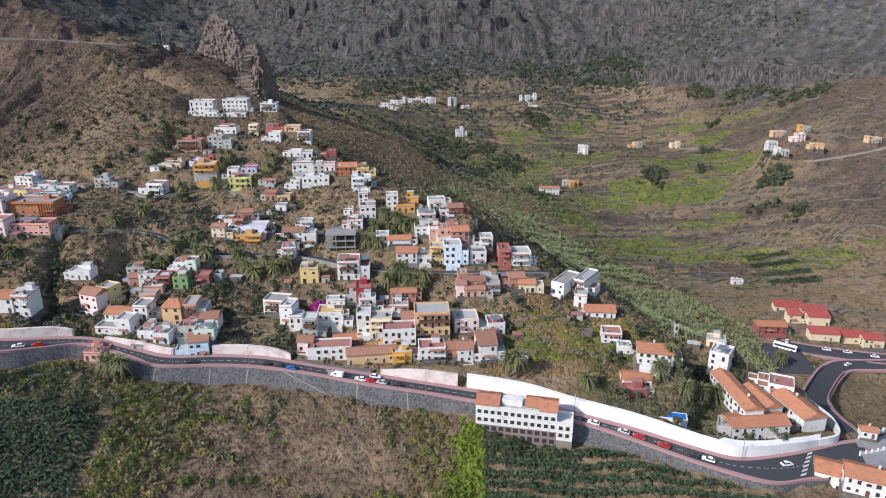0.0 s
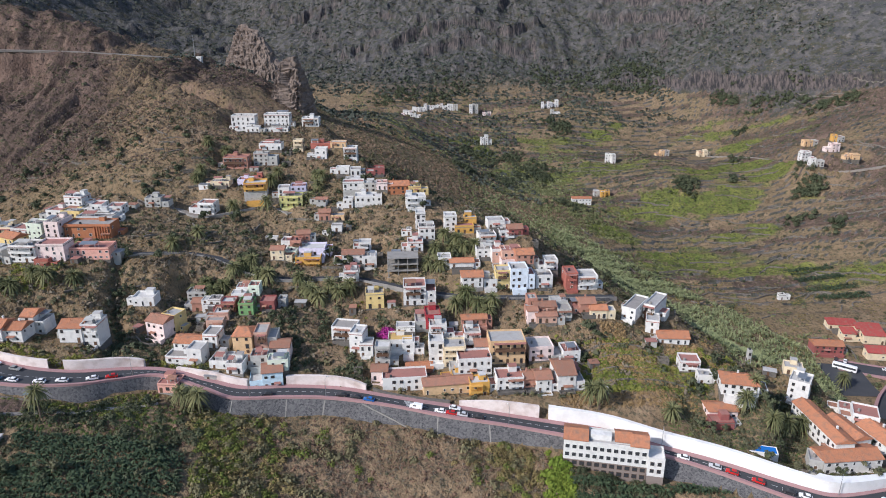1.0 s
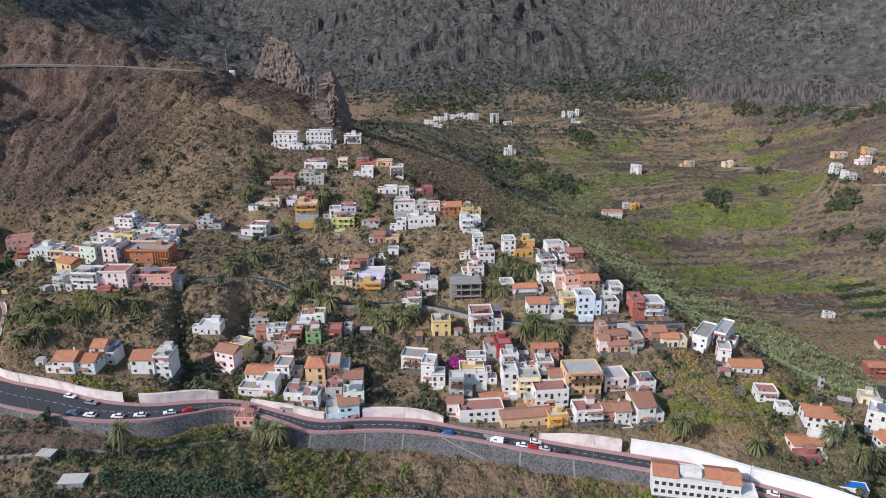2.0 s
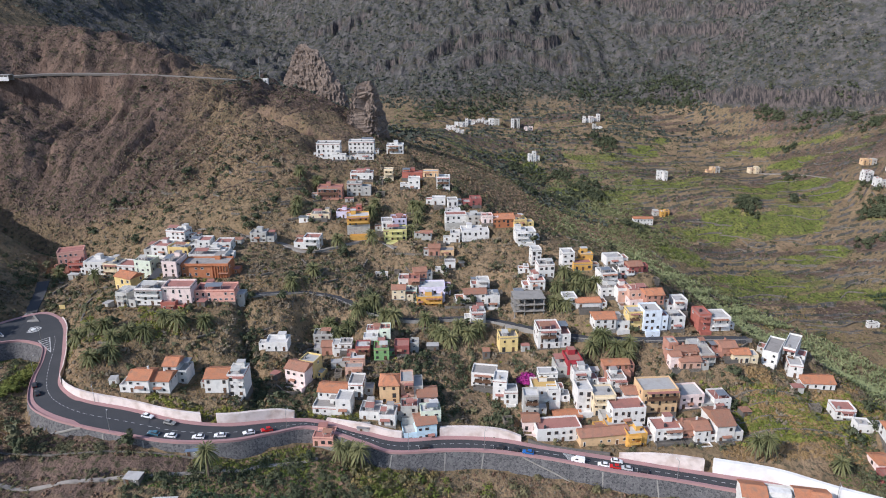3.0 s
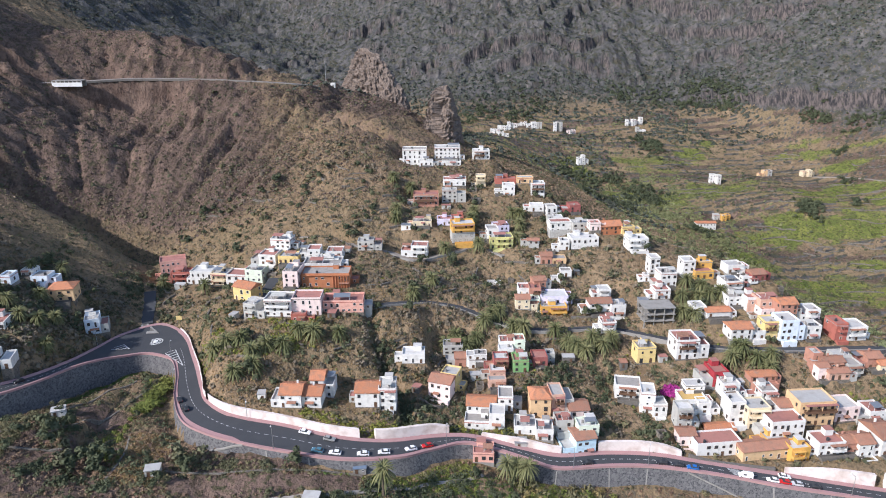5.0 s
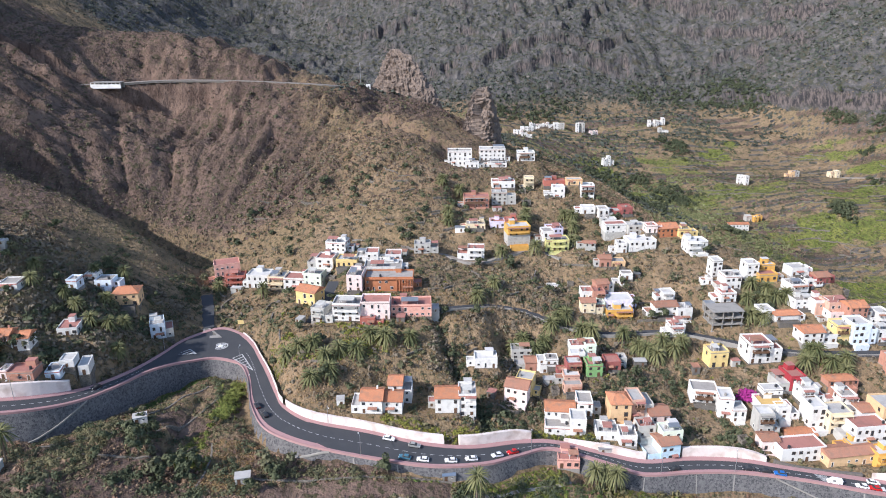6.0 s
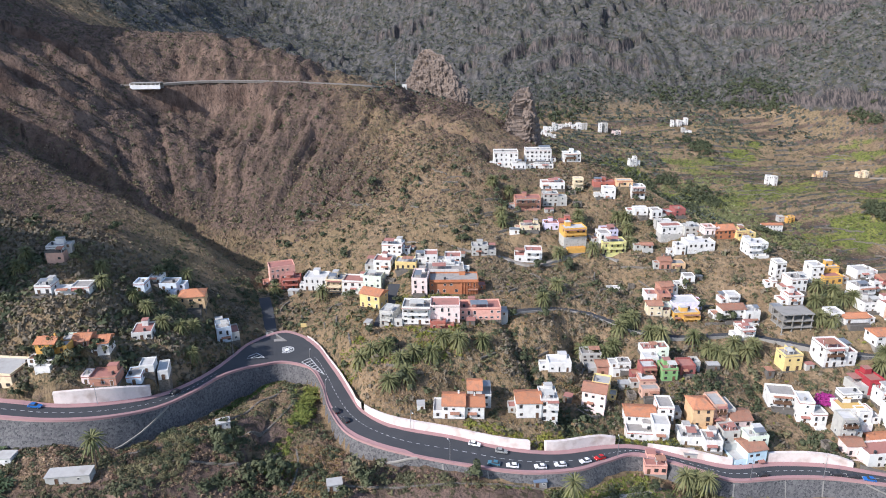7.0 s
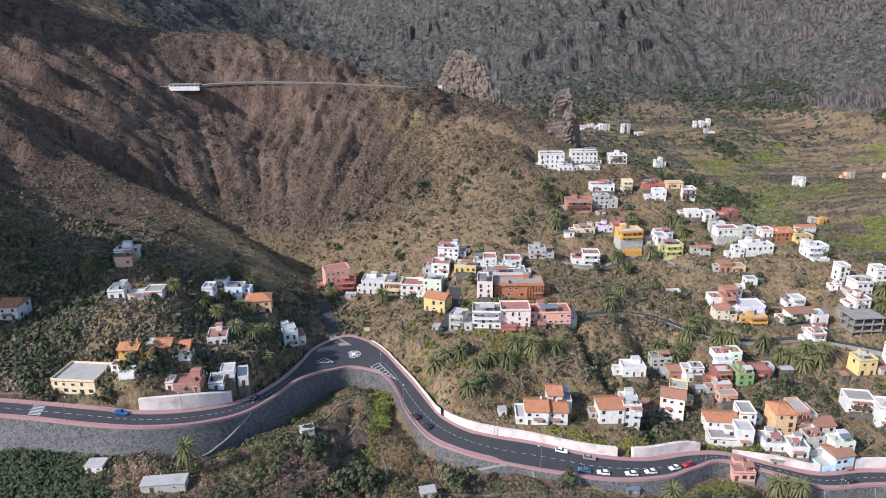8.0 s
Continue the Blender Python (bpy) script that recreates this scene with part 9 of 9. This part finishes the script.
bushes("flank_shrubs", (-130, 90, 440, 660), 500, (1.0, 2.6), GREEN_SCRUB, "dull green trees on the flank below the rock spires", patch(24, 0.05, 90), 18, 0.45, 0.9)
bushes("ravine_trees", (-152, -90, 256, 345), 260, (1.0, 2.5), TREE_LEAF, "dark green trees along the village gully", patch(18, 0.0, 94, hill_side), 90, 0.2, 1.0)
bushes("village_trees", (-235, 70, 246, 425), 1000, (1.0, 2.7), TREE_LEAF, "dull green trees on the slopes between the houses", patch(26, 0.06, 95, hill_side), 75, 0.2, 1.0)
bushes("village_fruit_trees", (-235, 90, 240, 400), 900, (0.9, 2.0), OLIVE_SCRUB, "olive green fruit trees between the houses", patch(20, 0.0, 96, hill_side), 80, 0.2, 1.1)
bushes("orchard_shrubs", (-240, -150, 176, 222), 1300, (0.6, 1.8), OLIVE_SCRUB, "olive shrubs in the terraced gardens below the road", patch(11, -0.05, 99, low_side), 70, 0.2)
bushes("orchard_dark_trees", (-240, -160, 176, 214), 260, (1.0, 2.4), TREE_LEAF, "dark green fruit trees below the road", patch(15, 0.1, 100, low_side), 120, 0.16, 1.0)
bushes("valley_bananas", (78, 150, 300, 420), 700, (1.0, 2.2), TREE_LEAF, "dark green trees among the cane", patch(18, 0.12, 101, hill_side), 50, 0.25, 1.0)
bushes("ridge_dry_grass", (-285, -80, 405, 610), 11000, (0.3, 1.0), RUST_GRASS, "rusty dry grass on the shoulder below the spires", patch(34, -0.15, 102), 9)


def garden_wall(rows, label):
    """A dry-stone retaining wall along a terrace edge."""
    rows = smooth_rows(rows, 6)
    prof = []
    for k in range(len(rows)):
        t = rows[min(k + 1, len(rows) - 1)] - rows[max(k - 1, 0)]
        s = np.array((-t[1], t[0])) / np.hypot(*t) * 0.3
        p = rows[k]
        z = max(float(ground_at(*(p + 2 * s))[0]), float(ground_at(*(p - 2 * s))[0])) + 0.35 + 0.12 * PRNG.uniform(-1, 1)
        prof.append([(*(p + s), z), (*(p - s), z), (*(p - 1.4 * s), z - 2.6), (*(p + 1.4 * s), z - 2.6)])
    tagged(link("garden_wall", sweep(prof), DRY_STONE), label, "stone wall", kind="structure")


def street_wall():
    """Rubble retaining wall on the valley side of the village street."""
    wide, rows = LANES[1]
    prof = []
    for k in range(1, len(rows) - 1):
        if rows[k][0] < -44 or rows[k][0] > 44:
            continue
        t = rows[k + 1][:2] - rows[k - 1][:2]
        s = np.array((t[1], -t[0])) / np.hypot(*t)
        p, q = rows[k][:2] + s * (wide / 2 + 0.55), rows[k][:2] + s * (wide / 2 + 0.95)
        z = rows[k][2]
        prof.append([(*p, z + 0.55), (*q, z + 0.55), (*q, z - 4.2), (*p, z - 4.2)])
    tagged(link("street_wall", sweep(prof), RUBBLE), "dark rubble retaining wall under the village street", "stone wall", kind="structure")


street_wall()
garden_wall([(-284, 232), (-278, 243), (-272.5, 256), (-267, 268)], "dark dry-stone wall of a grass terrace under the bend")
garden_wall([(-277, 222), (-269, 236), (-263.5, 250), (-260, 262)], "dark dry-stone wall beside the gully trees")
garden_wall([(-236, 212.5), (-215, 213), (-195, 213.8), (-172, 214.8)], "dark dry-stone wall behind the dug plots")
# dense dark trees added in place of the left hill's shadow
bushes("ravine_mouth_trees", (-335, -284, 308, 392), 900, (1.0, 2.4), TREE_LEAF, "dark green trees added to darken the mouth of the ravine", patch(16, -0.1, 103, hill_side), 70, 0.2, 1.0)
bushes("wall_foot_trees", (-374, -288, 178, 214), 160, (1.2, 2.6), TREE_LEAF, "dark green trees in the hollow below the wall", patch(14, 0.0, 104, low_side), 120, 0.16, 1.0)
bushes("terrace_edge_scrub", (70, 440, 420, 1000), 13000, (0.5, 1.5), OLIVE_SCRUB, "olive scrub along the edges of the valley terraces", terrace_edge, 8)
bushes("terrace_edge_shrubs", (70, 440, 420, 1000), 10000, (0.6, 1.8), GREEN_SCRUB, "dark green shrubs along the edges of the valley terraces", lambda x, y: terrace_edge(x, y) & (fbm(x / 26, y / 26, 3, 105) > 0.08), 10)
bushes("gully_hay", (-300, -225, 200, 284), 3400, (0.4, 1.1), HAY, "dry brown weeds in the gully under the bend", patch(14, -0.2, 106, low_side), 40, 0.25)
for k, (x, y, size) in enumerate(((-338, 236.5, 1.0), (-335.5, 238.5, 1.2), (-332.5, 236, 1.1), (-330.5, 239.5, 1.2), (-334, 242.5, 1.3), (-328.5, 243, 1.1), (-339, 241, 1.0), (-344, 231.5, 0.8), (-341.5, 232.5, 0.9), (-362.5, 233, 0.8), (-365, 235, 0.9), (-368.5, 234, 0.8), (-325, 246, 1.1), (-321, 249, 1.0))):
    tree(x, y, size, k % 5)
bushes("roadside_shrubs", (-372, -296, 232, 252), 700, (0.6, 1.5), GREEN_SCRUB, "green shrubs on the bank above the road", hill_side, 60, 0.2)
bushes("corner_trees", (-380, -344, 203, 220), 150, (1.2, 2.4), TREE_LEAF, "dark green trees against the wall beside the bananas", low_side, 120, 0.16, 1.1)
bushes("valley_side_trees", (50, 135, 420, 780), 2200, (1.0, 2.8), FRESH, "green trees along the stream below the ridge", patch(22, 0.0, 107), 45, 0.25, 1.0)
bushes("garden_grass", (50, 120, 200, 250), 5000, (0.3, 0.7), GRASS, "green garden grass above the white wall", patch(14, -0.15, 108, hill_side), 14, 0.4, 0.5, category="grass")
bushes("car_park_trees", (138, 176, 258, 318), 420, (1.2, 2.8), TREE_LEAF, "dense dark green trees beside the valley car park", lambda x, y: (x < np.interp(y, [258, 290, 318], [152, 168, 168])), 110, 0.17, 1.0)
for off in (0, 6.5, 13, 19):
    garden_wall([(22, 239 + off), (38, 240 + off), (52, 239.5 + off), (64, 238 + off)], "grey dry-stone wall of a garden terrace")
bushes("slope_weeds", (14, 70, 226, 262), 2600, (0.4, 1.2), GOLD_SCRUB, "golden weeds on the bank above the white wall", patch(12, -0.2, 109, hill_side), 30, 0.3)
bushes("spire_foot_scrub", (-262, -140, 530, 700), 6000, (0.4, 1.4), RUST_SCRUB, "dark dry scrub round the foot of the rock spires", None, 10)
bushes("spire_foot_shrubs", (-262, -140, 530, 700), 2000, (0.5, 1.5), OLIVE_SCRUB, "olive shrubs round the foot of the rock spires", None, 11)
bushes("stream_trees", (10, 112, 570, 780), 2400, (1.2, 3.2), FRESH, "fresh green trees along the stream in the valley", patch(30, 0.0, 110), 46, 0.25, 1.0)
bushes("cane_banks", (-20, 110, 420, 700), 3600, (0.8, 2.2), CANE, "pale green cane along the stream banks", lambda x, y: (np.abs(x - np.interp(y, [420, 500, 560, 640, 700], [84, 60, 48, 50, 60])) < 34) & (fbm(x / 20, y / 20, 3, 133) > -0.05), 26, 0.3, 1.1)
bushes("hamlet_trees", (20, 200, 700, 960), 1400, (1.0, 2.6), TREE_LEAF, "dark green trees round the far hamlet", patch(28, 0.12, 111), 30, 0.3, 1.0)
bushes("gully_thicket", (-185, -135, 236, 322), 900, (1.0, 2.3), TREE_LEAF, "dark green thicket along the deep village gully", lambda x, y: hill_side(x, y) & (nearest(GULLY, x, y)[0] < 3.4), 80, 0.2, 1.1)
bushes("grey_thicket", (-180, -92, 254, 335), 900, (0.9, 2.4), TWIGS, "grey leafless thicket on the slope beside the gully", patch(14, -0.2, 151, hill_side), 40, 0.26, 1.1)
bushes("slope_trees", (-178, -92, 254, 335), 220, (1.0, 2.4), TREE_LEAF, "dark green small trees on the slope beside the gully", patch(12, 0.05, 152, hill_side), 80, 0.2, 1.1)
bushes("wall_top_hedge", (-196, -120, 232, 262), 2000, (0.6, 1.6), LIME_SCRUB, "green hedges in gardens on top of the road wall", lambda x, y: hill_side(x, y) & (nearest(INNER, x, y)[0] < 8) & (nearest(INNER, x, y)[0] > 1.6), 60, 0.2, 0.9, 0.8, "hedge")
bushes("verge_grass", (-182, -134, 212, 233), 2600, (0.4, 1.1), CLUMP, "bright green grass at the foot of the road wall", low_side, 26, 0.3, 0.7, category="grass")
bushes("flank_greenery", (-30, 110, 330, 660), 3600, (0.8, 2.4), FRESH, "green shrubs on the flank above the stream", lambda x, y: (x > np.interp(y, [330, 366, 430, 540, 660], [40, 16, -10, -20, -20])) & (x < np.interp(y, [330, 430, 540, 660], [84, 70, 70, 90])) & (fbm(x / 24, y / 24, 3, 153) > -0.12), 22, 0.36, 1.0)
bushes("flank_cane", (-10, 110, 330, 560), 3600, (0.8, 2.2), CANE, "pale green cane on the flank above the stream", lambda x, y: (x > np.interp(y, [330, 366, 430, 560], [44, 24, 6, 0])) & (x < np.interp(y, [330, 430, 560], [84, 74, 74])) & (fbm(x / 20, y / 20, 3, 154) > 0.0), 22, 0.34, 1.1)
bushes("hay_terrace", (-254, -238, 205, 232), 1500, (0.4, 0.9), GOLD_SCRUB, "golden hay on the terrace below the bend", low_side, 30, 0.3, 0.6)
bushes("wall_foot_hay", (-335, -292, 204, 220), 1800, (0.4, 1.0), HAY, "dry brown hay field at the foot of the road wall", low_side, 26, 0.32, 0.6)
bushes("terrace_bushes", (-306, -284, 205, 232), 260, (1.0, 2.6), OLIVE_SCRUB, "rounded olive bushes below the road wall", patch(9, -0.1, 155, low_side), 170, 0.13, 0.9)
bushes("dark_bushes", (-308, -270, 206, 240), 180, (1.0, 2.4), TREE_LEAF, "rounded dark green bushes below the road wall", patch(8, 0.0, 156, low_side), 170, 0.13, 0.95)
for k, (x, y, size) in enumerate(((-276, 220, 1.5), (-278, 223.5, 1.2), (-273, 217, 1.2), (-266, 213.5, 1.5), (-262, 215.5, 1.4), (-258, 213.5, 1.3), (-264, 209.5, 1.3), (-254, 216, 1.2), (-231, 216, 1.6), (-228.5, 213, 1.2), (-193, 216.5, 1.3), (-272, 228, 1.1))):
    tree(x, y, size, k % 5)
garden_wall([(-252, 206), (-251.5, 214), (-252, 222), (-254, 230)], "pale dry-stone wall of a hay terrace below the bend")
garden_wall([(-300, 208), (-288, 212), (-278, 214), (-268, 217.5), (-259, 228)], "dark dry-stone wall of the lower gardens")
garden_wall([(-306, 217), (-294, 219), (-284, 224)], "dark dry-stone wall below the road wall")


def cane_edge(lo, seed, wide=34):
    """The belt of trees along the far side of the cane."""
    def f(x, y):
        e = np.interp(y, [262, 300, 340, 400, 460, 520], [128, 158, 166, 148, 120, 88])
        return (x > e) & (x < e + wide) & (fbm(x / 16, y / 16, 3, seed) > lo) & hill_side(x, y)
    return f


bushes("cane_edge_trees", (100, 220, 300, 500), 500, (1.2, 3.0), TREE_LEAF, "dark green trees along the edge of the cane", cane_edge(0.0, 171), 60, 0.24, 1.1)
bushes("cane_edge_shrubs", (100, 220, 300, 500), 2200, (0.8, 2.2), FRESH, "fresh green shrubs along the edge of the cane", cane_edge(-0.2, 172, 42), 30, 0.3, 1.0)
bushes("green_terraces", (12, 60, 234, 262), 3000, (0.5, 1.3), CLUMP, "bright green crops on narrow garden terraces", lambda x, y: hill_side(x, y) & ((y - 234.5 + 0.05 * (x - 30)) % 6.5 < 3.4), 30, 0.3, 0.8, category="crops")
bushes("hotel_foot_shrubs", (12, 44, 190, 204), 130, (1.0, 2.6), TREE_LEAF, "dark green shrubs at the foot of the hotel", low_side, 150, 0.14, 1.0)
bushes("valley_garden_trees", (180, 300, 330, 470), 140, (1.0, 2.4), TREE_LEAF, "dark green trees between the valley fields", patch(18, 0.1, 173), 60, 0.24, 1.1)
contour_walls("field_walls", (170, 320, 320, 480), 50, (12, 40), (0.6, 1.2), "grey dry-stone walls between the valley fields")
bushes("shade_trees", (-168, -62, 246, 300), 170, (1.3, 3.0), TREE_LEAF, "tall dark green trees between the lower houses", patch(13, 0.02, 174, hill_side), 80, 0.2, 1.2)
bushes("bend_hedges", (-262, -252, 214, 258), 160, (0.8, 2.0), CLUMP, "yellow-green hedges on the terraces under the bend", patch(7, -0.05, 175, low_side), 80, 0.2, 0.9, 0.8, "hedge")
bushes("field_edge_bushes", (-236, -166, 205, 219), 170, (0.8, 2.2), GREEN_SCRUB, "rounded green bushes along the dug plots", patch(7, 0.1, 176, low_side), 150, 0.14, 0.9)
bushes("garden_thicket", (-168, -55, 237, 300), 1500, (0.8, 2.2), TREE_LEAF, "dark green garden shrubs between the lower houses", lambda x, y: hill_side(x, y) & (y < np.interp(x, [-168, -115, -105, -55], [262, 264, 298, 290])) & (fbm(x / 11, y / 11, 3, 195) > -0.08), 55, 0.24, 1.1)
